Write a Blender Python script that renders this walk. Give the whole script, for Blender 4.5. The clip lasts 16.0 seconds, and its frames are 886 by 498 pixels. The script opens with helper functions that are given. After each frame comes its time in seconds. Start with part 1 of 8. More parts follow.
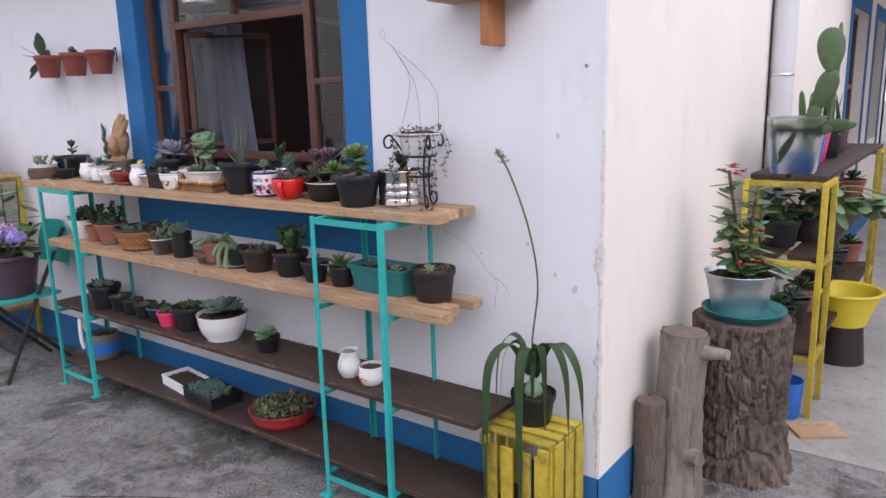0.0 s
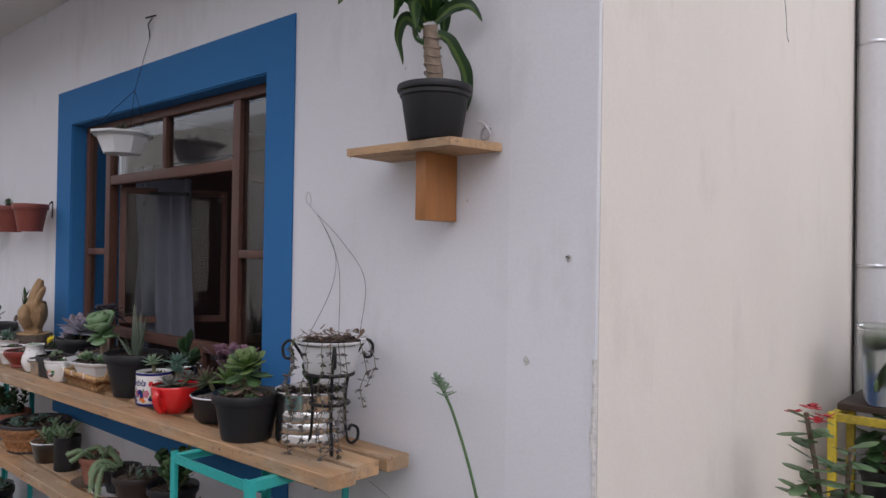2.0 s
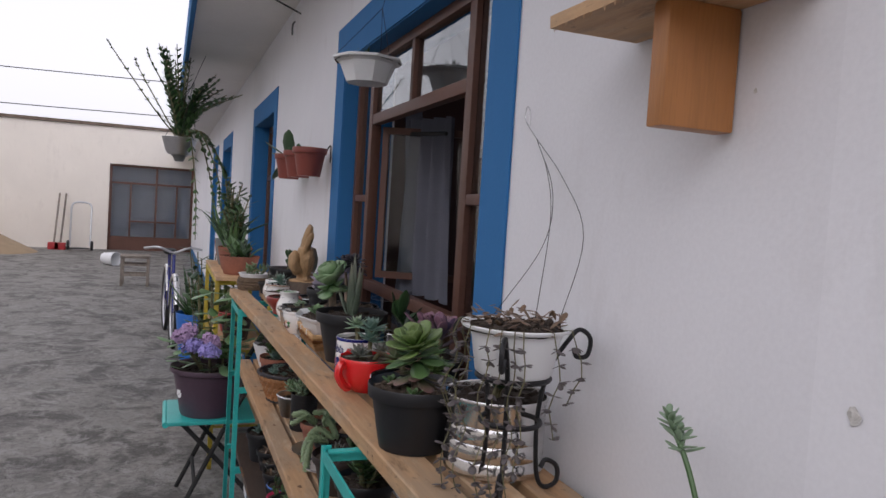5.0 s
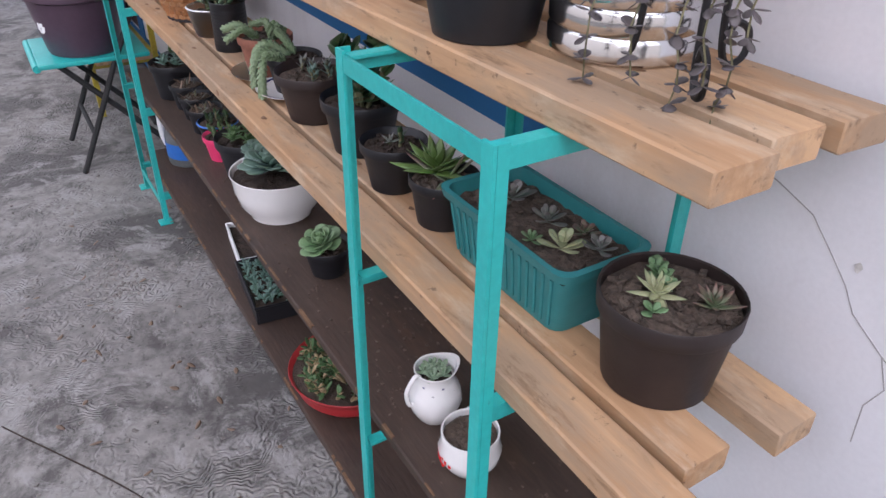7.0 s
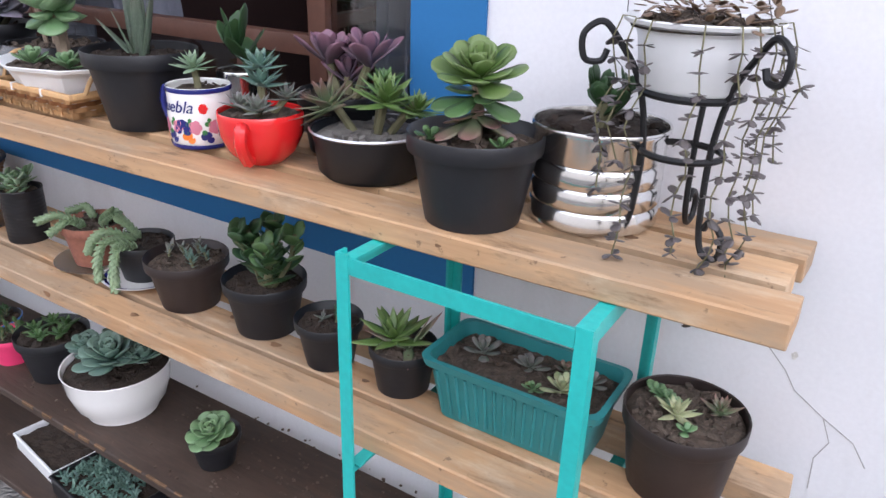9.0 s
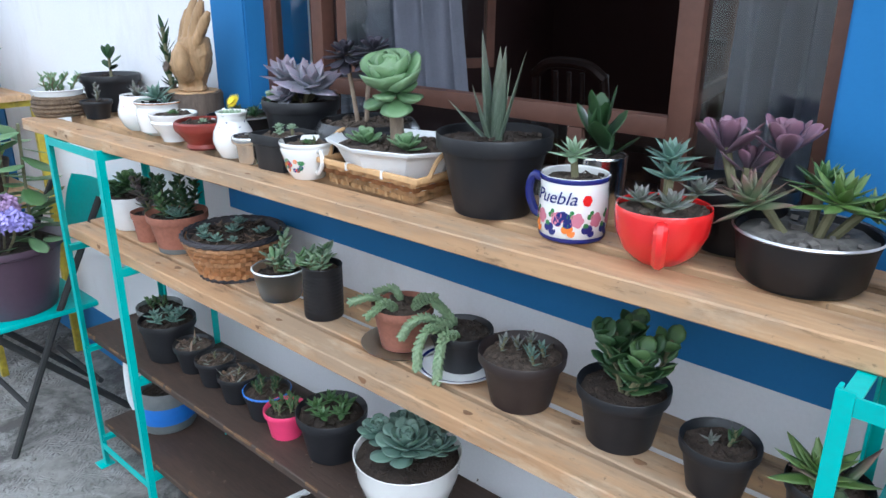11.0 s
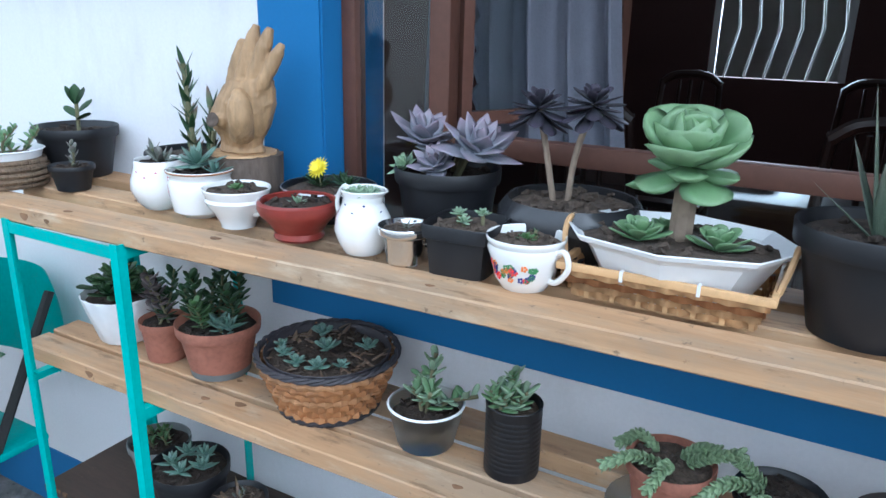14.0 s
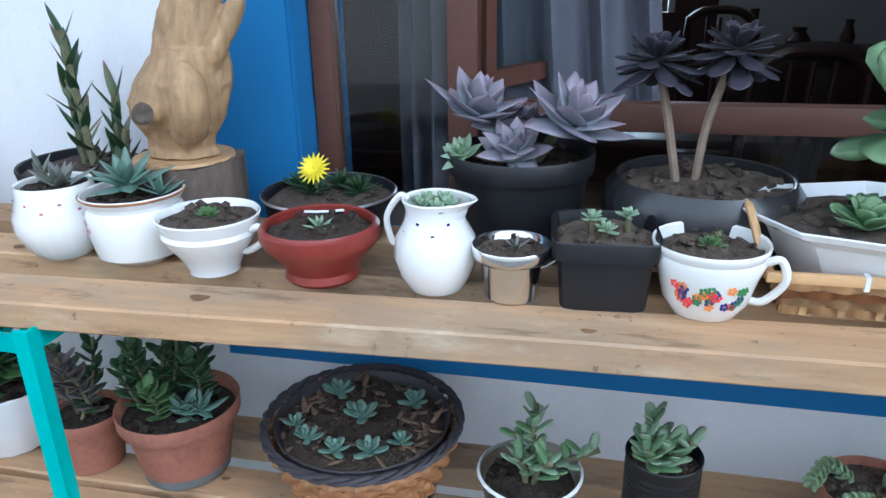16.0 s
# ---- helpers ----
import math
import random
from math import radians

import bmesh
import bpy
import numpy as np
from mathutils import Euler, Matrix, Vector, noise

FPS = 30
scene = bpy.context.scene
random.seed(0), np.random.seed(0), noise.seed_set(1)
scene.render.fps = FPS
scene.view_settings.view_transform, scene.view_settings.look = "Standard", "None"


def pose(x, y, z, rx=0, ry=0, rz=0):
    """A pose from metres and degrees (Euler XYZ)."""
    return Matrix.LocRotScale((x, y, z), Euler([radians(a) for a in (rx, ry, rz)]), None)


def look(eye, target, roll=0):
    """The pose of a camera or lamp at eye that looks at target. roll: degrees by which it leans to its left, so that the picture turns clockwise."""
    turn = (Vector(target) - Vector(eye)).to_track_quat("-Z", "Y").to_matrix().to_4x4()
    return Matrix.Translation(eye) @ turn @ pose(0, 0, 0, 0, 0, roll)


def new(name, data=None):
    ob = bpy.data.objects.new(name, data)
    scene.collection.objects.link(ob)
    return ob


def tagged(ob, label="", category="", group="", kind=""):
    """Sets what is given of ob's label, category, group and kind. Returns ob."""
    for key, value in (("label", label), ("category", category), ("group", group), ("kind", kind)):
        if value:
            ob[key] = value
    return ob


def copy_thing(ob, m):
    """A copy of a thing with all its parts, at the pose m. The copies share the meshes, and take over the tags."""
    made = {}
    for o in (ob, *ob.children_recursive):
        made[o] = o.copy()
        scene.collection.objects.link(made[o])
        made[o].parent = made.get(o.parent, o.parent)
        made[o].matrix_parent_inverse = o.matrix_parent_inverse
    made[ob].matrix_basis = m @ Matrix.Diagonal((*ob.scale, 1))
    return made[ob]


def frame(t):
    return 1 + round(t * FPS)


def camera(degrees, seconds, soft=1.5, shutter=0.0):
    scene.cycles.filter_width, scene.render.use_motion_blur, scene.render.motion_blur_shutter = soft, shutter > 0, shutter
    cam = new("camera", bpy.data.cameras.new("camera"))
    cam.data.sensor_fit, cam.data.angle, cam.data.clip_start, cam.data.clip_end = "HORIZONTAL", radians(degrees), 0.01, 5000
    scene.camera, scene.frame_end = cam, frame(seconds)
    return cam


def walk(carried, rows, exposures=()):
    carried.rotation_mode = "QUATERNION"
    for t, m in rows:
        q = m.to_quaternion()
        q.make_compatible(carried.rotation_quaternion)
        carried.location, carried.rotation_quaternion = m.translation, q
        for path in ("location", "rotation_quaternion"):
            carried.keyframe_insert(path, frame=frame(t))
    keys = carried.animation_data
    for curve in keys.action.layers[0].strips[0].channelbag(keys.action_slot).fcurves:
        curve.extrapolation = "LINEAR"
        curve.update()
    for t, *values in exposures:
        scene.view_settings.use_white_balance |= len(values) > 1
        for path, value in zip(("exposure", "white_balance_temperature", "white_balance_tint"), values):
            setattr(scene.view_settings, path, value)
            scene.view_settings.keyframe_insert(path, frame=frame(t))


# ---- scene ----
cam = camera(63.1, 16.0)
PATH = [
    (0, (0.028, -0.005, 1.425), (-1.14, 1.565, 1.012), -1.5),
    (0.5, (-0.11, 0.207, 1.446), (-1.273, 1.798, 1.111), -0.2),
    (1, (-0.231, 0.368, 1.505), (-1.33, 2.034, 1.375), -1.2),
    (1.5, (-0.237, 0.578, 1.502), (-1.442, 2.173, 1.485), -0.5),
    (2, (-0.196, 0.826, 1.504), (-1.524, 2.322, 1.521), 0.9),
    (2.5, (-0.264, 1.012, 1.55), (-1.582, 2.513, 1.639), 0.8),
    (3, (-0.354, 1.151, 1.612), (-1.811, 2.478, 1.948), 2.7),
    (3.5, (-0.389, 1.302, 1.613), (-2.001, 2.418, 2.003), 3.2),
    (4, (-0.406, 1.41, 1.589), (-2.129, 2.376, 1.903), 4.1),
    (4.5, (-0.432, 1.419, 1.542), (-2.294, 2.139, 1.67), 3.9),
    (5, (-0.535, 1.396, 1.464), (-2.399, 2.112, 1.363), 3.6),
    (5.2, (-0.584, 1.382, 1.44), (-2.384, 2.226, 1.215), 3.4),
    (7.5, (-1.121, 1.309, 1.273), (-2.507, 2.192, 0.134), 1.0),
    (8, (-1.215, 1.211, 1.287), (-2.488, 2.258, 0.154), 1.9),
    (8.5, (-1.258, 1.125, 1.335), (-2.289, 2.511, 0.328), 1.0),
    (9, (-1.268, 1.081, 1.384), (-2.23, 2.639, 0.58), 1.8),
    (9.5, (-1.31, 1.044, 1.395), (-2.378, 2.58, 0.689), 1.8),
    (10, (-1.408, 1.019, 1.393), (-2.702, 2.38, 0.705), 1.0),
    (12.3, (-1.967, 0.891, 1.413), (-3.165, 2.355, 0.764), -1.0),
    (12.5, (-2.012, 0.89, 1.405), (-3.248, 2.323, 0.757), -1.3),
    (13, (-2.143, 0.932, 1.407), (-3.455, 2.301, 0.768), -2.0),
    (13.5, (-2.267, 0.965, 1.398), (-3.544, 2.376, 0.784), -2.5),
    (14, (-2.406, 0.95, 1.398), (-3.323, 2.622, 0.795), 1.3),
    (14.5, (-2.53, 0.945, 1.395), (-3.162, 2.718, 0.718), 1.3),
    (15, (-2.625, 1.01, 1.388), (-3.132, 2.796, 0.644), 0.1),
    (15.5, (-2.745, 1.107, 1.386), (-3.21, 2.917, 0.674), -2.1),
    (16, (-2.847, 1.127, 1.375), (-3.256, 2.944, 0.648), -1.1),
]
EXPOSURES = [(0.0, -0.12, 5900, 20), (1.0, -0.52, 6000, 19), (2.0, -0.84, 6100, 18), (3.0, -0.97, 6200, 18), (4.0, -0.87, 6200, 18), (5.0, -0.80, 6200, 18), (7.5, 0.27, 5800, 22), (9.0, 0.42, 5800, 16), (12.5, 0.52, 5000, 3), (16.0, 0.38, 5000, 3)]
walk(cam, [(t, look(eye, target, roll)) for t, eye, target, roll in PATH], EXPOSURES)

# ---- light ----
world = bpy.data.worlds.new("sky")
scene.world = world
world.use_nodes = True
wn = world.node_tree
sky = wn.nodes.new("ShaderNodeTexSky")
sky.sky_type, sky.sun_disc = "NISHITA", False
sky.sun_elevation, sky.sun_rotation = radians(42), radians(118)
sky.dust_density, sky.air_density, sky.ozone_density = 4.0, 1.0, 1.0
wn.nodes["Background"].inputs[1].default_value = 0.15
cloud = wn.nodes.new("ShaderNodeHueSaturation")   # thin white cloud over the whole sky
cloud.inputs["Saturation"].default_value, cloud.inputs["Value"].default_value = 0.25, 2.25
wn.links.new(sky.outputs[0], cloud.inputs["Color"])
veil = wn.nodes.new("ShaderNodeMix")   # an even bright overcast in front of the clear sky
veil.data_type = "RGBA"
veil.inputs[0].default_value, veil.inputs[7].default_value = 0.72, (12.9, 12.8, 12.75, 1)
wn.links.new(cloud.outputs[0], veil.inputs[6])
wn.links.new(veil.outputs[2], wn.nodes["Background"].inputs[0])
sun = new("sun", bpy.data.lights.new("sun", "SUN"))
sun.data.energy, sun.data.angle, sun.data.color = 0.12, radians(60), (1.0, 0.98, 0.95)
sun.matrix_world = look((6, -4.5, 7), (0, 0, 0))


# ---- materials ----
def material(name, colour, rough=0.6, metal=0.0, vary=0.15, scale=8.0, grain=60.0, bump=0.15, stretch=(1, 1, 1), dark=None, spots=0.0, island=False, coat=0.0, space="Object"):
    """A surface with two scales of colour variation and fine relief."""
    m = bpy.data.materials.new(name)
    m.use_nodes = True
    nt = m.node_tree
    b = nt.nodes["Principled BSDF"]
    b.inputs["Roughness"].default_value, b.inputs["Metallic"].default_value = rough, metal
    b.inputs["Coat Weight"].default_value = coat
    tc = nt.nodes.new("ShaderNodeTexCoord")
    mp = nt.nodes.new("ShaderNodeMapping")
    mp.inputs["Scale"].default_value = stretch
    nt.links.new(tc.outputs[space], mp.inputs[0])
    info = nt.nodes.new("ShaderNodeObjectInfo")
    n1, n2 = nt.nodes.new("ShaderNodeTexNoise"), nt.nodes.new("ShaderNodeTexNoise")
    n1.inputs["Scale"].default_value, n1.inputs["Detail"].default_value = scale, 6
    n2.inputs["Scale"].default_value, n2.inputs["Detail"].default_value = grain, 4
    for n in (n1, n2):
        nt.links.new(mp.outputs[0], n.inputs["Vector"])
    mix = nt.nodes.new("ShaderNodeMix")
    mix.data_type = "FLOAT"
    mix.inputs[0].default_value = 0.4
    nt.links.new(n1.outputs[0], mix.inputs[2])
    nt.links.new(n2.outputs[0], mix.inputs[3])
    rnd = nt.nodes.new("ShaderNodeMath")
    rnd.operation, rnd.inputs[1].default_value = "MULTIPLY_ADD", 0.22
    nt.links.new(info.outputs["Random"], rnd.inputs[0])
    nt.links.new(mix.outputs[0], rnd.inputs[2])
    ramp = nt.nodes.new("ShaderNodeValToRGB")
    e = ramp.color_ramp.elements
    low = dark or tuple(c * (1 - vary) for c in colour)
    e[0].position, e[0].color = 0.38, (*low, 1)
    e[1].position, e[1].color = 0.78, (*[min(1, c * (1 + vary * 0.5)) for c in colour], 1)
    nt.links.new(rnd.outputs[0], ramp.inputs[0])
    nt.links.new(ramp.outputs[0], b.inputs["Base Color"])
    bp = nt.nodes.new("ShaderNodeBump")
    bp.inputs["Strength"].default_value, bp.inputs["Distance"].default_value = bump, 0.004
    nt.links.new(n2.outputs[0], bp.inputs["Height"])
    nt.links.new(bp.outputs[0], b.inputs["Normal"])
    return m


def worn(m, patches):
    """Lays dirt, dust or scuffs with shapes of their own over a surface: (scale, low, high, amount, colour, stretch)."""
    nt = m.node_tree
    p = nt.nodes["Principled BSDF"]
    tc = [n for n in nt.nodes if n.bl_idname == "ShaderNodeTexCoord"][0]
    out = p.inputs["Base Color"].links[0].from_socket
    for scale, low, high, amount, colour, stretch in patches:
        mp = nt.nodes.new("ShaderNodeMapping")
        mp.inputs["Scale"].default_value = stretch
        nt.links.new(tc.outputs["Object"], mp.inputs[0])
        n = nt.nodes.new("ShaderNodeTexNoise")
        n.inputs["Scale"].default_value, n.inputs["Detail"].default_value, n.inputs["Roughness"].default_value = scale, 8, 0.68
        nt.links.new(mp.outputs[0], n.inputs["Vector"])
        cut = nt.nodes.new("ShaderNodeMapRange")
        cut.inputs[1].default_value, cut.inputs[2].default_value, cut.inputs[4].default_value = low, high, amount
        nt.links.new(n.outputs[0], cut.inputs[0])
        mx = nt.nodes.new("ShaderNodeMix")
        mx.data_type = "RGBA"
        nt.links.new(cut.outputs[0], mx.inputs[0])
        nt.links.new(out, mx.inputs[6])
        mx.inputs[7].default_value = (*colour, 1)
        out = mx.outputs[2]
    nt.links.new(out, p.inputs["Base Color"])
    return m


def node_of(m, kind):
    return [n for n in m.node_tree.nodes if n.bl_idname == kind]


def plaster(name, colour, dirt=0.0):
    """Painted plaster: broad stains, rain streaks, trowel waves and fine grit."""
    m = material(name, colour, 0.85, vary=0.07, scale=1.6, grain=140, bump=0.08)
    nt = m.node_tree
    big = nt.nodes.new("ShaderNodeTexNoise")
    big.inputs["Scale"].default_value, big.inputs["Detail"].default_value = 6, 3
    tc = node_of(m, "ShaderNodeTexCoord")[0]
    nt.links.new(tc.outputs["Object"], big.inputs["Vector"])
    b2 = nt.nodes.new("ShaderNodeBump")
    b2.inputs["Strength"].default_value, b2.inputs["Distance"].default_value = 0.20, 0.02
    nt.links.new(big.outputs[0], b2.inputs["Height"])
    nt.links.new(node_of(m, "ShaderNodeBump")[0].outputs[0], b2.inputs["Normal"])
    nt.links.new(b2.outputs[0], nt.nodes["Principled BSDF"].inputs["Normal"])
    if dirt:
        mp = nt.nodes.new("ShaderNodeMapping")
        mp.inputs["Scale"].default_value = (1, 1, 0.32)
        streak = nt.nodes.new("ShaderNodeTexNoise")
        streak.inputs["Scale"].default_value, streak.inputs["Detail"].default_value, streak.inputs["Roughness"].default_value = 9, 8, 0.65
        nt.links.new(tc.outputs["Object"], mp.inputs[0])
        nt.links.new(mp.outputs[0], streak.inputs["Vector"])
        spots = nt.nodes.new("ShaderNodeTexNoise")
        spots.inputs["Scale"].default_value, spots.inputs["Detail"].default_value = 3.2, 8
        nt.links.new(tc.outputs["Object"], spots.inputs["Vector"])
        both = nt.nodes.new("ShaderNodeMath")
        both.operation = "MULTIPLY"
        nt.links.new(streak.outputs[0], both.inputs[0])
        nt.links.new(spots.outputs[0], both.inputs[1])
        cut = nt.nodes.new("ShaderNodeMapRange")
        cut.inputs[1].default_value, cut.inputs[2].default_value, cut.inputs[4].default_value = 0.28, 0.42, dirt
        nt.links.new(both.outputs[0], cut.inputs[0])
        mx = nt.nodes.new("ShaderNodeMix")
        mx.data_type = "RGBA"
        nt.links.new(cut.outputs[0], mx.inputs[0])
        nt.links.new(node_of(m, "ShaderNodeValToRGB")[0].outputs[0], mx.inputs[6])
        mx.inputs[7].default_value = (0.34, 0.30, 0.26, 1)
        nt.links.new(mx.outputs[2], nt.nodes["Principled BSDF"].inputs["Base Color"])
    return m


WHITE = plaster("white_plaster", (0.80, 0.80, 0.83), 0.16)
CREAM = plaster("cream_plaster", (0.86, 0.80, 0.72), 0.12)
SOFFIT = plaster("soffit_plaster", (0.78, 0.75, 0.73), 0.1)
BLUE = plaster("blue_paint", (0.025, 0.155, 0.38))
TEAL = worn(material("teal_enamel", (0.03, 0.44, 0.41), 0.4, vary=0.18, scale=5, grain=90, bump=0.12, dark=(0.022, 0.33, 0.31)), ((38, 0.68, 0.73, 0.8, (0.07, 0.05, 0.04), (1, 1, 0.5)), (6, 0.55, 0.75, 0.25, (0.02, 0.24, 0.23), (1, 1, 0.4))))
PINE = worn(material("pine", (0.51, 0.325, 0.175), 0.7, vary=0.3, scale=2.6, grain=16, bump=0.3, stretch=(0.6, 7, 7), dark=(0.36, 0.205, 0.10)),
            ((4, 0.46, 0.60, 0.7, (0.33, 0.245, 0.165), (0.8, 2.5, 2.5)), (15, 0.57, 0.66, 0.75, (0.19, 0.115, 0.06), (0.45, 2, 2)), (8, 0.55, 0.68, 0.55, (0.60, 0.48, 0.34), (0.6, 2, 2)), (55, 0.62, 0.68, 0.65, (0.11, 0.07, 0.045), (1, 1, 1))))
BOARD = worn(material("dark_board", (0.046, 0.028, 0.019), 0.6, vary=0.6, scale=2.2, grain=26, bump=0.35, stretch=(0.8, 5, 5), dark=(0.020, 0.012, 0.009)),
             ((4, 0.54, 0.68, 0.35, (0.085, 0.062, 0.046), (1, 1.6, 1)), (26, 0.64, 0.72, 0.6, (0.17, 0.12, 0.08), (0.8, 1, 1)), (2.4, 0.56, 0.70, 0.5, (0.11, 0.058, 0.03), (0.5, 3, 3))))
BROWN = material("brown_window_paint", (0.115, 0.05, 0.033), 0.5, vary=0.25, scale=6, grain=70)
GLAZE = material("white_glaze", (0.83, 0.82, 0.80), 0.12, vary=0.05, scale=4, grain=40, bump=0.02, coat=0.5)
TERRA = material("terracotta", (0.29, 0.115, 0.075), 0.85, vary=0.4, scale=14, grain=120, bump=0.3)
REDCLAY = material("red_glazed_clay", (0.24, 0.035, 0.025), 0.35, vary=0.25, scale=10)
REDGLAZE = material("red_glaze", (0.72, 0.02, 0.02), 0.15, vary=0.06, bump=0.02, coat=0.5)
BLACKP = worn(material("black_plastic", (0.009, 0.0095, 0.012), 0.46, vary=0.3, scale=9, grain=60, bump=0.1), ((7, 0.58, 0.74, 0.25, (0.035, 0.034, 0.034), (1, 1, 0.7)),))
BROWNP = material("brown_plastic", (0.026, 0.017, 0.015), 0.5, vary=0.3, scale=9)
GREYP = material("grey_plastic", (0.16, 0.17, 0.17), 0.5, vary=0.3, scale=9)
WHITEP = material("white_plastic", (0.80, 0.81, 0.82), 0.35, vary=0.06, scale=5, bump=0.05)
PINKP = material("pink_plastic", (0.75, 0.05, 0.16), 0.4, vary=0.1)
TEALP = material("teal_plastic", (0.03, 0.20, 0.21), 0.45, vary=0.15)
REDP = material("red_plastic", (0.36, 0.025, 0.028), 0.4, vary=0.2)
PURPLEP = material("purple_plastic", (0.085, 0.05, 0.075), 0.4, vary=0.15)
YELLOWP = material("yellow_plastic", (0.75, 0.58, 0.03), 0.4, vary=0.1)
BLUEP = material("blue_plastic", (0.03, 0.16, 0.55), 0.4, vary=0.15)
STEEL = material("polished_steel", (0.72, 0.72, 0.72), 0.16, 1.0, vary=0.1, scale=3, grain=30, bump=0.03)
ALU = material("dull_aluminium", (0.62, 0.62, 0.64), 0.38, 1.0, vary=0.15, scale=6)
IRON = material("black_iron", (0.02, 0.02, 0.022), 0.45, 0.4, vary=0.3)
YELLOW = material("yellow_paint", (0.52, 0.40, 0.025), 0.55, dark=(0.24, 0.18, 0.03), vary=0.35, scale=12, grain=70, bump=0.3)
BARK = worn(material("bark", (0.15, 0.112, 0.088), 0.95, vary=0.6, scale=16, grain=70, bump=1.0, stretch=(1, 1, 0.25)), ((11, 0.53, 0.62, 0.65, (0.06, 0.043, 0.034), (1, 1, 0.5)), (7, 0.55, 0.68, 0.5, (0.24, 0.20, 0.165), (1, 1, 0.5))))
GREYWOOD = worn(material("weathered_wood", (0.25, 0.21, 0.175), 0.9, vary=0.5, scale=14, grain=80, bump=0.7, stretch=(1, 1, 0.15)), ((9, 0.54, 0.64, 0.7, (0.10, 0.075, 0.058), (1.5, 1.5, 0.25)), (5, 0.52, 0.66, 0.5, (0.33, 0.29, 0.25), (1, 1, 0.5))))
CARVED = worn(material("carved_wood", (0.46, 0.29, 0.145), 0.6, vary=0.45, scale=9, grain=50, bump=0.5, stretch=(2.6, 2.6, 0.4)), ((34, 0.56, 0.66, 0.6, (0.24, 0.125, 0.055), (1.6, 1.6, 0.22)), (14, 0.55, 0.7, 0.4, (0.60, 0.42, 0.24), (1, 1, 0.4))))
ENDGRAIN = material("end_grain", (0.16, 0.12, 0.10), 0.9, vary=0.4, scale=20, bump=0.6)
SOIL = material("soil", (0.045, 0.030, 0.021), 0.95, vary=0.7, scale=60, grain=260, bump=1.0)
GRIT = material("gritty_soil", (0.085, 0.062, 0.046), 0.95, vary=0.8, scale=90, grain=300, bump=1.0)
STRAW = material("straw", (0.55, 0.34, 0.16), 0.6, vary=0.4, scale=20, grain=90)
WICKER = material("wicker", (0.30, 0.13, 0.045), 0.55, vary=0.5, scale=30, grain=90)
TANWICKER = material("tan_wicker", (0.38, 0.19, 0.08), 0.55, vary=0.4, scale=30, grain=90)
DARKWICKER = material("dark_wicker", (0.04, 0.035, 0.04), 0.6, vary=0.4, scale=30)
TWINE = material("rough_twine", (0.16, 0.11, 0.07), 0.9, vary=0.5, scale=60, grain=160, bump=1.0)
# white cloth; the dimness behind the glass is put into its colour
DIM_CURTAIN = material("curtain_cloth_dimmed", (0.27, 0.275, 0.33), 0.9, vary=0.12, scale=10, grain=200)
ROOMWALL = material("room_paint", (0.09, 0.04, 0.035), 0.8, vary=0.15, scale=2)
ROOMWHITE = material("room_white", (0.7, 0.7, 0.68), 0.7, vary=0.08, scale=2)
DARKWOOD = material("dark_varnished_wood", (0.05, 0.022, 0.015), 0.3, vary=0.3, scale=6, stretch=(1, 1, 6))
NAVY = material("navy_glaze", (0.02, 0.025, 0.16), 0.15, vary=0.1, bump=0.02)
ORANGE = material("orange_glaze", (0.75, 0.2, 0.03), 0.2, vary=0.1, bump=0.02)
PINKG = material("pink_glaze", (0.62, 0.22, 0.30), 0.25, vary=0.2, bump=0.02)
LEAFG = material("green_glaze", (0.05, 0.20, 0.06), 0.25, vary=0.2, bump=0.02)
SAND = material("sand", (0.30, 0.22, 0.14), 0.95, vary=0.2, scale=5, grain=200, bump=0.5)
RUBBER = material("rubber", (0.02, 0.02, 0.02), 0.8)
PVC = material("pvc_pipe", (0.62, 0.62, 0.63), 0.45, vary=0.08, scale=3, bump=0.05)
CHIP = material("bare_plaster", (0.62, 0.60, 0.57), 0.95, vary=0.35, scale=30, grain=120, bump=1.0)
CRACK = material("crack_shadow", (0.36, 0.35, 0.35), 0.95, vary=0.3, scale=40)
PEBBLE = material("pebble", (0.24, 0.22, 0.20), 0.8, vary=0.6, scale=20)


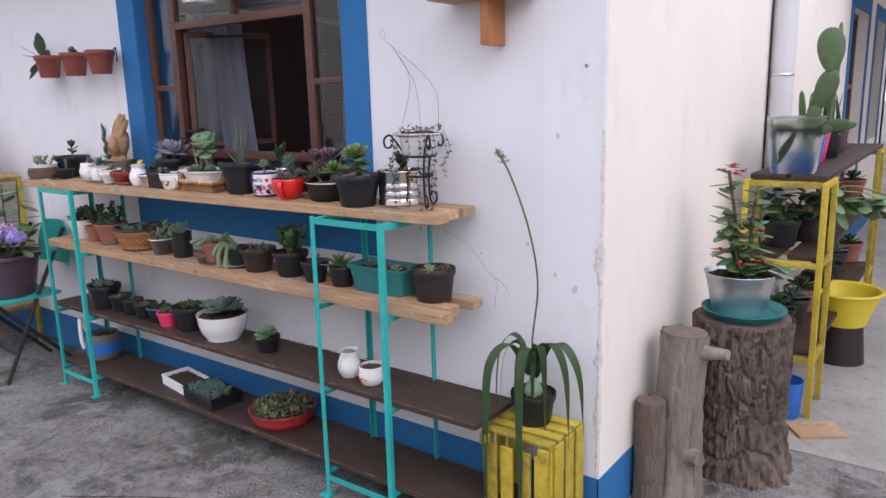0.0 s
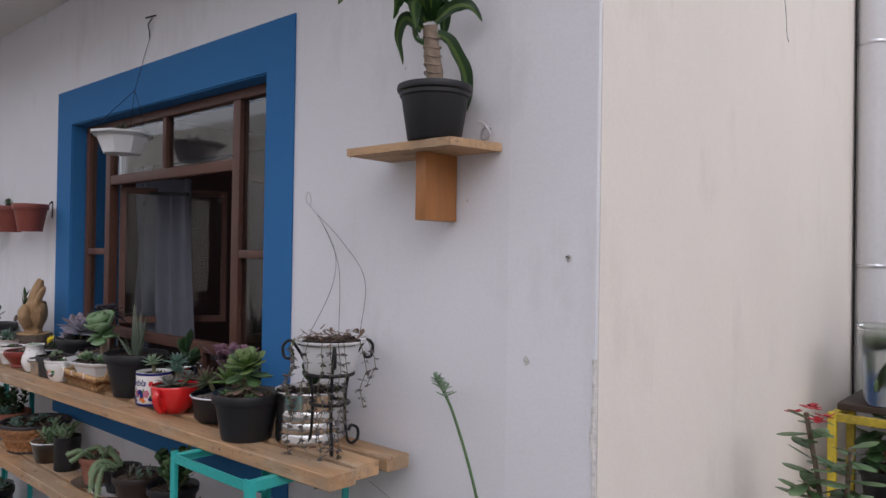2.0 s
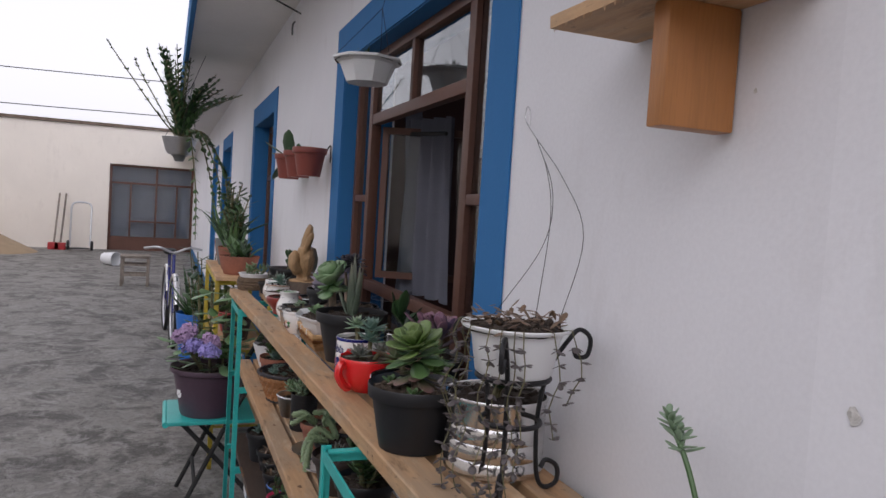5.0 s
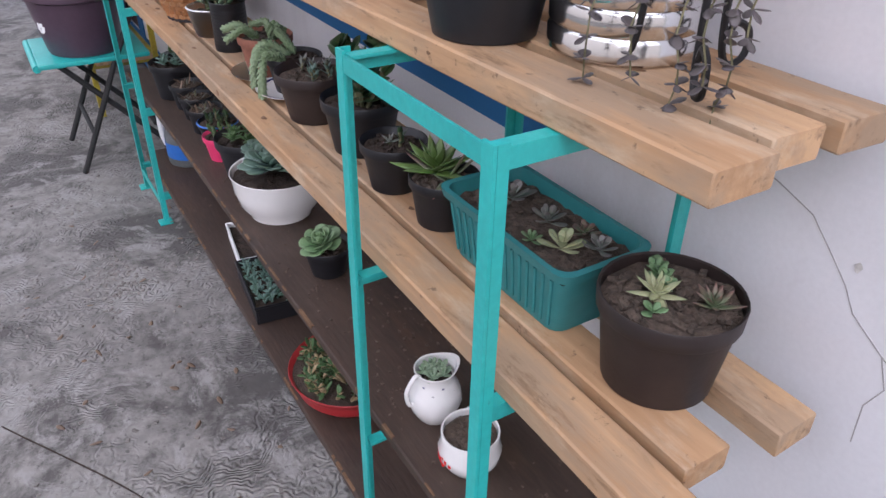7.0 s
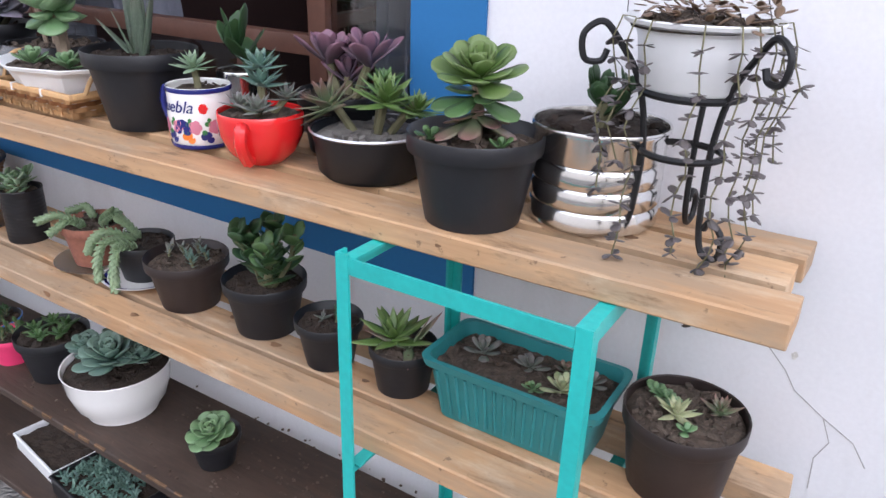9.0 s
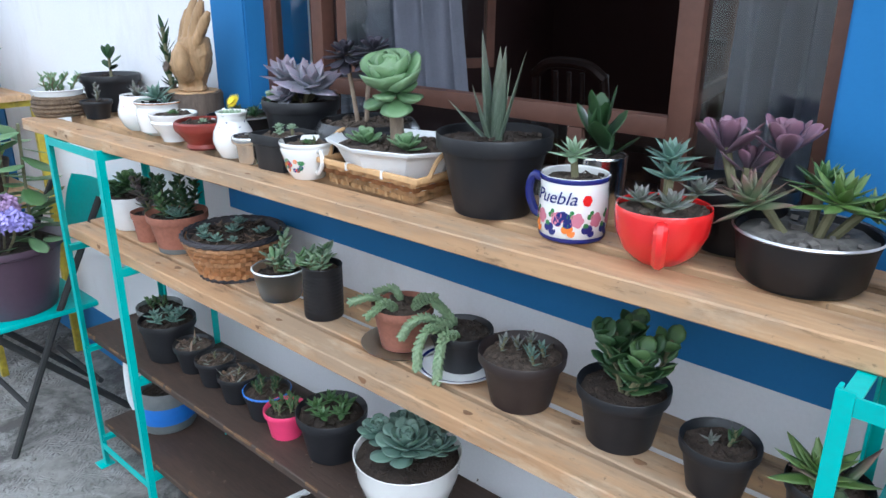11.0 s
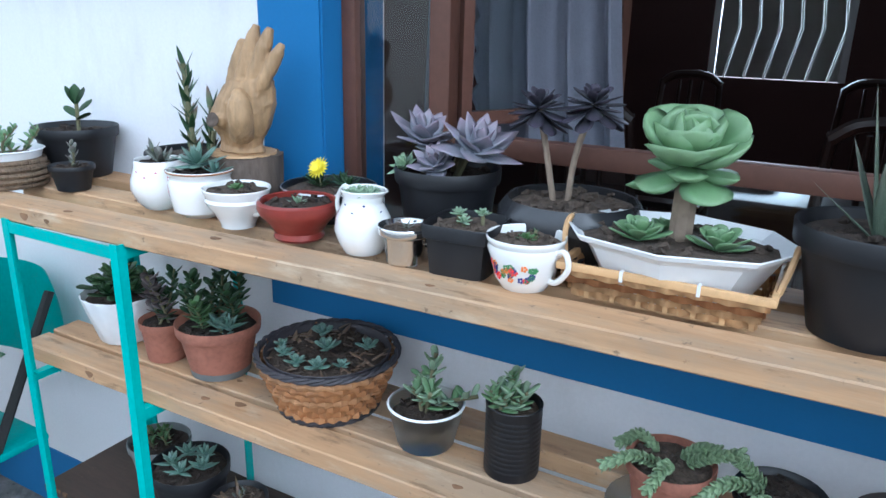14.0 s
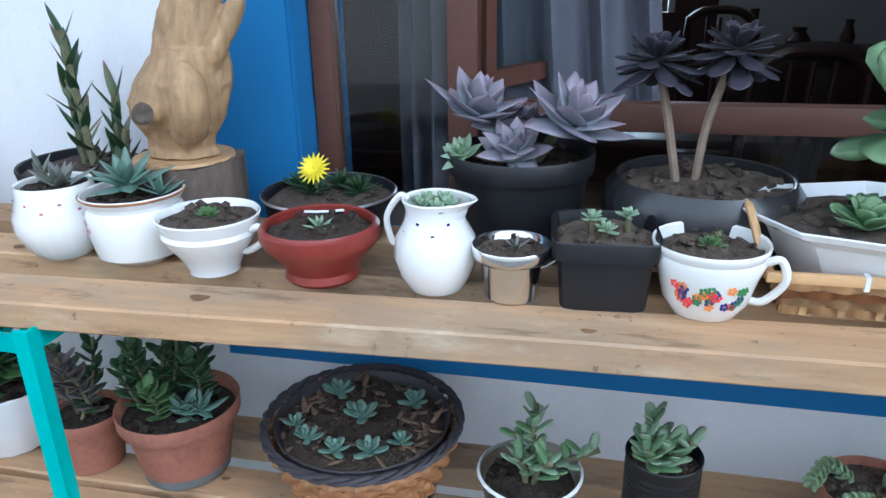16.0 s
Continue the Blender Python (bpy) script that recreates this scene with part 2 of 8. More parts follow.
def concrete():
    """Old trowelled concrete: broken trowel ripples, damp dark blotches, pale scuffs and fine grit."""
    m = material("concrete", (0.20, 0.19, 0.175), 0.7, vary=0.5, scale=1.3, grain=26, bump=0.5, dark=(0.055, 0.051, 0.048))
    nt = m.node_tree
    tc = node_of(m, "ShaderNodeTexCoord")[0]
    first = node_of(m, "ShaderNodeTexNoise")[0]
    first.inputs["Detail"].default_value, first.inputs["Roughness"].default_value = 12, 0.7
    ramp = node_of(m, "ShaderNodeValToRGB")[0]
    ramp.color_ramp.elements[0].position, ramp.color_ramp.elements[1].position = 0.40, 0.70

    def grains(scale, detail, low, high, rough=0.6, warp=0.0):
        n = nt.nodes.new("ShaderNodeTexNoise")
        n.inputs["Scale"].default_value, n.inputs["Detail"].default_value = scale, detail
        n.inputs["Roughness"].default_value, n.inputs["Distortion"].default_value = rough, warp
        nt.links.new(tc.outputs["Object"], n.inputs["Vector"])
        cut = nt.nodes.new("ShaderNodeMapRange")
        cut.inputs[1].default_value, cut.inputs[2].default_value = low, high
        nt.links.new(n.outputs[0], cut.inputs[0])
        return n, cut

    def blend(fac, amount, under, colour):
        k = nt.nodes.new("ShaderNodeMath")
        k.operation, k.inputs[1].default_value = "MULTIPLY", amount
        nt.links.new(fac, k.inputs[0])
        mx = nt.nodes.new("ShaderNodeMix")
        mx.data_type = "RGBA"
        nt.links.new(k.outputs[0], mx.inputs[0])
        nt.links.new(under, mx.inputs[6])
        mx.inputs[7].default_value = (*colour, 1)
        return mx.outputs[2]

    out = ramp.outputs[0]
    _, damp = grains(2.6, 10, 0.47, 0.57, 0.72, 0.5)
    out = blend(damp.outputs[0], 0.85, out, (0.052, 0.047, 0.043))
    _, scuff = grains(6.5, 12, 0.52, 0.60, 0.78, 0.9)
    out = blend(scuff.outputs[0], 0.8, out, (0.30, 0.29, 0.275))
    _, speck = grains(48, 3, 0.60, 0.66)
    out = blend(speck.outputs[0], 0.6, out, (0.04, 0.036, 0.032))
    bend, _ = grains(3.4, 4, 0.4, 0.6)
    add = nt.nodes.new("ShaderNodeVectorMath")
    add.operation = "MULTIPLY_ADD"
    add.inputs[1].default_value = (0.55, 0.55, 0.0)
    nt.links.new(bend.outputs["Color"], add.inputs[0])
    nt.links.new(tc.outputs["Object"], add.inputs[2])
    wave = nt.nodes.new("ShaderNodeTexWave")
    wave.inputs["Scale"].default_value, wave.inputs["Distortion"].default_value = 14, 2.6
    wave.inputs["Detail"].default_value, wave.inputs["Detail Scale"].default_value = 5, 2.4
    nt.links.new(add.outputs[0], wave.inputs["Vector"])
    _, where = grains(2.2, 5, 0.45, 0.58)
    ripple = nt.nodes.new("ShaderNodeMath")
    ripple.operation = "MULTIPLY"
    nt.links.new(wave.outputs["Fac"], ripple.inputs[0])
    nt.links.new(where.outputs[0], ripple.inputs[1])
    b2 = nt.nodes.new("ShaderNodeBump")
    b2.inputs["Strength"].default_value, b2.inputs["Distance"].default_value = 0.9, 0.006
    nt.links.new(ripple.outputs[0], b2.inputs["Height"])
    nt.links.new(node_of(m, "ShaderNodeBump")[0].outputs[0], b2.inputs["Normal"])
    p = nt.nodes["Principled BSDF"]
    nt.links.new(b2.outputs[0], p.inputs["Normal"])
    out = blend(ripple.outputs[0], 0.34, out, (0.26, 0.25, 0.24))
    nt.links.new(out, p.inputs["Base Color"])
    return m


CONCRETE = concrete()


def glass(name, tint=(0.9, 0.95, 0.95), rough=0.02, solid=False):
    m = bpy.data.materials.new(name)
    m.use_nodes = True
    b = m.node_tree.nodes["Principled BSDF"]
    b.inputs["Base Color"].default_value = (*tint, 1)
    b.inputs["Roughness"].default_value = rough
    b.inputs["Transmission Weight"].default_value = 1.0
    b.inputs["IOR"].default_value = 1.45
    return m


GLASS = glass("window_glass")
FROST = glass("cloudy_plastic", (0.72, 0.74, 0.70), 0.30)


def leafmat(name, base, tip, vary=0.2, rough=0.45, edge=0.8, stripe=None):
    """A leaf: base to tip colour along its length, mottling, and a shade of its own for each leaf."""
    m = material(name, base, rough, vary=vary, scale=5, grain=30, bump=0.08)
    nt = m.node_tree
    tc = node_of(m, "ShaderNodeTexCoord")[0]
    sep = nt.nodes.new("ShaderNodeSeparateXYZ")
    nt.links.new(tc.outputs["Object"], sep.inputs[0])
    r2 = nt.nodes.new("ShaderNodeMapRange")
    r2.inputs[1].default_value, r2.inputs[2].default_value = edge - 0.35, edge + 0.25
    nt.links.new(sep.outputs["X"], r2.inputs[0])
    mx = nt.nodes.new("ShaderNodeMix")
    mx.data_type = "RGBA"
    nt.links.new(r2.outputs[0], mx.inputs[0])
    nt.links.new(node_of(m, "ShaderNodeValToRGB")[0].outputs[0], mx.inputs[6])
    mx.inputs[7].default_value = (*tip, 1)
    out = mx.outputs[2]
    if stripe:
        ab = nt.nodes.new("ShaderNodeMath")
        ab.operation = "ABSOLUTE"
        nt.links.new(sep.outputs["Y"], ab.inputs[0])
        r3 = nt.nodes.new("ShaderNodeMapRange")
        r3.inputs[1].default_value, r3.inputs[2].default_value, r3.inputs[3].default_value, r3.inputs[4].default_value = 0.09, 0.16, 1, 0
        nt.links.new(ab.outputs[0], r3.inputs[0])
        m3 = nt.nodes.new("ShaderNodeMix")
        m3.data_type = "RGBA"
        nt.links.new(r3.outputs[0], m3.inputs[0])
        nt.links.new(out, m3.inputs[6])
        m3.inputs[7].default_value = (*stripe, 1)
        out = m3.outputs[2]
    p = nt.nodes["Principled BSDF"]
    nt.links.new(out, p.inputs["Base Color"])
    p.inputs["Subsurface Weight"].default_value = 0.06
    p.inputs["Subsurface Radius"].default_value = (0.004, 0.006, 0.002)
    return m


L_GREEN = leafmat("leaf_green", (0.065, 0.135, 0.045), (0.10, 0.18, 0.06))
L_FRESH = leafmat("leaf_fresh", (0.13, 0.235, 0.105), (0.23, 0.33, 0.175), edge=0.95)
L_DEEP = leafmat("leaf_deep", (0.025, 0.065, 0.022), (0.04, 0.09, 0.03))
L_BLUE = leafmat("leaf_bluegreen", (0.12, 0.21, 0.17), (0.17, 0.25, 0.20))
L_PALE = leafmat("leaf_pale", (0.24, 0.34, 0.22), (0.32, 0.42, 0.28))
L_BEAD = leafmat("leaf_bead", (0.19, 0.27, 0.145), (0.26, 0.35, 0.20))
L_GHOST = leafmat("leaf_ghost", (0.20, 0.21, 0.25), (0.30, 0.24, 0.29), edge=0.7)
L_PURPLE = leafmat("leaf_purple", (0.13, 0.09, 0.12), (0.26, 0.13, 0.18), edge=0.75)
L_DARK = leafmat("leaf_dark", (0.035, 0.035, 0.045), (0.05, 0.04, 0.06))
L_ALOE = worn(leafmat("leaf_aloe", (0.10, 0.135, 0.095), (0.15, 0.15, 0.11), vary=0.45), ((24, 0.58, 0.64, 0.75, (0.27, 0.31, 0.24), (0.5, 2.0, 1)),))
L_BURN = leafmat("leaf_burnt", (0.13, 0.17, 0.09), (0.20, 0.10, 0.09), edge=0.7)
L_LIME = leafmat("leaf_lime", (0.10, 0.175, 0.04), (0.16, 0.22, 0.08))
L_VARIE = leafmat("leaf_variegated", (0.40, 0.42, 0.24), (0.16, 0.25, 0.12), edge=0.95)
L_STRIPE = leafmat("leaf_striped", (0.12, 0.21, 0.035), (0.10, 0.19, 0.03), rough=0.3)
L_CACTUS = leafmat("leaf_cactus", (0.075, 0.125, 0.05), (0.095, 0.15, 0.065), vary=0.35)
L_CORN = leafmat("leaf_corn_plant", (0.026, 0.075, 0.018), (0.03, 0.08, 0.02), rough=0.3)
L_STRAP = leafmat("leaf_strap", (0.085, 0.15, 0.06), (0.12, 0.19, 0.085))
L_GREY = leafmat("leaf_grey", (0.16, 0.18, 0.15), (0.20, 0.17, 0.17))
L_DRY = leafmat("leaf_dry", (0.17, 0.11, 0.07), (0.22, 0.14, 0.08))
L_HAY = leafmat("leaf_hay", (0.30, 0.22, 0.12), (0.38, 0.29, 0.17))
L_TRAIL = leafmat("leaf_trailing", (0.10, 0.085, 0.085), (0.17, 0.12, 0.12))
STEM = material("plant_stem", (0.16, 0.15, 0.08), 0.8, vary=0.4, scale=30)
WOODSTEM = material("woody_stem", (0.25, 0.19, 0.14), 0.85, vary=0.4, scale=30, bump=0.6)
PETAL_Y = material("yellow_petal", (0.85, 0.70, 0.02), 0.5)
PETAL_V = material("violet_petal", (0.35, 0.30, 0.68), 0.6, vary=0.35, scale=40)
PETAL_P = material("mauve_petal", (0.50, 0.33, 0.55), 0.6, vary=0.35, scale=40)
PETAL_R = material("red_petal", (0.45, 0.02, 0.03), 0.5, vary=0.3)


# ---- mesh helpers ----
def link(name, bm, mat, parent=None, label="", smooth=True):
    me = bpy.data.meshes.new(name)
    bmesh.ops.recalc_face_normals(bm, faces=bm.faces)
    bm.to_mesh(me)
    bm.free()
    if smooth:
        me.shade_smooth()
        me.set_sharp_from_angle(angle=radians(38))
    me.materials.append(mat)
    ob = new(name, me)
    ob.parent = parent
    if label:
        ob["label"] = label
    return ob


def part(name, bm, mat, parent, label="", smooth=True):
    return link(name, bm, mat, parent, label, smooth)


def thing(name, at, label, category, group="", rz=0.0, rx=0.0, ry=0.0):
    ob = new(name)
    ob.matrix_world = pose(*at, rx, ry, rz)
    ob.empty_display_size = 0.05
    return tagged(ob, label, category, group)


def box(x0, x1, y0, y1, z0, z1, bevel=0.0, bm=None, m=None):
    own = bmesh.new()
    bmesh.ops.create_cube(own, size=1)
    for v in own.verts:
        v.co = Vector(((x0 + x1) / 2 + v.co.x * (x1 - x0), (y0 + y1) / 2 + v.co.y * (y1 - y0), (z0 + z1) / 2 + v.co.z * (z1 - z0)))
    if bevel:
        bmesh.ops.bevel(own, geom=own.edges[:], offset=bevel, segments=2, affect="EDGES", profile=0.6)
    if m is not None:
        bmesh.ops.transform(own, matrix=m, verts=own.verts)
    if bm is None:
        return own
    join(bm, own)
    return bm


def join(bm, other):
    tmp = bpy.data.meshes.new("tmp")
    other.to_mesh(tmp)
    other.free()
    bm.from_mesh(tmp)
    bpy.data.meshes.remove(tmp)
    return bm


def lathe(profile, seg=32, wob=0.0, squash=None, centre=(0, 0)):
    """A turned body from (radius, height) pairs; squash(angle, i) scales the radius."""
    bm = bmesh.new()
    rings = []
    for i, (r, z) in enumerate(profile):
        if r < 1e-5:
            rings.append([bm.verts.new((centre[0], centre[1], z))])
            continue
        ring = []
        for k in range(seg):
            a = 2 * math.pi * k / seg
            q = r * (squash(a, i) if squash else 1) * (1 + wob * math.sin(3 * a + i))
            ring.append(bm.verts.new((centre[0] + q * math.cos(a), centre[1] + q * math.sin(a), z)))
        rings.append(ring)
    for a, b in zip(rings, rings[1:]):
        for k in range(seg):
            n = (k + 1) % seg
            if len(a) == 1 and len(b) > 1:
                bm.faces.new((a[0], b[k], b[n]))
            elif len(b) == 1 and len(a) > 1:
                bm.faces.new((a[k], a[n], b[0]))
            elif len(a) > 1:
                bm.faces.new((a[k], a[n], b[n], b[k]))
    return bm


def tube(points, radius, seg=8, bm=None):
    """A round rod along points; radius is one number or one for each point."""
    bm = bm or bmesh.new()
    pts = [Vector(p) for p in points]
    rad = radius if isinstance(radius, (list, tuple)) else [radius] * len(pts)
    rings, side = [], None
    for i, p in enumerate(pts):
        d = (pts[min(i + 1, len(pts) - 1)] - pts[max(i - 1, 0)]).normalized()
        if side is None:
            side = d.orthogonal().normalized()
        side = (side - d * side.dot(d)).normalized()
        up = d.cross(side)
        rings.append([bm.verts.new(p + rad[i] * (math.cos(2 * math.pi * k / seg) * side + math.sin(2 * math.pi * k / seg) * up)) for k in range(seg)])
    for a, b in zip(rings, rings[1:]):
        for k in range(seg):
            bm.faces.new((a[k], a[(k + 1) % seg], b[(k + 1) % seg], b[k]))
    bm.faces.new(rings[0][::-1])
    bm.faces.new(rings[-1])
    return bm


def spline(points, n=6):
    """A smooth line through the points."""
    p = [Vector(q) for q in points]
    p = [2 * p[0] - p[1]] + p + [2 * p[-1] - p[-2]]
    out = []
    for i in range(1, len(p) - 2):
        for k in range(n):
            t = k / n
            out.append(0.5 * (2 * p[i] + (p[i + 1] - p[i - 1]) * t + (2 * p[i - 1] - 5 * p[i] + 4 * p[i + 1] - p[i + 2]) * t * t + (3 * p[i] - p[i - 1] - 3 * p[i + 1] + p[i + 2]) * t ** 3))
    return out + [p[-2]]


def structure(name, bm, mat, label="", smooth=False):
    return tagged(link(name, bm, mat, None, label, smooth), label, kind="structure")


def roughen(bm, amount, scale=20.0, z=1.0):
    for v in bm.verts:
        n = noise.noise_vector(v.co * scale)
        v.co += Vector((n.x, n.y, n.z * z)) * amount
    return bm


# ---- structure ----
CX = -0.862          # the house's corner
WY = 2.0             # face of the long wall
TOP = 2.52           # underside of the eave
FAR = -20.5          # wall that ends the yard

structure("ground", box(-70, 60, -60, 80, -0.3, 0.0), CONCRETE, "grey trowelled concrete yard floor with worn patches")


# paler slab whose colour also takes in the sunlight on that ground
PALECON = worn(material("sunlit_pale_concrete", (0.40, 0.38, 0.35), 0.8, vary=0.25, scale=1.8, grain=30, bump=0.5), ((3, 0.5, 0.62, 0.5, (0.26, 0.245, 0.225), (1, 1, 1)), (14, 0.58, 0.66, 0.6, (0.19, 0.175, 0.16), (1, 1, 1))))
structure("pavement_side", box(CX + 0.005, 5.0, 2.95, 14.0, 0.0, 0.006), PALECON, "pale dusty concrete along the side wall, brightened as if sunlit")


def wall_x(name, y0, y1, x0, x1, z1, holes, mat):
    """A wall along x with rectangular holes (xa, xb, za, zb)."""
    bm = bmesh.new()
    xs = sorted({x0, x1, *[h[0] for h in holes], *[h[1] for h in holes]})
    for a, b in zip(xs, xs[1:]):
        cut = sorted([(h[2], h[3]) for h in holes if h[0] <= a + 1e-6 and h[1] >= b - 1e-6])
        z = 0.0
        for za, zb in cut + [(z1, z1)]:
            if za - z > 1e-4:
                box(a, b, y0, y1, z, za, bm=bm)
            z = zb
    return structure(name, bm, mat)


WIN = (-3.235, -1.90, 0.985, 2.005)
DOORS = [(-6.25, -5.19, 0.02, 2.03), (-9.6, -8.5, 0.9, 2.03), (-11.6, -10.7, 0.02, 2.03)]
structure("wall_south_return", box(CX - 0.2, CX - 0.001, WY, WY + 0.011, 0, 2.72), WHITE, "white plaster at the house corner")
wall_x("wall_south", WY, WY + 0.2, -20.4, CX - 0.2, 2.95, [WIN] + DOORS, WHITE)["label"] = "white painted plaster house wall under a flat eave"


def wall_side():
    bm = bmesh.new()
    holes = [(6.6, 7.5, 0.02, 2.03), (8.1, 8.8, 0.9, 2.03)]
    y = WY + 0.012
    for a, b, za, zb in holes:
        box(CX - 0.2, CX, y, a, 0, 2.72, bm=bm)
        box(CX - 0.2, CX, a, b, zb, 2.72, bm=bm)
        if za > 0.1:
            box(CX - 0.2, CX, a, b, 0, za, bm=bm)
        y = b
    box(CX - 0.2, CX, y, 9.4, 0, 2.72, bm=bm)
    return structure("wall_east", bm, CREAM, "cream white plaster side wall with stains near its top")


wall_side()
structure("eave", box(-20.4, CX - 0.02, 1.50, WY + 0.2, TOP, TOP + 0.12), SOFFIT, "grey plastered underside of the flat eave")
structure("fascia", box(-20.4, CX - 0.02, 1.47, 1.498, TOP - 0.03, TOP + 0.20, 0.004), BLUE, "blue painted fascia along the eave's edge")
structure("roof", box(-20.4, CX - 0.2, WY + 0.2, 9.4, 2.55, 2.7), SOFFIT, "flat roof slab")
structure("parapet", box(-20.4, CX, 9.2, 9.4, 0, 2.72), CREAM, "back wall of the house")

# blue skirting and window surrounds
structure("baseboard_south", box(-20.4, CX + 0.004, WY - 0.004, WY - 0.0005, 0, 0.195), BLUE, "blue painted band along the wall's foot")
structure("baseboard_east", box(CX + 0.0005, CX + 0.004, WY - 0.004, 9.4, 0, 0.19), BLUE, "blue painted band along the side wall's foot")


def surround(name, xa, xb, za, zb, low, w=0.14):
    bm = bmesh.new()
    box(xa - w, xa, WY - 0.006, WY - 0.001, low, zb + w, bm=bm)
    box(xb, xb + w * 0.9, WY - 0.006, WY - 0.001, low, zb + w, bm=bm)
    box(xa, xb, WY - 0.006, WY - 0.001, zb, zb + w, bm=bm)
    if low > 0.3:
        box(xa, xb, WY - 0.006, WY - 0.001, low, za, bm=bm)
    for a, b in ((xa, xa + 0.004), (xb - 0.004, xb)):
        box(a, b, WY - 0.001, WY + 0.19, za, zb, bm=bm)
    box(xa + 0.004, xb - 0.004, WY - 0.001, WY + 0.19, zb - 0.004, zb, bm=bm)
    if low > 0.3:
        box(xa + 0.004, xb - 0.004, WY - 0.001, WY + 0.19, za, za + 0.004, bm=bm)
    structure(name, bm, BLUE, "bright blue painted band round an opening")


surround("trim_1", *WIN, 0.838)
for n, d in enumerate(DOORS):
    surround("trim_%d" % (n + 2), *d, 0.0 if d[2] < 0.3 else 0.76)


def side_surround(name, ya, yb, za, zb, low):
    bm = bmesh.new()
    for a, b, c, d in ((ya - 0.13, ya, low, zb + 0.13), (yb, yb + 0.13, low, zb + 0.13), (ya, yb, zb, zb + 0.13)):
        box(CX + 0.001, CX + 0.006, a, b, c, d, bm=bm)
    structure(name, bm, BLUE, "bright blue painted band round an opening")


side_surround("trim_5", 6.6, 7.5, 0.02, 2.03, 0.0)
side_surround("trim_6", 8.1, 8.8, 0.9, 2.03, 0.78)
structure("porch_beam", box(CX, 3.2, 6.05, 6.3, 2.44, 2.66, 0.004), BLUE, "blue painted beam of a porch")
structure("porch_slab", box(CX, 3.2, 6.3, 9.3, 2.44, 2.6), SOFFIT, "plastered porch slab")

RED_WALLPOT = material("red_brown_plastic", (0.22, 0.05, 0.035), 0.5, vary=0.2, scale=9)
CHARCOAL = material("charcoal_glaze", (0.03, 0.03, 0.033), 0.25, vary=0.3, scale=6)
KNOT = material("wood_knot", (0.20, 0.105, 0.05), 0.7, vary=0.4, scale=40)

# ---- window, doors, room ----
def window_main():
    w = tagged(new("window_1"), "brown steel window with an open casement and glass panes", "window", kind="structure")
    xa, xb, za, zb = WIN
    xa, xb, za, zb = xa + 0.006, xb - 0.006, za + 0.006, zb - 0.006
    y0, y1 = 2.05, 2.085
    bars = [("frame_bar", xa, xa + 0.03, za, zb), ("frame_bar", xb - 0.03, xb, za, zb), ("frame_bar", xa + 0.03, xb - 0.03, zb - 0.03, zb), ("frame_bar", xa + 0.03, xb - 0.03, za, za + 0.03),
            ("mullion", -3.045, -3.005, za + 0.03, zb - 0.03), ("mullion", -2.155, -2.115, za + 0.03, zb - 0.03),
            ("transom", -3.005, -2.155, 1.755, 1.79), ("rail", -3.005, -2.155, 1.178, 1.213), ("glazing_bar", -2.60, -2.575, 1.79, zb - 0.03),
            ("rail", xa + 0.03, -3.045, 1.485, 1.51), ("rail", -2.115, xb - 0.03, 1.485, 1.51), ("glazing_bar", -2.34, -2.31, za + 0.03, 1.178)]
    for n, a, b, c, d in bars:
        deep = 0.0015 if n in ("transom", "rail", "glazing_bar") else 0
        part(n, box(a, b, y0 + deep, y1 - deep, c, d, 0.003), BROWN, w)
    panes = [(xa + 0.03, -3.045, 1.51, zb - 0.03), (xa + 0.03, -3.045, za + 0.03, 1.485), (-2.115, xb - 0.03, 1.51, zb - 0.03), (-2.115, xb - 0.03, za + 0.03, 1.485),
             (-3.005, -2.60, 1.79, zb - 0.03), (-2.575, -2.155, 1.79, zb - 0.03), (-3.005, -2.34, za + 0.03, 1.178), (-2.31, -2.155, za + 0.03, 1.178)]
    for a, b, c, d in panes:
        p = part("pane", box(a, b, 2.066, 2.07, c, d), GLASS, w, smooth=False)
        p.visible_shadow = False
    for hinge, turn in ((-3.0, 62), (-2.16, -78)):
        m = pose(hinge, 2.09, 0, 0, 0, turn)
        s = 1 if turn > 0 else -1
        sash = bmesh.new()
        for a, b, c, d in ((0, 0.022, 1.22, 1.75), (0.378, 0.40, 1.22, 1.75), (0.022, 0.378, 1.726, 1.75), (0.022, 0.378, 1.22, 1.244)):
            box(min(s * a, s * b), max(s * a, s * b), 0, 0.022, c, d, bm=sash, m=m)
        ob = part("casement", sash, BROWN, w, smooth=False)
        g = part("pane", box(min(s * .022, s * .378), max(s * .022, s * .378), 0.010, 0.014, 1.244, 1.726, m=m), GLASS, ob, smooth=False)
        g.visible_shadow = False
    return w


window_main()


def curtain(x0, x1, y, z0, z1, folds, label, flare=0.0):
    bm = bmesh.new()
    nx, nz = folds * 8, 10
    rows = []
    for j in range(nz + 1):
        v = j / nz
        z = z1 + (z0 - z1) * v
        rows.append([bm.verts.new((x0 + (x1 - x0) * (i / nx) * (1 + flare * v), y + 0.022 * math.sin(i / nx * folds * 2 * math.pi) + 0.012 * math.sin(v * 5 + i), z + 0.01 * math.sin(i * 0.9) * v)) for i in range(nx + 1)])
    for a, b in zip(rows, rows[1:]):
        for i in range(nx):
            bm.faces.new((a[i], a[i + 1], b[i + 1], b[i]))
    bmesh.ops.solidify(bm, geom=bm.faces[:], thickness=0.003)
    return tagged(link("curtain", bm, DIM_CURTAIN), label, "curtain", "curtains in the window")


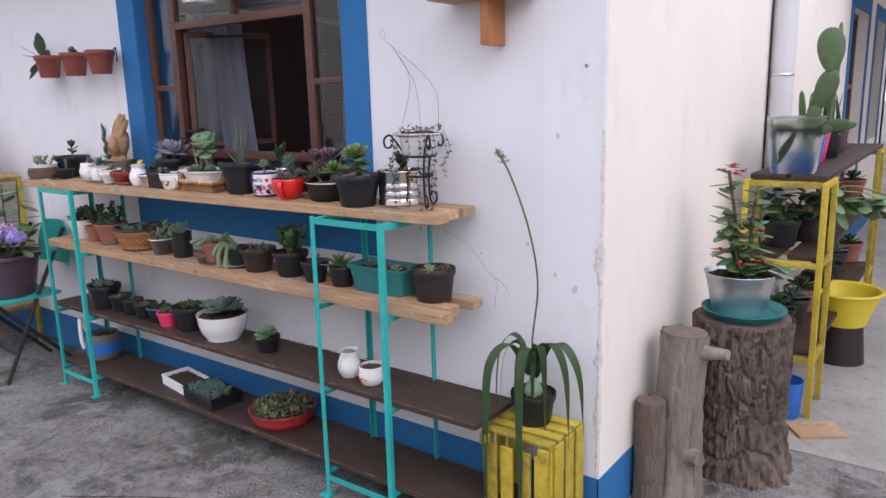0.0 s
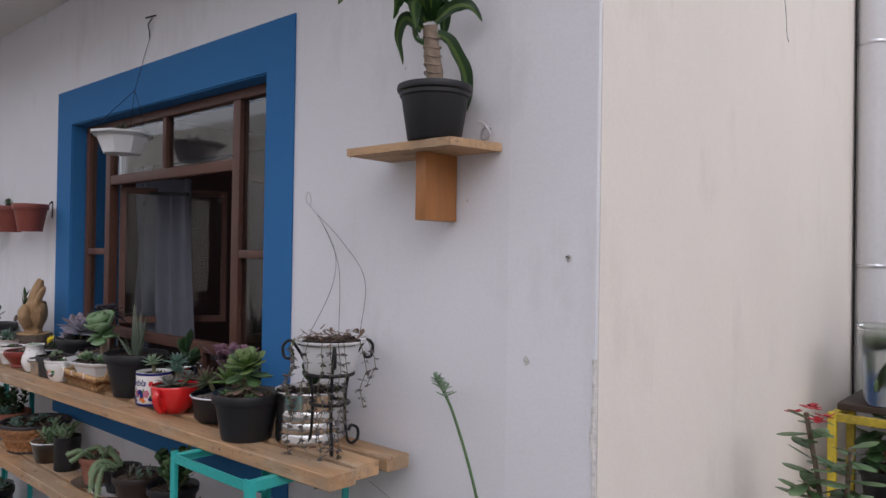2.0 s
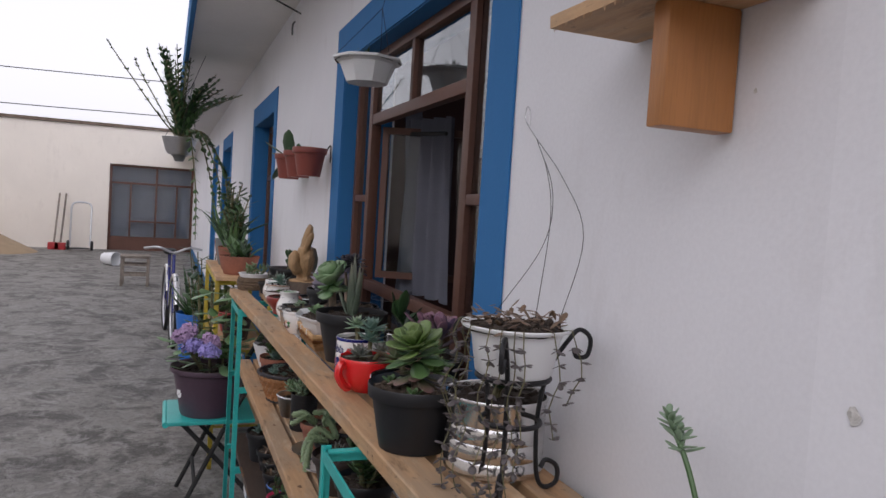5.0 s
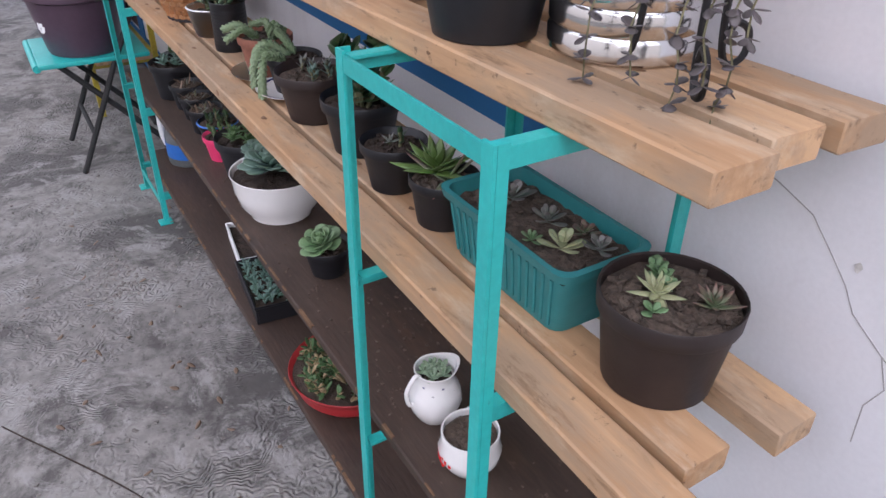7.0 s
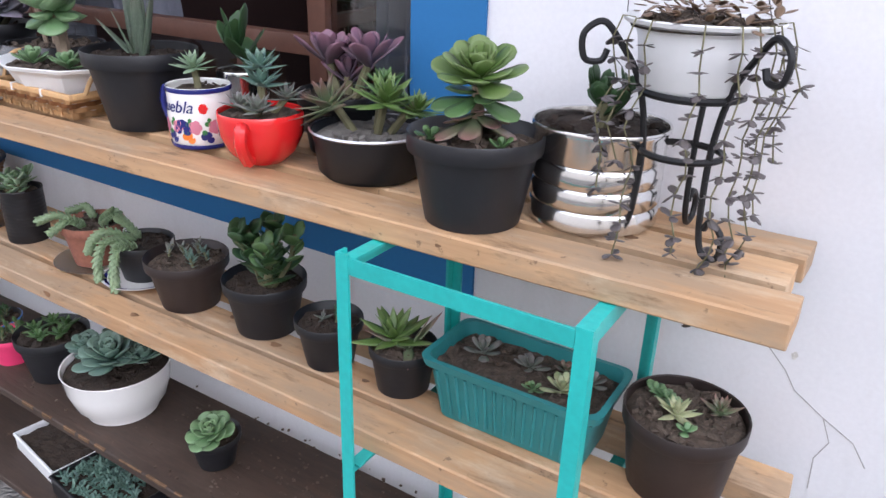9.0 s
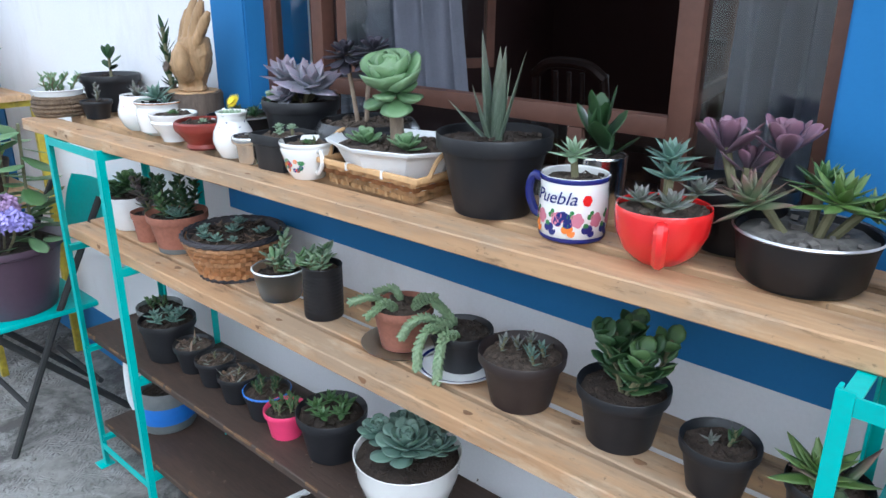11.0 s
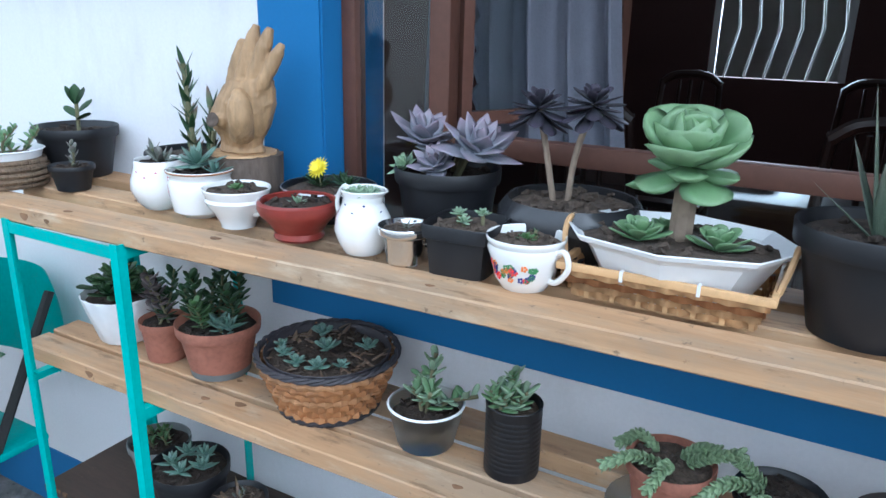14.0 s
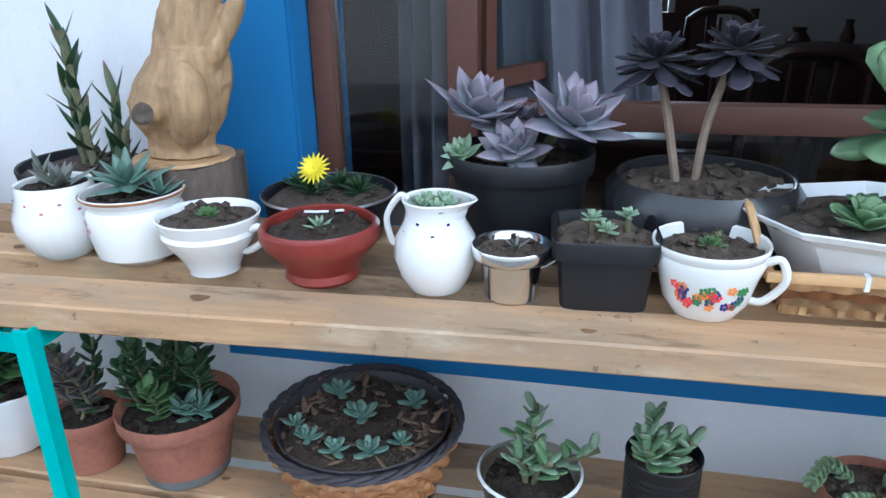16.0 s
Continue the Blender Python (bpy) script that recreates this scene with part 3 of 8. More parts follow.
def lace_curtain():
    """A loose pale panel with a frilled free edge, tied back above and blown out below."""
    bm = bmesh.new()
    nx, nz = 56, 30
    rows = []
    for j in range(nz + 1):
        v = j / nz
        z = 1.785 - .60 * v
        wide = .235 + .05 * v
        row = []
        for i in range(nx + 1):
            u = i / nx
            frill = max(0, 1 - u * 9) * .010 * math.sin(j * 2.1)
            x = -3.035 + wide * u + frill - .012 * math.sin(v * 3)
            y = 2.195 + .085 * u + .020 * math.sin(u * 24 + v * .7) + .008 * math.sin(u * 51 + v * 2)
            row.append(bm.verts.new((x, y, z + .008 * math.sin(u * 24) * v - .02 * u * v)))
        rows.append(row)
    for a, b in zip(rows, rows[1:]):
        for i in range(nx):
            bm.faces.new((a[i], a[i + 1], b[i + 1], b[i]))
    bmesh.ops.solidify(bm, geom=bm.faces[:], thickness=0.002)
    c = tagged(link("curtain", bm, DIM_CURTAIN), "pale lace curtain, greyed for the dim room, with a frilled edge in the open window", "curtain", "curtains in the window")
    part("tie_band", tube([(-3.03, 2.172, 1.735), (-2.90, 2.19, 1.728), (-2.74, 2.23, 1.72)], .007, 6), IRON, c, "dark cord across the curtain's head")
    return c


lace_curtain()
curtain(-2.13, -1.98, 2.22, 1.02, 1.85, 3, "pale bluish curtain, darkened for the dim room, gathered beside the window")
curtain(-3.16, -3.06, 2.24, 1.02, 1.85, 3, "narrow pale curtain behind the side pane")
tagged(link("curtain_rod", tube([(-3.3, 2.3, 1.86), (-1.85, 2.3, 1.86)], 0.008), IRON), "dark curtain rod above the window", "curtain rod")

# the room behind the window
structure("room_floor", box(-5.0, -1.1, 2.2, 6.2, -0.02, 0.03), DARKWOOD, "dark tiled room floor")
# never in view; white so that it throws light back into the room
structure("room_ceiling", box(-5.0, -1.1, 2.2, 6.2, 2.42, 2.5), ROOMWHITE, "room ceiling")
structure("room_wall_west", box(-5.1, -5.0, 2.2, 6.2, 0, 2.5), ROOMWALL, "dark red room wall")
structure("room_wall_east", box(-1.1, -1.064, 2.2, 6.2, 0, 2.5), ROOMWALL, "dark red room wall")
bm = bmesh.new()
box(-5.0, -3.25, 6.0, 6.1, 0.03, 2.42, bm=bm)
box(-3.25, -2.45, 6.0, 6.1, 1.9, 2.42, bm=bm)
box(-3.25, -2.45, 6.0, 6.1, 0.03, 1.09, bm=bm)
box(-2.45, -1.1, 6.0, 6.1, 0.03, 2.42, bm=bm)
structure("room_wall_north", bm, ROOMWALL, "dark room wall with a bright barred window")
structure("room_door", box(-2.2, -1.2, 5.965, 5.998, 0.03, 2.1, 0.004), ROOMWHITE, "white painted door at the back of the room")


def barred_window():
    w = tagged(new("window_2"), "white barred window at the back of the room", "window", kind="structure")
    part("frame", box(-3.25, -3.21, 6.02, 6.06, 1.09, 1.9), ROOMWHITE, w)
    part("frame", box(-2.49, -2.45, 6.02, 6.06, 1.09, 1.9), ROOMWHITE, w)
    for i in range(6):
        x = -3.15 + i * 0.12
        part("bar", tube([(x, 6.04, 1.09), (x + 0.06, 6.04, 1.4), (x, 6.04, 1.9)], 0.008), ROOMWHITE, w)
    return w


barred_window()
day = new("window_daylight", bpy.data.lights.new("window_daylight", "AREA"))
day.data.shape, day.data.size, day.data.size_y, day.data.energy = "RECTANGLE", 0.75, 0.78, 14
day.data.color = (0.95, 0.98, 1.0)
day.matrix_world = look((-2.85, 6.16, 1.50), (-2.85, 3, 1.2))


def dining_set():
    t = thing("dining_table", (-2.75, 4.3, 0.03), "dark varnished wooden dining table in the dim room", "table")
    part("tabletop", box(-0.65, 0.65, -0.42, 0.42, 0.70, 0.735, 0.01), DARKWOOD, t)
    for x in (-0.57, 0.57):
        for y in (-0.34, 0.34):
            part("leg", box(x - 0.03, x + 0.03, y - 0.03, y + 0.03, 0, 0.70, 0.006), DARKWOOD, t)
    c = thing("dining_chair", (-3.2, 3.65, 0.03), "dark wooden dining chair with a slatted back", "chair", "dining chairs")
    part("seat", box(-0.2, 0.2, -0.2, 0.2, 0.43, 0.47, 0.01), DARKWOOD, c)
    for x in (-0.17, 0.17):
        part("leg", box(x - 0.02, x + 0.02, 0.14, 0.18, 0, 0.43, 0.004), DARKWOOD, c)
        part("leg", box(x - 0.02, x + 0.02, -0.19, -0.15, 0, 0.43, 0.004), DARKWOOD, c)
        part("back_post", tube([(x, -0.17, 0.47), (x, -0.20, 0.8), (x * 0.9, -0.24, 1.08)], 0.018), DARKWOOD, c)
    part("backrest", tube(spline([(-0.16, -0.24, 1.06), (-0.08, -0.25, 1.11), (0.08, -0.25, 1.11), (0.16, -0.24, 1.06)]), 0.022), DARKWOOD, c)
    for x in (-0.06, 0, 0.06):
        part("slat", tube([(x, -0.18, 0.47), (x, -0.24, 1.08)], 0.010), DARKWOOD, c)
    for x, y, r in ((-2.3, 3.6, 5), (-3.2, 5.0, 180), (-2.3, 5.0, 176)):
        copy_thing(c, pose(x, y, 0.03, 0, 0, r))
    b = thing("fruit_bowl", (-2.72, 4.25, 0.765), "dark bowl with yellow fruit on the dining table", "bowl")
    part("bowl", lathe([(0, 0), (0.05, 0), (0.12, 0.05), (0.125, 0.055), (0.05, 0.012), (0, 0.012)], 20), DARKWOOD, b)
    for x, y in ((0.03, 0.02), (-0.04, 0.01), (0, -0.045)):
        part("fruit", lathe([(0, 0.015), (0.03, 0.03), (0.035, 0.05), (0.03, 0.075), (0, 0.085)], 12, centre=(x, y)), PETAL_Y, b)
    s = thing("sideboard", (-1.75, 5.7, 0.03), "dark sideboard against the white wall", "sideboard")
    part("body", box(-0.45, 0.45, -0.22, 0.25, 0.05, 0.85, 0.006), DARKWOOD, s)
    part("top", box(-0.48, 0.48, -0.25, 0.27, 0.85, 0.88, 0.006), DARKWOOD, s)
    for x in (-0.22, 0.22):
        part("door", box(x - 0.2, x + 0.2, -0.235, -0.22, 0.1, 0.8, 0.004), DARKWOOD, s)
    for x, h, r in ((-0.3, 0.22, 0.05), (-0.05, 0.12, 0.07), (0.2, 0.16, 0.04)):
        v = thing("vase", (-1.75 + x, 5.65, 0.91), "small dark vase on the sideboard", "vase", "vases on the sideboard")
        part("body", lathe([(0, 0), (r * .7, 0), (r, h * .4), (r * .5, h * .8), (r * .6, h), (0, h)], 16), DARKWOOD, v)


dining_set()


def door_leaf(name, x0, x1, z0, z1, y):
    w = tagged(new(name), "brown steel door with glass panes, set back in a blue surround", "door", kind="structure")
    for a, b, c, d in ((x0, x0 + .04, z0, z1), (x1 - .04, x1, z0, z1), (x0 + .04, x1 - .04, z1 - .04, z1), (x0 + .04, x1 - .04, 1.62, 1.66), ((x0 + x1) / 2 - .03, (x0 + x1) / 2 + .03, z0, 1.62)):
        part("frame_bar", box(a, b, y, y + .04, c, d, .003), BROWN, w)
    if z0 < .3:
        part("kick_panel", box(x0 + .04, x1 - .04, y + .01, y + .03, z0, .7), BROWN, w)
    part("pane", box(x0 + .04, x1 - .04, y + .015, y + .02, max(z0, .7), 1.62), GLASS, w, smooth=False)
    part("pane", box(x0 + .04, x1 - .04, y + .015, y + .02, 1.66, z1 - .04), GLASS, w, smooth=False)
    part("inner_curtain", box(x0, x1, y + .10, y + .11, z0, z1), DIM_CURTAIN, w)
    return w


for n, d in enumerate(DOORS):
    door_leaf("door_%d" % (n + 1), d[0] + .006, d[1] - .006, d[2] + .006, d[3] - .006, WY + 0.1)
# dark sheets in place of rooms; their colour carries the gloom
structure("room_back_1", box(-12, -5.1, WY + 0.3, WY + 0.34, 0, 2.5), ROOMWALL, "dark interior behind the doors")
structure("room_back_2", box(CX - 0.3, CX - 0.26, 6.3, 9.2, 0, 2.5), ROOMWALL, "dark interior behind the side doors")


def side_door(name, ya, yb, za, zb):
    w = tagged(new(name), "brown steel door in a blue surround", "door", kind="structure")
    for a, b, c, d in ((ya, ya + .04, za, zb), (yb - .04, yb, za, zb), (ya + .04, yb - .04, zb - .04, zb), (ya + .04, yb - .04, 1.4, 1.44)):
        part("frame_bar", box(CX - .12, CX - .08, a, b, c, d, .003), BROWN, w)
    part("pane", box(CX - .105, CX - .10, ya + .04, yb - .04, za, zb - .04), GLASS, w, smooth=False)
    return w


side_door("door_4", 6.6, 7.5, 0.02, 2.03)
side_door("door_5", 8.1, 8.8, 0.9, 2.03)


# ---- yard ----
bm = bmesh.new()
box(FAR - 0.2, FAR, -30, 0.0, 0, 3.08, bm=bm)
box(FAR - 0.2, FAR, 0.0, 2.0, 2.17, 3.08, bm=bm)
box(FAR - 0.2, FAR, 2.0, 8, 0, 3.08, bm=bm)
structure("wall_west", bm, CREAM, "long cream plastered yard wall")
structure("wall_west_coping", box(FAR - 0.25, FAR + 0.05, -30, 8, 3.08, 3.16, 0.01), BARK, "dark coping on the yard wall")
structure("wall_yard_south", box(FAR, 5.2, -6.2, -6.0, 0, 4.6), CREAM, "plain cream building face across the yard")
# added out of view to cut sky light, as the south wall also does
structure("wall_yard_east", box(5.0, 5.2, -6.0, 14, 0, 3.4), CREAM, "plain cream wall added out of view to block sky light")
structure("wall_yard_north", box(CX, 5.0, 14, 14.2, 0, 1.9), material("dark_red_gate", (0.10, 0.03, 0.025), 0.6), "dark red gate beyond the side yard")


def gate():
    w = tagged(new("door_6"), "large brown steel and glass door in the far yard wall", "door", kind="structure")
    x0, x1 = FAR - .12, FAR - .07
    for a, b, c, d in ((0, .06, 0, 2.17), (1.94, 2.0, 0, 2.17), (.06, 1.94, 2.11, 2.17), (.06, 1.94, 1.68, 1.73), (1.08, 1.13, .3, 2.11), (.48, .52, .3, 1.68), (1.58, 1.62, .3, 1.68), (.52, 1.58, .72, .76)):
        part("frame_bar", box(x0, x1, a, b, c, d, .004), BROWN, w)
    part("kick_panel", box(x0 + .01, x1 - .01, .06, 1.94, 0, .35), BROWN, w)
    p = part("pane", box(x0 + .02, x0 + .026, .06, 1.94, .35, 2.11), GLASS, w, smooth=False)
    part("inner_curtain", box(x0 - .12, x0 - .11, 0, 2, 0, 2.17), DIM_CURTAIN, w)
    return w


gate()
# dark-coloured panel for the shade of a room that isn't built
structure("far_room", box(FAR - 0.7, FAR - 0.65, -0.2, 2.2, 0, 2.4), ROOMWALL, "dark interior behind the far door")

sand = bmesh.new()
bmesh.ops.create_grid(sand, x_segments=24, y_segments=24, size=1)
for v in sand.verts:
    r = math.hypot(v.co.x, v.co.y)
    v.co = Vector((v.co.x * 1.3, v.co.y * 1.6, max(-0.02, 0.72 * (1 - r) + 0.06 * noise.noise(v.co * 3))))
sand_ob = tagged(link("sand_heap", sand, SAND), "heap of brown sand against the far wall", "sand", kind="stuff")
sand_ob.location = (-19.0, -2.9, 0)


def bench():
    t = thing("wooden_stool", (-13.0, 0.95, 0), "low grey wooden bench standing on the concrete", "bench")
    part("seat", box(-0.2, 0.2, -0.22, 0.22, 0.44, 0.48, .008), GREYWOOD, t)
    for x in (-.17, .17):
        for y in (-.19, .19):
            part("leg", box(x - .02, x + .02, y - .02, y + .02, 0, .44, .004), GREYWOOD, t)
    for x in (-.17, .17):
        part("stretcher", box(x - .012, x + .012, -.17, .17, .16, .19), GREYWOOD, t)
        part("stretcher", box(x - .012, x + .012, -.17, .17, .32, .35), GREYWOOD, t)


bench()
t = thing("plastic_bucket", (-16.4, 0.25, 0.13), "white plastic bucket lying on its side", "bucket", ry=90, rz=50)
part("body", lathe([(0, 0), (.11, 0), (.14, .3), (.145, .3), (.145, .27), (.13, .27), (.10, .01), (0, .01)], 24), WHITEP, t)
t = thing("hand_truck", (-19.9, -0.55, 0), "grey metal hand truck leaning at the far wall", "hand truck")
part("frame", tube(spline([(0, -.22, .1), (-.1, -.22, .8), (-.15, -.2, 1.1), (-.16, 0, 1.16), (-.15, .2, 1.1), (-.1, .22, .8), (0, .22, .1)], 4), .022), ALU, t)
part("toe_plate", box(0, .22, -.22, .22, .05, .07), IRON, t)
for y in (-.26, .26):
    w = lathe([(0, -.025), (.11, -.025), (.12, 0), (.11, .025), (0, .025)], 18)
    bmesh.ops.transform(w, matrix=pose(-.02, y, .12, 90, 0, 0), verts=w.verts)
    part("wheel", w, RUBBER, t)
for y, lab in ((-0.98, "wooden shovel handle leaning at the far wall"), (-1.12, "wooden post leaning at the far wall")):
    t = thing("shovel", (-20.0, y, 0), lab, "shovel", "tools at the wall")
    part("handle", tube([(0, 0, .15), (-.35, .05, 1.35)], .022), GREYWOOD, t)
    part("blade", box(-.02, .12, -.12, .12, 0, .17, .01), REDP, t, "worn red blade")

# street pole and wires beyond the wall
t = thing("street_lamp", (-32, -5.0, 0), "thin street pole with overhead wires behind the yard wall", "street lamp")
part("pole", tube([(0, 0, 0), (0, 0, 8.6)], .09), IRON, t)
part("arm", tube([(0, 0, 8.5), (.2, .9, 8.75)], .04), IRON, t)
for i, (z, dz) in enumerate(((5.6, 0.2), (4.4, 0.15), (4.15, 0.0))):
    pts = [(-30, -25 + k * 3.2, z + dz * k * .2 - 0.02 * k * (12 - k) * .35) for k in range(13)]
    part("overhead_wire", tube([(x + 32, y + 5, q) for x, y, q in pts], .018, 5), IRON, t)


# ---- shelving ----
def angle_frame(name, xa, xb):
    """A teal angle-iron rack: four posts, top and foot rails, side bars under every shelf."""
    t = thing(name, ((xa + xb) / 2, 1.8, 0), "teal painted angle-iron shelf support with chipped paint", "shelf frame", "shelf frames")
    h, w = (xb - xa) / 2, .018
    for sx in (-1, 1):
        for y, top in ((-.13, 1.04), (.13, 1.03)):
            x = sx * h
            bm = box(min(x, x - sx * w), max(x, x - sx * w), y - .0035 if y < 0 else y, y + .0005 if y < 0 else y + .004, 0, top)
            box(min(x, x - sx * .004), max(x, x - sx * .004), y + .001 if y < 0 else y - .014, y + .014 if y < 0 else y - .0005, 0, top, bm=bm)
            part("post", bm, TEAL, t, smooth=False)
            part("foot", box(x - .022, x + .022, y - .022, y + .022, 0, .005, .001), TEAL, t)
        for z in (1.03, .727, .408, .10):
            xi = sx * (h - .0045)
            bm = box(min(xi, xi - sx * .004), max(xi, xi - sx * .004), -.125, .125, z - .018, z)
            box(min(xi, xi - sx * .018), max(xi, xi - sx * .018), -.125, .125, z, z + .004, bm=bm)
            part("side_bar", bm, TEAL, t, smooth=False)
    for y, z in ((-.13, 1.036), (.127, 1.026), (-.13, .085)):
        bm = box(-h + .0185, h - .0185, y - .003, y + .001, z - .021, z)
        part("cross_bar", bm, TEAL, t, smooth=False)
    return t


angle_frame("metal_rack", -1.777, -1.458)
angle_frame("metal_rack", -3.714, -3.400)


def plank(x0, x1, y0, y1, z0, z1, mat, label, name="shelf_plank", group="pine shelf planks", skew=0.0, knots=0):
    """A sawn plank; skew moves its x0 end along y."""
    bm = bmesh.new()
    n, r = 60, .0024
    corner = [(y0 + r, z0), (y0, z0 + r), (y0, z1 - r), (y0 + r, z1), (y1 - r, z1), (y1, z1 - r), (y1, z0 + r), (y1 - r, z0)]
    cy, cz = (y0 + y1) / 2, (z0 + z1) / 2
    rings = []
    for i in range(n + 3):
        f = min(1, max(0, (i - 1) / n))
        tight = .96 if i in (0, n + 2) else 1
        x = x0 + (x1 - x0) * f + (-.0015 if i == 0 else .0015 if i == n + 2 else 0)
        k = noise.noise_vector(Vector((x * 2.3, y0 * 9, 0)))
        ring = []
        for y, z in corner:
            e = noise.noise_vector(Vector((x * 21, y * 60, z * 60)))
            slant = .004 * noise.noise(Vector((y * 40, z0 * 7, 3))) if i < 2 or i > n else 0
            ring.append(bm.verts.new((x + slant, cy + (y - cy) * tight + .0025 * k.x + .0008 * e.x + skew * (x1 - x) / (x1 - x0), cz + (z - cz) * tight + .0012 * k.z + (.0007 * e.z if z > cz else 0))))
        rings.append(ring)
    for a, b in zip(rings, rings[1:]):
        for q in range(8):
            bm.faces.new((a[q], a[(q + 1) % 8], b[(q + 1) % 8], b[q]))
    bm.faces.new(rings[0][::-1])
    bm.faces.new(rings[-1])
    ob = tagged(link(name, bm, mat), label, "shelf plank", group)
    pick = random.Random(int(abs(y0) * 1000) + int(z0 * 100))
    for _ in range(knots):
        x, r = pick.uniform(x0 + .1, x1 - .1), pick.uniform(.0025, .0048)
        own = lathe([(r * 1.5, 0), (r * 1.2, .0005), (r * .5, .0007), (0, .0007)], 14, wob=.16)
        front = pick.random() < .45
        m = pose(x, y0 + skew * (x1 - x) / (x1 - x0) - .0005 if front else 0, (z0 + z1) / 2, 90) if front else pose(x, pick.uniform(y0 + .015, y1 - .015) + skew * (x1 - x) / (x1 - x0), z1 + .0008)
        bmesh.ops.transform(own, matrix=m @ Matrix.Diagonal((1.7, 1, 1, 1)), verts=own.verts)
        part("knot", own, KNOT, ob, "dark wood knot")
    return ob


for x0, x1, y0, y1, sk in ((-3.865, -1.300, 1.744, 1.814, -.076), (-3.855, -1.318, 1.828, 1.892, -.03), (-3.86, -1.308, 1.910, 1.975, 0)):
    plank(x0, x1, y0, y1, 1.035, 1.066, PINE, "rough pine plank resting on the teal shelf frames", skew=sk, knots=7)
for x0, x1, y0, y1 in ((-3.785, -1.255, 1.706, 1.765), (-3.79, -1.281, 1.777, 1.838), (-3.78, -1.266, 1.888, 1.948)):
    plank(x0, x1, y0, y1, .730, .762, PINE, "rough pine plank on the second level of the shelves", knots=7)
RAWEDGE = material("worn_raw_edge", (0.20, 0.115, 0.06), 0.8, vary=0.5, scale=30, grain=90, bump=0.5)


def worn_edge(board, x0, x1, y, z, seed):
    """Splintered strips along a board's front edge, where the stain has worn off."""
    rr = random.Random(seed)
    bm = bmesh.new()
    x = x0
    while x < x1 - .08:
        ln, w = rr.uniform(.008, .07), rr.uniform(.0015, .005)
        box(x, x + ln, y - .0012, y + w, z - rr.uniform(.002, .009), z + .0009, bm=bm)
        x += ln + rr.expovariate(1 / .06)
    roughen(bm, .0008, 90)
    tagged(part("worn_edge", bm, RAWEDGE, board, "raw splintered edge", smooth=False), kind="stuff")


board_a = plank(-3.78, -1.135, 1.70, 1.94, .413, .433, BOARD, "dark brown stained board, dusty, on the third level", "shelf_board", "dark shelf boards")
worn_edge(board_a, -3.75, -1.15, 1.70, .433, 4)
board_b = plank(-3.75, -1.10, 1.70, 1.94, .105, .125, BOARD, "dark brown worn board on the lowest level", "shelf_board", "dark shelf boards")

worn_edge(board_b, -3.72, -1.12, 1.70, .125, 9)


# ---- pots and leaves ----
Z1, Z2, Z3, Z4 = 1.067, 0.763, 0.434, 0.126
GOLD = math.pi * (3 - 5 ** 0.5)
WIDTHS = {"spoon": ((0, .34), (.25, .55), (.5, .88), (.75, 1.0), (.9, .78), (.97, .4), (1, .06)), "point": ((0, .75), (.25, 1), (.55, .85), (.8, .45), (1, .03)),
          "round": ((0, .22), (.25, .7), (.55, 1), (.82, .8), (1, .15)), "bean": ((0, .5), (.3, .95), (.7, 1), (.92, .7), (1, .15)),
          "strap": ((0, .6), (.2, .9), (.45, 1), (.7, .85), (.88, .5), (1, .05)), "blade": ((0, .9), (.3, 1), (.6, .75), (.85, .35), (1, .02))}
CURL = {"spoon": .16, "point": .10, "round": .05, "bean": .04, "strap": -.35, "blade": .06}
LEAF = {}


def leaf_bm(kind, curl=None):
    bm = bmesh.new()
    c = CURL[kind] if curl is None else curl
    rings = []
    cup = .35 if kind in ("spoon", "strap") else .1
    for x, w in WIDTHS[kind]:
        z = c * x * x
        dx = x * (1 - abs(c) * .25 * x)
        t = .5 * (1 - x * .6)
        prof = ((-.5 * w, cup * w * .35), (-.22 * w, t * w * .4 + .04 * cup), (.22 * w, t * w * .4 + .04 * cup), (.5 * w, cup * w * .35), (.24 * w, -t * w * .5), (-.24 * w, -t * w * .5))
        rings.append([bm.verts.new((dx, y, z * 1.0 + q * (1.0 if kind == "bean" else .10 if kind == "strap" else .5))) for y, q in prof])
    for a, b in zip(rings, rings[1:]):
        for k in range(6):
            bm.faces.new((a[k], a[(k + 1) % 6], b[(k + 1) % 6], b[k]))
    bm.faces.new(rings[0][::-1])
    bm.faces.new(rings[-1])
    return bm


def leaf_mesh(kind, mat, curl=None):
    key = (kind, mat.name, curl)
    if key not in LEAF:
        bm = leaf_bm(kind, curl)
        bmesh.ops.recalc_face_normals(bm, faces=bm.faces)
        me = bpy.data.meshes.new("leaf")
        bm.to_mesh(me)
        bm.free()
        me.shade_smooth()
        me.materials.append(mat)
        LEAF[key] = me
    return LEAF[key]


def leaf_pose(pos, az, el, length, width, thick=None, twist=0.0):
    thick = thick or width
    return Matrix.Translation(pos) @ Matrix.Rotation(az, 4, "Z") @ Matrix.Rotation(-el, 4, "Y") @ Matrix.Rotation(twist, 4, "X") @ Matrix.Diagonal((length, width, thick, 1))


def leaf(parent, kind, mat, pos, az, el, length, width, thick=None, twist=0.0, curl=None):
    if kind == "strap":
        thick = length
    elif kind == "round" and thick is None and length > .035:
        thick = width * .35
    ob = new("leaf", leaf_mesh(kind, mat, curl))
    ob.parent = parent
    ob.matrix_basis = leaf_pose(pos, az, el, length, width, thick, twist)
    return ob


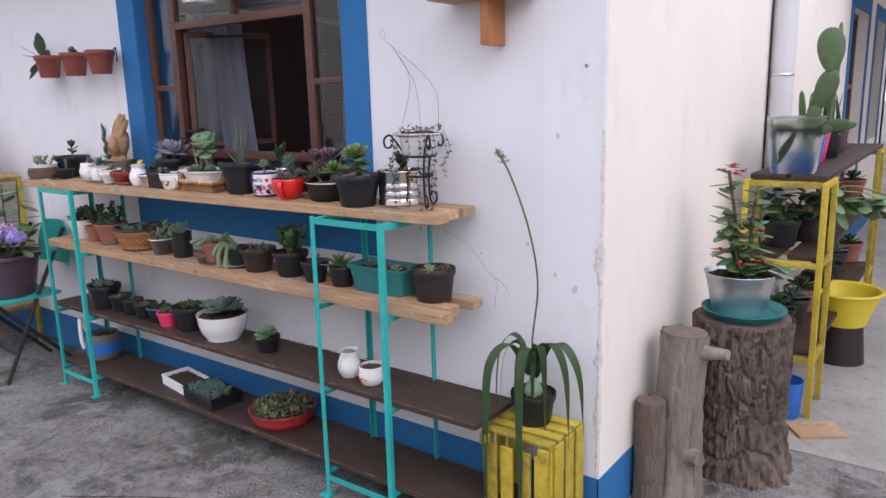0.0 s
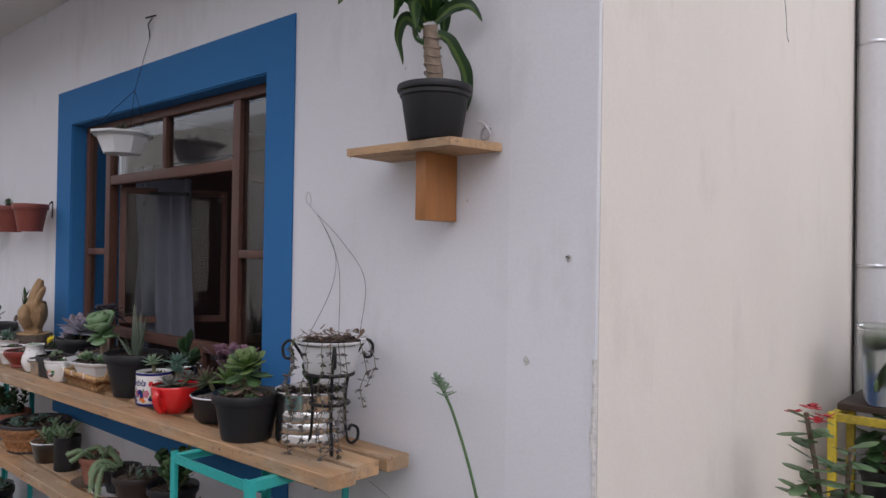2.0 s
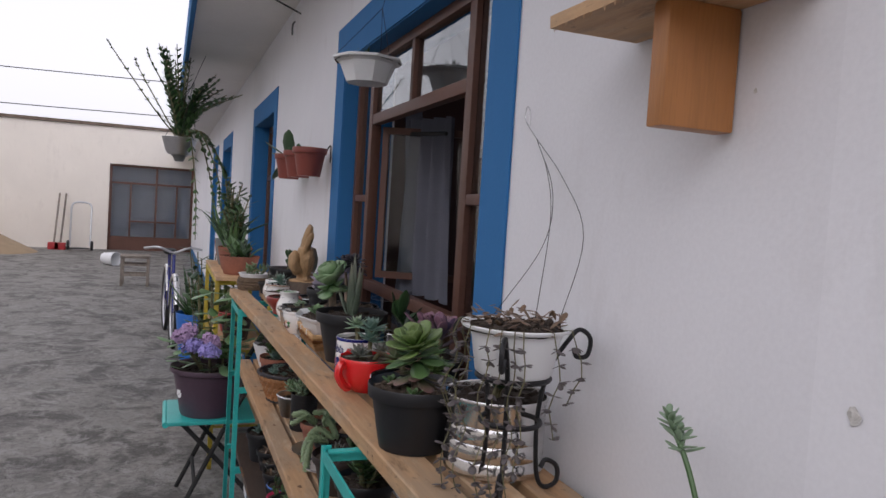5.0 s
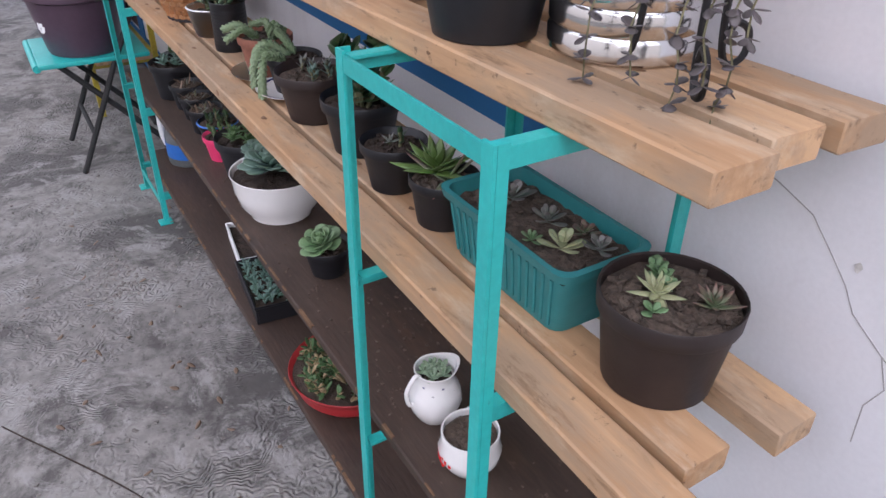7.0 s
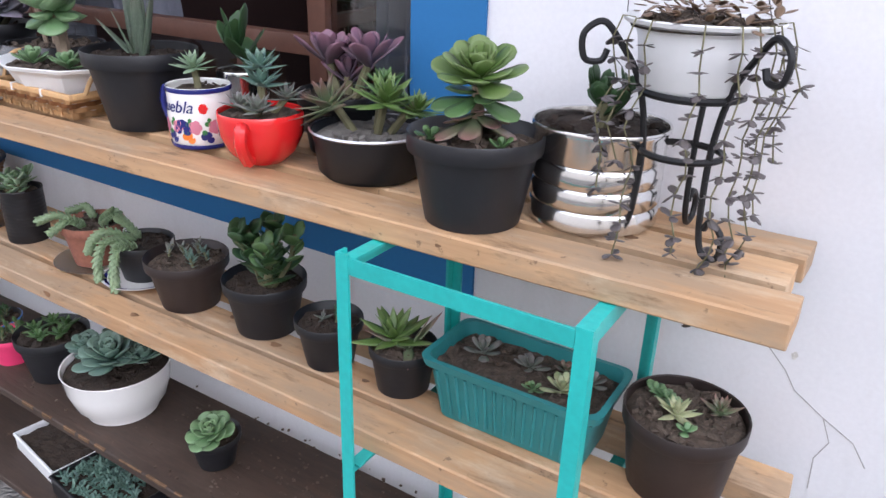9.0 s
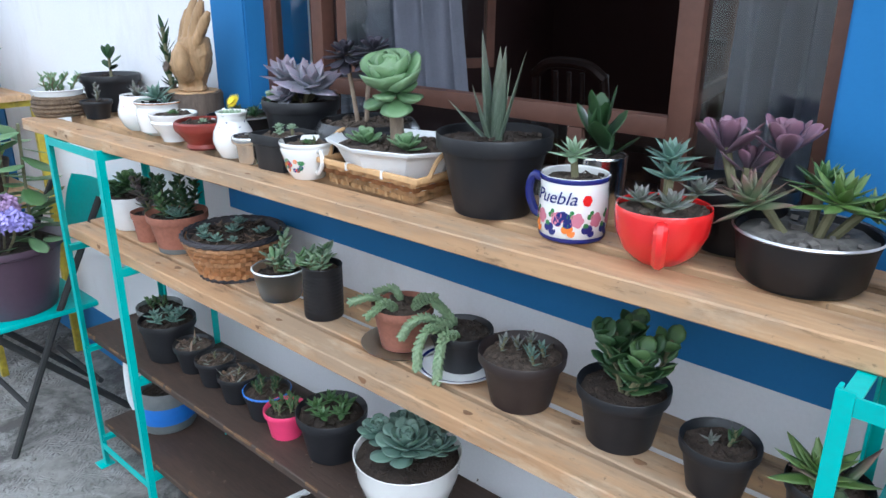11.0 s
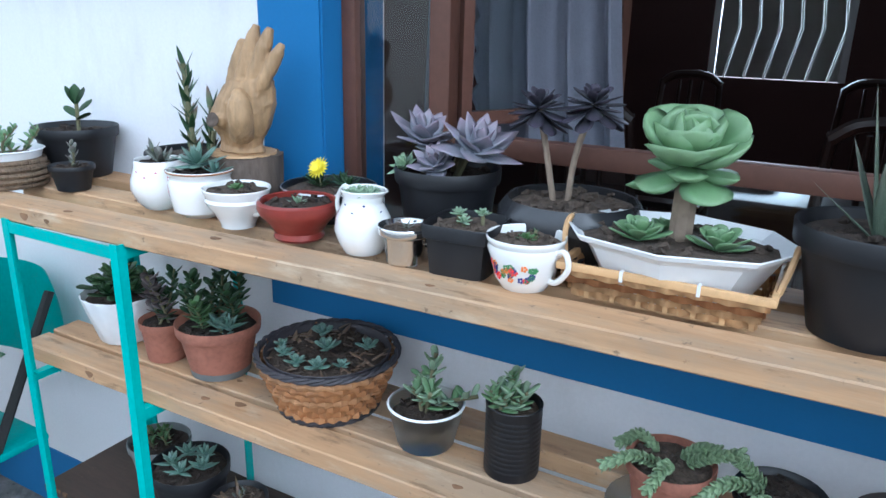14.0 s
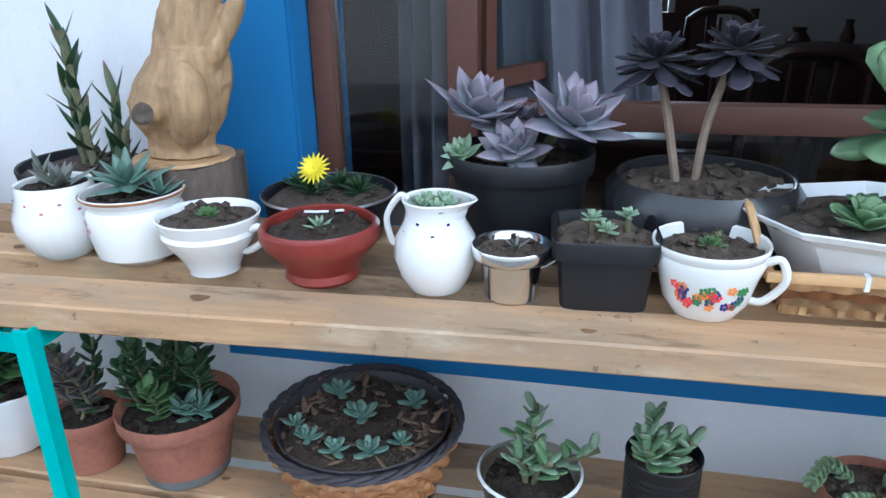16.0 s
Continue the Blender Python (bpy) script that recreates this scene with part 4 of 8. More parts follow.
def foliage(parent, name, kind, mat, poses, label="", curl=None):
    """Many small leaves joined into one part."""
    one = leaf_bm(kind, curl)
    verts = np.array([v.co for v in one.verts])
    one.verts.index_update()
    faces = [[v.index for v in f.verts] for f in one.faces]
    one.free()
    allv, allf = [], []
    for m in poses:
        a = np.array(m)
        o = len(allv) * len(verts)
        allv.append(verts @ a[:3, :3].T + a[:3, 3])
        allf += [[i + o for i in f] for f in faces]
    me = bpy.data.meshes.new(name)
    me.from_pydata(np.concatenate(allv).tolist(), [], allf)
    me.shade_smooth()
    me.materials.append(mat)
    ob = new(name, me)
    ob.parent = parent
    if label:
        ob["label"] = label
    return ob


rng = random.Random(7)
U = rng.uniform


def rosette(parent, pos, n, radius, kind, mat, width, low=8, high=82, tilt=(0, 0), thick=None, joined=False):
    """Leaves in a golden-angle spiral, the young ones upright in the middle."""
    base = Vector(pos)
    poses = []
    ph = U(0, 6)
    for i in range(n):
        f = 1 - i / n
        el = radians(low + (high - low) * (1 - f) ** 1.25 + U(-5, 5))
        length = radius * (.38 + .62 * f ** .7) * U(.92, 1.06)
        w = width * (.55 + .45 * f)
        m = leaf_pose((0, 0, radius * .18 * (1 - f)), ph + i * GOLD, el, length, w, thick or w, radians(U(-8, 8)))
        poses.append(Matrix.Translation(base) @ Matrix.Rotation(tilt[1], 4, "Z") @ Matrix.Rotation(tilt[0], 4, "Y") @ m)
    if joined:
        return foliage(parent, "rosette", kind, mat, poses)
    for m in poses:
        ob = new("leaf", leaf_mesh(kind, mat))
        ob.parent, ob.matrix_basis = parent, m


def soil(parent, r, z, mat=None, chips=18, label="", sx=1.0, sy=1.0):
    bm = bmesh.new()
    rings = [[bm.verts.new((0, 0, z + .003))]]
    for k in range(1, 7):
        q = r * k / 6
        rings.append([bm.verts.new((q * math.cos(i * math.pi / 10) * sx, q * math.sin(i * math.pi / 10) * sy, z + U(-.0025, .004) - (.003 if k == 6 else 0))) for i in range(20)])
    for i in range(20):
        bm.faces.new((rings[0][0], rings[1][i], rings[1][(i + 1) % 20]))
    for a, b in zip(rings[1:], rings[2:]):
        for i in range(20):
            bm.faces.new((a[i], b[i], b[(i + 1) % 20], a[(i + 1) % 20]))
    for _ in range(chips):
        a, q, s = U(0, 6.28), r * .88 * math.sqrt(U(0.02, 1)), U(.25, .6) * .014 * min(1, r / .075)
        box(-s, s, -s * .6, s * .6, -s * .3, s * .5, bm=bm, m=pose(q * math.cos(a) * sx, q * math.sin(a) * sy, z + .003, U(-30, 30), U(-30, 30), U(0, 360)))
    return tagged(part("soil", bm, mat or SOIL, parent, label or "dark crumbly soil", smooth=False), kind="stuff")


def shell(profile, wall=.003, floor=.006, depth=.2):
    """Outer profile of (r, z) from foot to rim, turned inwards to a floor below the rim."""
    r, h = profile[-1]
    low = h * (1 - depth) - .012
    lr = r
    for (ra, za), (rb, zb) in zip(profile, profile[1:]):
        if za <= low <= zb and zb > za:
            lr = ra + (rb - ra) * (low - za) / (zb - za)
    return [(0, 0)] + list(profile) + [(r - wall * .3, h + wall * .5), (r - wall, h), (min(lr, r) - wall, low), (0, low)]


def nursery(rb, rt, h):
    return [(rb, 0), (rb + (rt - rb) * .7, h * .8), (rt * .985, h * .805), (rt, h * .83), (rt * 1.01, h)]


def plain(rb, rt, h):
    return [(rb * .95, 0), (rb, .004), (rb + (rt - rb) * .5, h * .5), (rt, h * .97), (rt, h)]


def bowlp(rb, rt, h):
    return [(rb, 0), (rb, .006), (rb + (rt - rb) * .6, h * .3), (rb + (rt - rb) * .9, h * .65), (rt, h * .95), (rt * 1.02, h)]


def potted(name, label, at, profile, mat, potlabel="", depth=.14, earth=None, cat="potted plant", group="potted plants on the shelves", seg=32, squash=None, chips=16, pot="pot", rz=0.0):
    t = thing(name, at, label, cat, group, rz)
    part(pot, lathe(shell(profile, depth=depth), seg, squash=squash), mat, t, potlabel)
    h = profile[-1][1]
    low = h * (1 - depth)
    r = profile[-1][0]
    for (ra, za), (rb, zb) in zip(profile, profile[1:]):
        if za <= low <= zb and zb > za:
            r = min(r, ra + (rb - ra) * (low - za) / (zb - za))
    soil(t, r * (min(squash(k * .1, 0) for k in range(63)) if squash else 1) - .0035, low, earth, chips)
    return t


def stalk(parent, pts, r, mat=None, name="stem"):
    return part(name, tube(spline(pts, 4), r, 7), mat or STEM, parent)


def sprig(parent, pos, n, height, kind, mat, length, width, lean=.3, el=35, stem_r=.0025):
    """A leaning stem with leaves up its length."""
    az = U(0, 6.28)
    top = Vector(pos) + Vector((math.cos(az) * lean * height, math.sin(az) * lean * height, height))
    mid = (Vector(pos) + top) / 2 + Vector((U(-.1, .1) * height, U(-.1, .1) * height, 0))
    pts = spline([pos, mid, top], 5)
    part("stem", tube(pts, stem_r, 6), STEM, parent)
    for i in range(n):
        f = .15 + .85 * (i + .5) / n
        p = pts[min(len(pts) - 1, int(f * (len(pts) - 1)))]
        leaf(parent, kind, mat, p, i * GOLD + U(-.3, .3), radians(el + 35 * f + U(-10, 10)), length * U(.8, 1.1) * (1.1 - .3 * f), width * U(.85, 1.1))
    return top


def decal(parent, name, mat, radius_at, spots, label=""):
    """Small painted blobs (angle, height, size) laid on a turned surface."""
    bm = bmesh.new()
    for a, z, s in spots:
        r = radius_at(z)
        slope = math.atan2(radius_at(z + .004) - radius_at(z - .004), .008)
        own = bmesh.new()
        bmesh.ops.create_circle(own, cap_ends=True, segments=10, radius=s)
        bmesh.ops.transform(own, matrix=Matrix.Translation((math.cos(a) * (r + .0007), math.sin(a) * (r + .0007), z)) @ Matrix.Rotation(a, 4, "Z") @ Matrix.Rotation(math.pi / 2 - slope, 4, "Y"), verts=own.verts)
        join(bm, own)
    return part(name, bm, mat, parent, label, smooth=False)


def radius_of(profile):
    def at(z):
        for (ra, za), (rb, zb) in zip(profile, profile[1:]):
            if za <= z <= zb and zb > za:
                return ra + (rb - ra) * (z - za) / (zb - za)
        return profile[-1][0]
    return at


def handle(parent, a, r0, z0, r1, z1, out, mat, thick=.005, name="handle", label=""):
    d = Vector((math.cos(a), math.sin(a), 0))
    pts = [d * r0 + Vector((0, 0, z0)), d * (r0 + out * .7) + Vector((0, 0, z0 + .004)), d * (max(r0, r1) + out) + Vector((0, 0, z0 * .6 + z1 * .4)), d * (r1 + out * .6) + Vector((0, 0, z1 + .002)), d * (r1 - .002) + Vector((0, 0, z1))]
    return part(name, tube(spline(pts, 5), thick, 8), mat, parent, label)


def flower_spots(a0, n, zc, spread, rise):
    return [(a0 + U(-spread, spread), zc + U(-rise, rise), U(.0022, .0042)) for _ in range(n)]


# ---- top shelf ----
def sugar_bowl():
    prof = [(.028, 0), (.040, .012), (.0505, .036), (.0500, .052), (.043, .074), (.042, .086)]
    t = potted("sugar_bowl_planter", "white ribbed sugar bowl planted with a small succulent", (-3.459, 1.813, Z1), prof, GLAZE, "white glazed ribbed bowl", .06, seg=60, squash=lambda a, i: 1 + (.012 * math.cos(a * 24) if i < 4 else 0))
    decal(t, "painted_flowers", PINKG, radius_of(prof), [(k * .42, .062 + .008 * (k % 2), .0022) for k in range(15)])
    rosette(t, (.008, 0, .080), 11, .046, "point", L_GREY, .017, 25, 80)
    sprig(t, (-.012, .005, .078), 5, .025, "point", L_GREY, .03, .01)


def white_pot():
    prof = [(.034, 0), (.048, .01), (.053, .035), (.054, .060), (.050, .068), (.055, .074), (.057, .080)]
    t = potted("ceramic_planter", "white ceramic pot with a gold rim and grey-green succulent", (-3.361, 1.817, Z1), prof, GLAZE, "white glazed pot with painted sprig", .08)
    part("gold_rim", lathe([(.0572, .0775), (.0580, .079), (.0572, .0805)], 40), WICKER, t)
    decal(t, "painted_sprig", PINKG, radius_of(prof), flower_spots(-2.3, 9, .045, .2, .02))
    rosette(t, (-.004, 0, .084), 18, .058, "point", L_BLUE, .022, 8, 80, (.2, -1.4))
    rosette(t, (.034, .0, .076), 10, .036, "point", L_BLUE, .010, 15, 80)


def white_cup():
    prof = [(.028, 0), (.028, .004), (.036, .02), (.048, .036), (.0525, .045), (.0505, .05), (.054, .058), (.056, .064)]
    t = potted("teacup_planter", "cream white flared teacup holding a tiny cactus", (-3.258, 1.797, Z1), prof, GLAZE, "cream glazed cup", .06, GRIT)
    handle(t, radians(-5), .052, .05, .040, .025, .014, GLAZE, .004)
    rosette(t, (0, 0, .058), 16, .018, "bean", L_GREEN, .010, 30, 85)


def red_bowl():
    prof = [(.037, 0), (.040, .004), (.038, .012), (.046, .025), (.060, .040), (.064, .048), (.0635, .058), (.060, .0605)]
    t = potted("clay_bowl_planter", "dark red clay bowl with a small pale rosette", (-3.131, 1.799, Z1), prof, REDCLAY, "dark red glazed clay bowl", .10)
    rosette(t, (0, 0, .053), 14, .022, "point", L_PALE, .008, 10, 80)


def cream_jug(name, at, label, turn, scale=1.0):
    s = scale
    prof = [(.028 * s, 0), (.030 * s, .003 * s), (.038 * s, .018 * s), (.043 * s, .035 * s), (.040 * s, .055 * s), (.031 * s, .073 * s), (.029 * s, .084 * s), (.033 * s, .094 * s)]
    t = thing(name, at, label, "jug", "potted plants on the shelves", turn)
    bm = lathe(shell(prof, depth=.12), 48, squash=lambda a, i: 1 + (.013 * math.cos(a * 20 + i) if 1 < i < 6 else 0))
    for v in bm.verts:
        k = max(0, (v.co.z - .078 * s) / (.018 * s)) * max(0, v.co.x / (.033 * s)) ** 4
        v.co.x += k * .013 * s
        v.co.z += k * .002 * s
    part("body", bm, GLAZE, t, "white glazed ribbed jug")
    handle(t, math.pi, .029 * s, .090 * s, .041 * s, .042 * s, .012 * s, GLAZE, .0035 * s)
    decal(t, "painted_flowers", NAVY, radius_of(prof), [(k * .5, (.066 + .010 * (k % 2)) * s, .0019 * s) for k in range(12)])
    soil(t, .027 * s, .082 * s, GRIT, 6)
    for k in range(5):
        rosette(t, (.014 * s * math.cos(k * 1.3), .014 * s * math.sin(k * 1.3), .084 * s), 12, .020 * s, "bean", L_PALE, .009 * s, 15, 80)
    return t


def steel_cup():
    prof = [(.025, 0), (.027, .002), (.030, .035), (.032, .040), (.037, .042), (.0395, .046), (.0395, .054)]
    t = potted("steel_cup_planter", "polished steel measuring cup with a tiny grey succulent", (-2.926, 1.785, Z1), prof, STEEL, "polished steel cup", .08, GRIT)
    handle(t, radians(10), .039, .05, .030, .03, .008, STEEL, .002)
    rosette(t, (.004, -.002, .05), 7, .02, "point", L_GREY, .006, 20, 80)


def black_square():
    prof = [(.043, 0), (.047, .05), (.052, .052), (.0535, .07)]
    sq = lambda a, i: 1.0 / (abs(math.cos(a)) ** 8 + abs(math.sin(a)) ** 8) ** .125 * .96
    t = potted("square_nursery_pot", "black square plastic pot with blue-grey succulents", (-2.838, 1.804, Z1), prof, BLACKP, "black plastic square pot", .10, GRIT, squash=sq, rz=4)
    for x, y, h in ((-.012, .0, .018), (.0, -.01, .010), (.022, .004, .020)):
        stalk(t, [(x, y, .06), (x, y, .063 + h)], .003)
        rosette(t, (x, y, .06 + h), 14, .015, "bean", L_PALE, .007, 5, 80)


def floral_cup():
    prof = [(.030, 0), (.032, .003), (.040, .015), (.046, .04), (.051, .055), (.0495, .060), (.0525, .065), (.053, .069)]
    t = potted("floral_cup_planter", "white teacup painted with red and blue flowers", (-2.742, 1.787, Z1), prof, GLAZE, "white glazed cup", .10, GRIT)
    handle(t, radians(-15), .048, .055, .040, .016, .019, GLAZE, .004)
    r = radius_of(prof)
    for nm, mat, n in (("painted_red_flowers", REDGLAZE, 9), ("painted_blue_flowers", NAVY, 10), ("painted_leaves", LEAFG, 10), ("painted_orange_flowers", ORANGE, 6)):
        decal(t, nm, mat, r, [(a0 + .065 * math.cos(q * 1.2566), z0 + .0028 * math.sin(q * 1.2566), .0017) for a0, z0 in [(-1.62 + U(-.75, .75), .030 + U(-.010, .009)) for _ in range(n)] for q in range(5)])
    rosette(t, (0, 0, .062), 16, .016, "bean", L_GREEN, .007, 15, 80)
    sprig(t, (.01, .01, .06), 5, .014, "bean", L_DEEP, .008, .004)


def flower_bowl():
    t = potted("flowering_succulent_bowl", "black rimmed bowl with dark spiky succulents and one yellow flower", (-3.168, 1.925, Z1), bowlp(.055, .080, .055), BLACKP, "black bowl with a pale rim", .10, GRIT)
    part("rim", lathe([(.0815, .0535), (.0835, .0555), (.0815, .0575)], 36), ALU, t)
    for x, y, n in ((-.02, .0, 20), (.035, .01, 18), (-.045, .015, 14), (.005, .03, 14)):
        rosette(t, (x, y, .052), n, .036, "point", L_DEEP, .012, 12, 75)
    stalk(t, [(-.014, -.005, .05), (-.012, -.010, .085)], .0018)
    for k in range(2):
        foliage(t, "petals", "blade", PETAL_Y, [Matrix.Translation((-.012, -.012, .086)) @ Matrix.Rotation(radians(52), 4, "X") @ leaf_pose((0, 0, 0), i * 2 * math.pi / 18 + k * .17, radians(6 + 30 * k), .022 - .004 * k, .0055) for i in range(18)], "bright yellow ray petals")


def ghost_plant():
    t = potted("ghost_plant", "black pot of mauve-grey ghost plant rosettes", (-2.935, 1.925, Z1), nursery(.064, .083, .115), BLACKP, "black plastic nursery pot", .10, rz=0)
    for x, y, z, r, tilt in ((-.052, .01, .155, .076, (-.25, 2.7)), (.055, -.015, .152, .078, (.45, -.5)), (0, -.035, .128, .050, (.5, -1.6)), (-.06, -.03, .122, .030, (.5, -2.2)), (.0, .05, .135, .05, (.4, 1.5))):
        stalk(t, [(x * .3, y * .3, .1), (x * .8, y * .8, z - .005)], .006)
        rosette(t, (x, y, z - .01), 18, r * 1.06, "point", L_GHOST if r > .035 else L_PALE, r * .66, 8, 78, tilt, thick=r * .40)


def dark_aeonium():
    t = potted("dark_aeonium", "grey bowl with two tall stems of near-black aeonium", (-2.735, 1.935, Z1), [(.07, 0), (.095, .02), (.108, .05), (.106, .075), (.095, .09)], CHARCOAL, "charcoal round bowl", .08, GRIT, chips=40)
    for x, y, z, tx in ((-.028, 0, .205, -.030), (-.008, .005, .215, .028)):
        stalk(t, [(x, y, .08), (x * 1.2 + tx * .3, y, .15), (x + tx, y, z + .01)], .0048, WOODSTEM)
        rosette(t, (x + tx, y, z + .004), 30, .060, "spoon", L_DARK, .026, -40, 60)


def octagon_planter():
    b = thing("woven_tray", (-2.566, 1.845, Z1), "shallow woven split-bamboo tray under the octagonal planter", "basket")
    for k in range(4):
        for sx, sy in ((0, -1), (0, 1), (-1, 0), (1, 0)):
            bm = bmesh.new()
            n = 57 if sy else 33
            half = (.110 if sy else .064) + .004 * k
            off = (.062 if sy else .108) + .0035 * k
            rows = []
            for i in range(n):
                u = -half + 2 * half * i / (n - 1)
                o = off + .0030 * math.sin(i * math.pi / 4 + k * math.pi)
                c = (u, sy * o) if sy else (sx * o, u)
                rows.append((bm.verts.new((*c, .0035 + k * .0092)), bm.verts.new((*c, .0122 + k * .0092))))
            for a, c in zip(rows, rows[1:]):
                bm.faces.new((a[0], c[0], c[1], a[1]))
            bmesh.ops.solidify(bm, geom=bm.faces[:], thickness=.0014)
            part("woven_strip", bm, (STRAW, WICKER)[k == 2], b)
    for i in range(14):
        for sy in (-1, 1):
            x = -.1055 + i * .0162
            part("stake", box(x - .003, x + .003, min(sy * .0605, sy * .0625), max(sy * .0605, sy * .0625), .002, .040), STRAW, b)
    part("base", box(-.106, .106, -.060, .060, 0, .003), STRAW, b)
    part("rim", box(-.128, .128, -.076, -.068, .038, .048, .002), STRAW, b)
    part("rim", box(-.128, .128, .068, .076, .038, .048, .002), STRAW, b)
    for s in (-1, 1):
        part("rim", box(min(s * .128, s * .120), max(s * .128, s * .120), -.068, .068, .038, .048, .002), STRAW, b)
        part("handle", tube(spline([(s * .126, -.045, .045), (s * .134, -.03, .075), (s * .137, 0, .088), (s * .134, .03, .075), (s * .126, .045, .045)], 5), .004, 6), STRAW, b)
        for x in (s * .045,):
            part("binding", box(x - .002, x + .002, -.0775, -.0665, .036, .0495), WHITEP, b)
    t = thing("octagonal_planter", (-2.566, 1.85, Z1 + .004), "white octagonal plastic planter with a large green aeonium", "potted plant", "potted plants on the shelves")
    prof = [(.075, 0), (.112, .068), (.128, .074), (.132, .080)]
    part("pot", lathe(shell(prof, depth=.10), 8), WHITEP, t, "white plastic octagonal pot", smooth=False)
    t.scale = (1.12, .82, 1)
    soil(t, .108, .071, GRIT, 40)
    stalk(t, [(.002, 0, .065), (.004, -.004, .12), (.006, -.010, .165)], .013, WOODSTEM)
    rosette(t, (.002, -.008, .172), 19, .080, "spoon", L_FRESH, .074, 20, 84, (.45, -1.4), thick=.10)
    rosette(t, (.004, -.008, .160), 9, .070, "spoon", L_FRESH, .062, -40, -2, (.2, -1.4), thick=.09)
    for x, y, r in ((-.035, -.045, .042), (.047, -.035, .044), (-.02, .03, .025)):
        rosette(t, (x, y, .074), 18, r, "spoon", L_FRESH, r * .55, 12, 84)


def aloe_pot():
    t = potted("aloe_vera", "tall mottled aloe in a large dark grey nursery pot", (-2.347, 1.852, Z1), nursery(.062, .092, .126), BLACKP, "dark grey plastic nursery pot", .10)
    for az, el, ln, w in ((2.9, 80, .175, .022), (1.9, 86, .15, .024), (.25, 74, .15, .018), (-.5, 80, .155, .024), (3.4, 40, .10, .017), (4.3, 70, .10, .020), (.9, 82, .12, .022), (2.6, 66, .12, .018)):
        leaf(t, "blade", L_ALOE, (.008 * math.cos(az), .008 * math.sin(az), .108), az, radians(el), ln, w, w * .8)


def talavera_mug():
    prof = [(.043, 0), (.046, .003), (.049, .02), (.0495, .05), (.048, .075), (.049, .092)]
    t = potted("painted_mug_planter", "painted blue and white mug lettered Puebla with a pale rosette", (-2.180, 1.826, Z1), prof, GLAZE, "white glazed mug", .08, GRIT, cat="mug")
    r = radius_of(prof)
    part("rim", lathe([(.0495, .086), (.0502, .0885), (.0502, .0915), (.049, .093), (.0475, .092)], 36), NAVY, t, "navy glazed rim")
    handle(t, radians(190), .048, .078, .046, .026, .022, NAVY, .0065, label="navy glazed handle")
    part("foot_band", lathe([(.0465, .001), (.0482, .003), (.0488, .007), (.0485, .008)], 36), NAVY, t)
    for k in range(11):
        a = k * 2 * math.pi / 11
        decal(t, "painted_petals", (NAVY, ORANGE)[k % 2], r, [(a + .10 * math.cos(q), .017 + .007 * math.sin(q), .0058) for q in (0, 1.2, 2.4)])
        decal(t, "painted_flower", PINKG, r, [(a + .25 + .10 * math.cos(q * 1.25), .036 + .006 * math.sin(q * 1.25), .0054) for q in range(5)])
        decal(t, "painted_leaf", LEAFG, r, [(a + .04, .041, .0042), (a + .10, .047, .0032), (a - .06, .028, .004)])
    decal(t, "painted_fan", NAVY, r, [(-1.30 + .17 * math.cos(q * .5) * .9, .030 + .012 * math.sin(q * .5), .0064) for q in range(7)])
    decal(t, "painted_rose", REDGLAZE, r, [(-.62 + .06 * math.cos(q), .064 + .004 * math.sin(q), .0042) for q in range(6)])
    cu = bpy.data.curves.new("lettering", "FONT")
    cu.body, cu.size, cu.extrude, cu.shear = "Puebla", .026, .0003, .3
    cu.align_x = "CENTER"
    tmp = new("lettering", cu)
    me = bpy.data.meshes.new_from_object(tmp.evaluated_get(bpy.context.evaluated_depsgraph_get()))
    bpy.data.objects.remove(tmp)
    for v in me.vertices:
        a = -1.62 + v.co.x / .049
        q = .0497 + v.co.z
        v.co = Vector((q * math.cos(a), q * math.sin(a), .058 + v.co.y))
    me.materials.clear()
    me.materials.append(NAVY)
    ob = new("lettering", me)
    ob.parent = t
    stalk(t, [(0, 0, .08), (-.002, 0, .10), (-.004, -.002, .118)], .0055, STEM)
    rosette(t, (-.004, -.002, .115), 22, .043, "point", L_PALE, .014, 0, 75)


def red_mug():
    prof = [(.030, 0), (.034, .002), (.050, .018), (.060, .042), (.0625, .066), (.062, .074)]
    t = potted("red_mug_planter", "round glossy red mug with pale echeverias", (-2.038, 1.815, Z1), prof, REDGLAZE, "glossy red glazed mug", .06, GRIT, cat="mug")
    handle(t, radians(-66), .061, .060, .050, .014, .016, REDGLAZE, .009)
    for x, y, z, r in ((0, .005, .140, .046), (.004, .003, .118, .046), (.022, -.026, .088, .038), (-.028, -.012, .085, .034), (.036, .02, .10, .036)):
        stalk(t, [(x * .4, y * .4, .068), (x, y, z - .003)], .005)
        rosette(t, (x, y, z - .008), 18, r, "point", L_GREY if r < .04 else L_BLUE, r * .42, 5, 78)


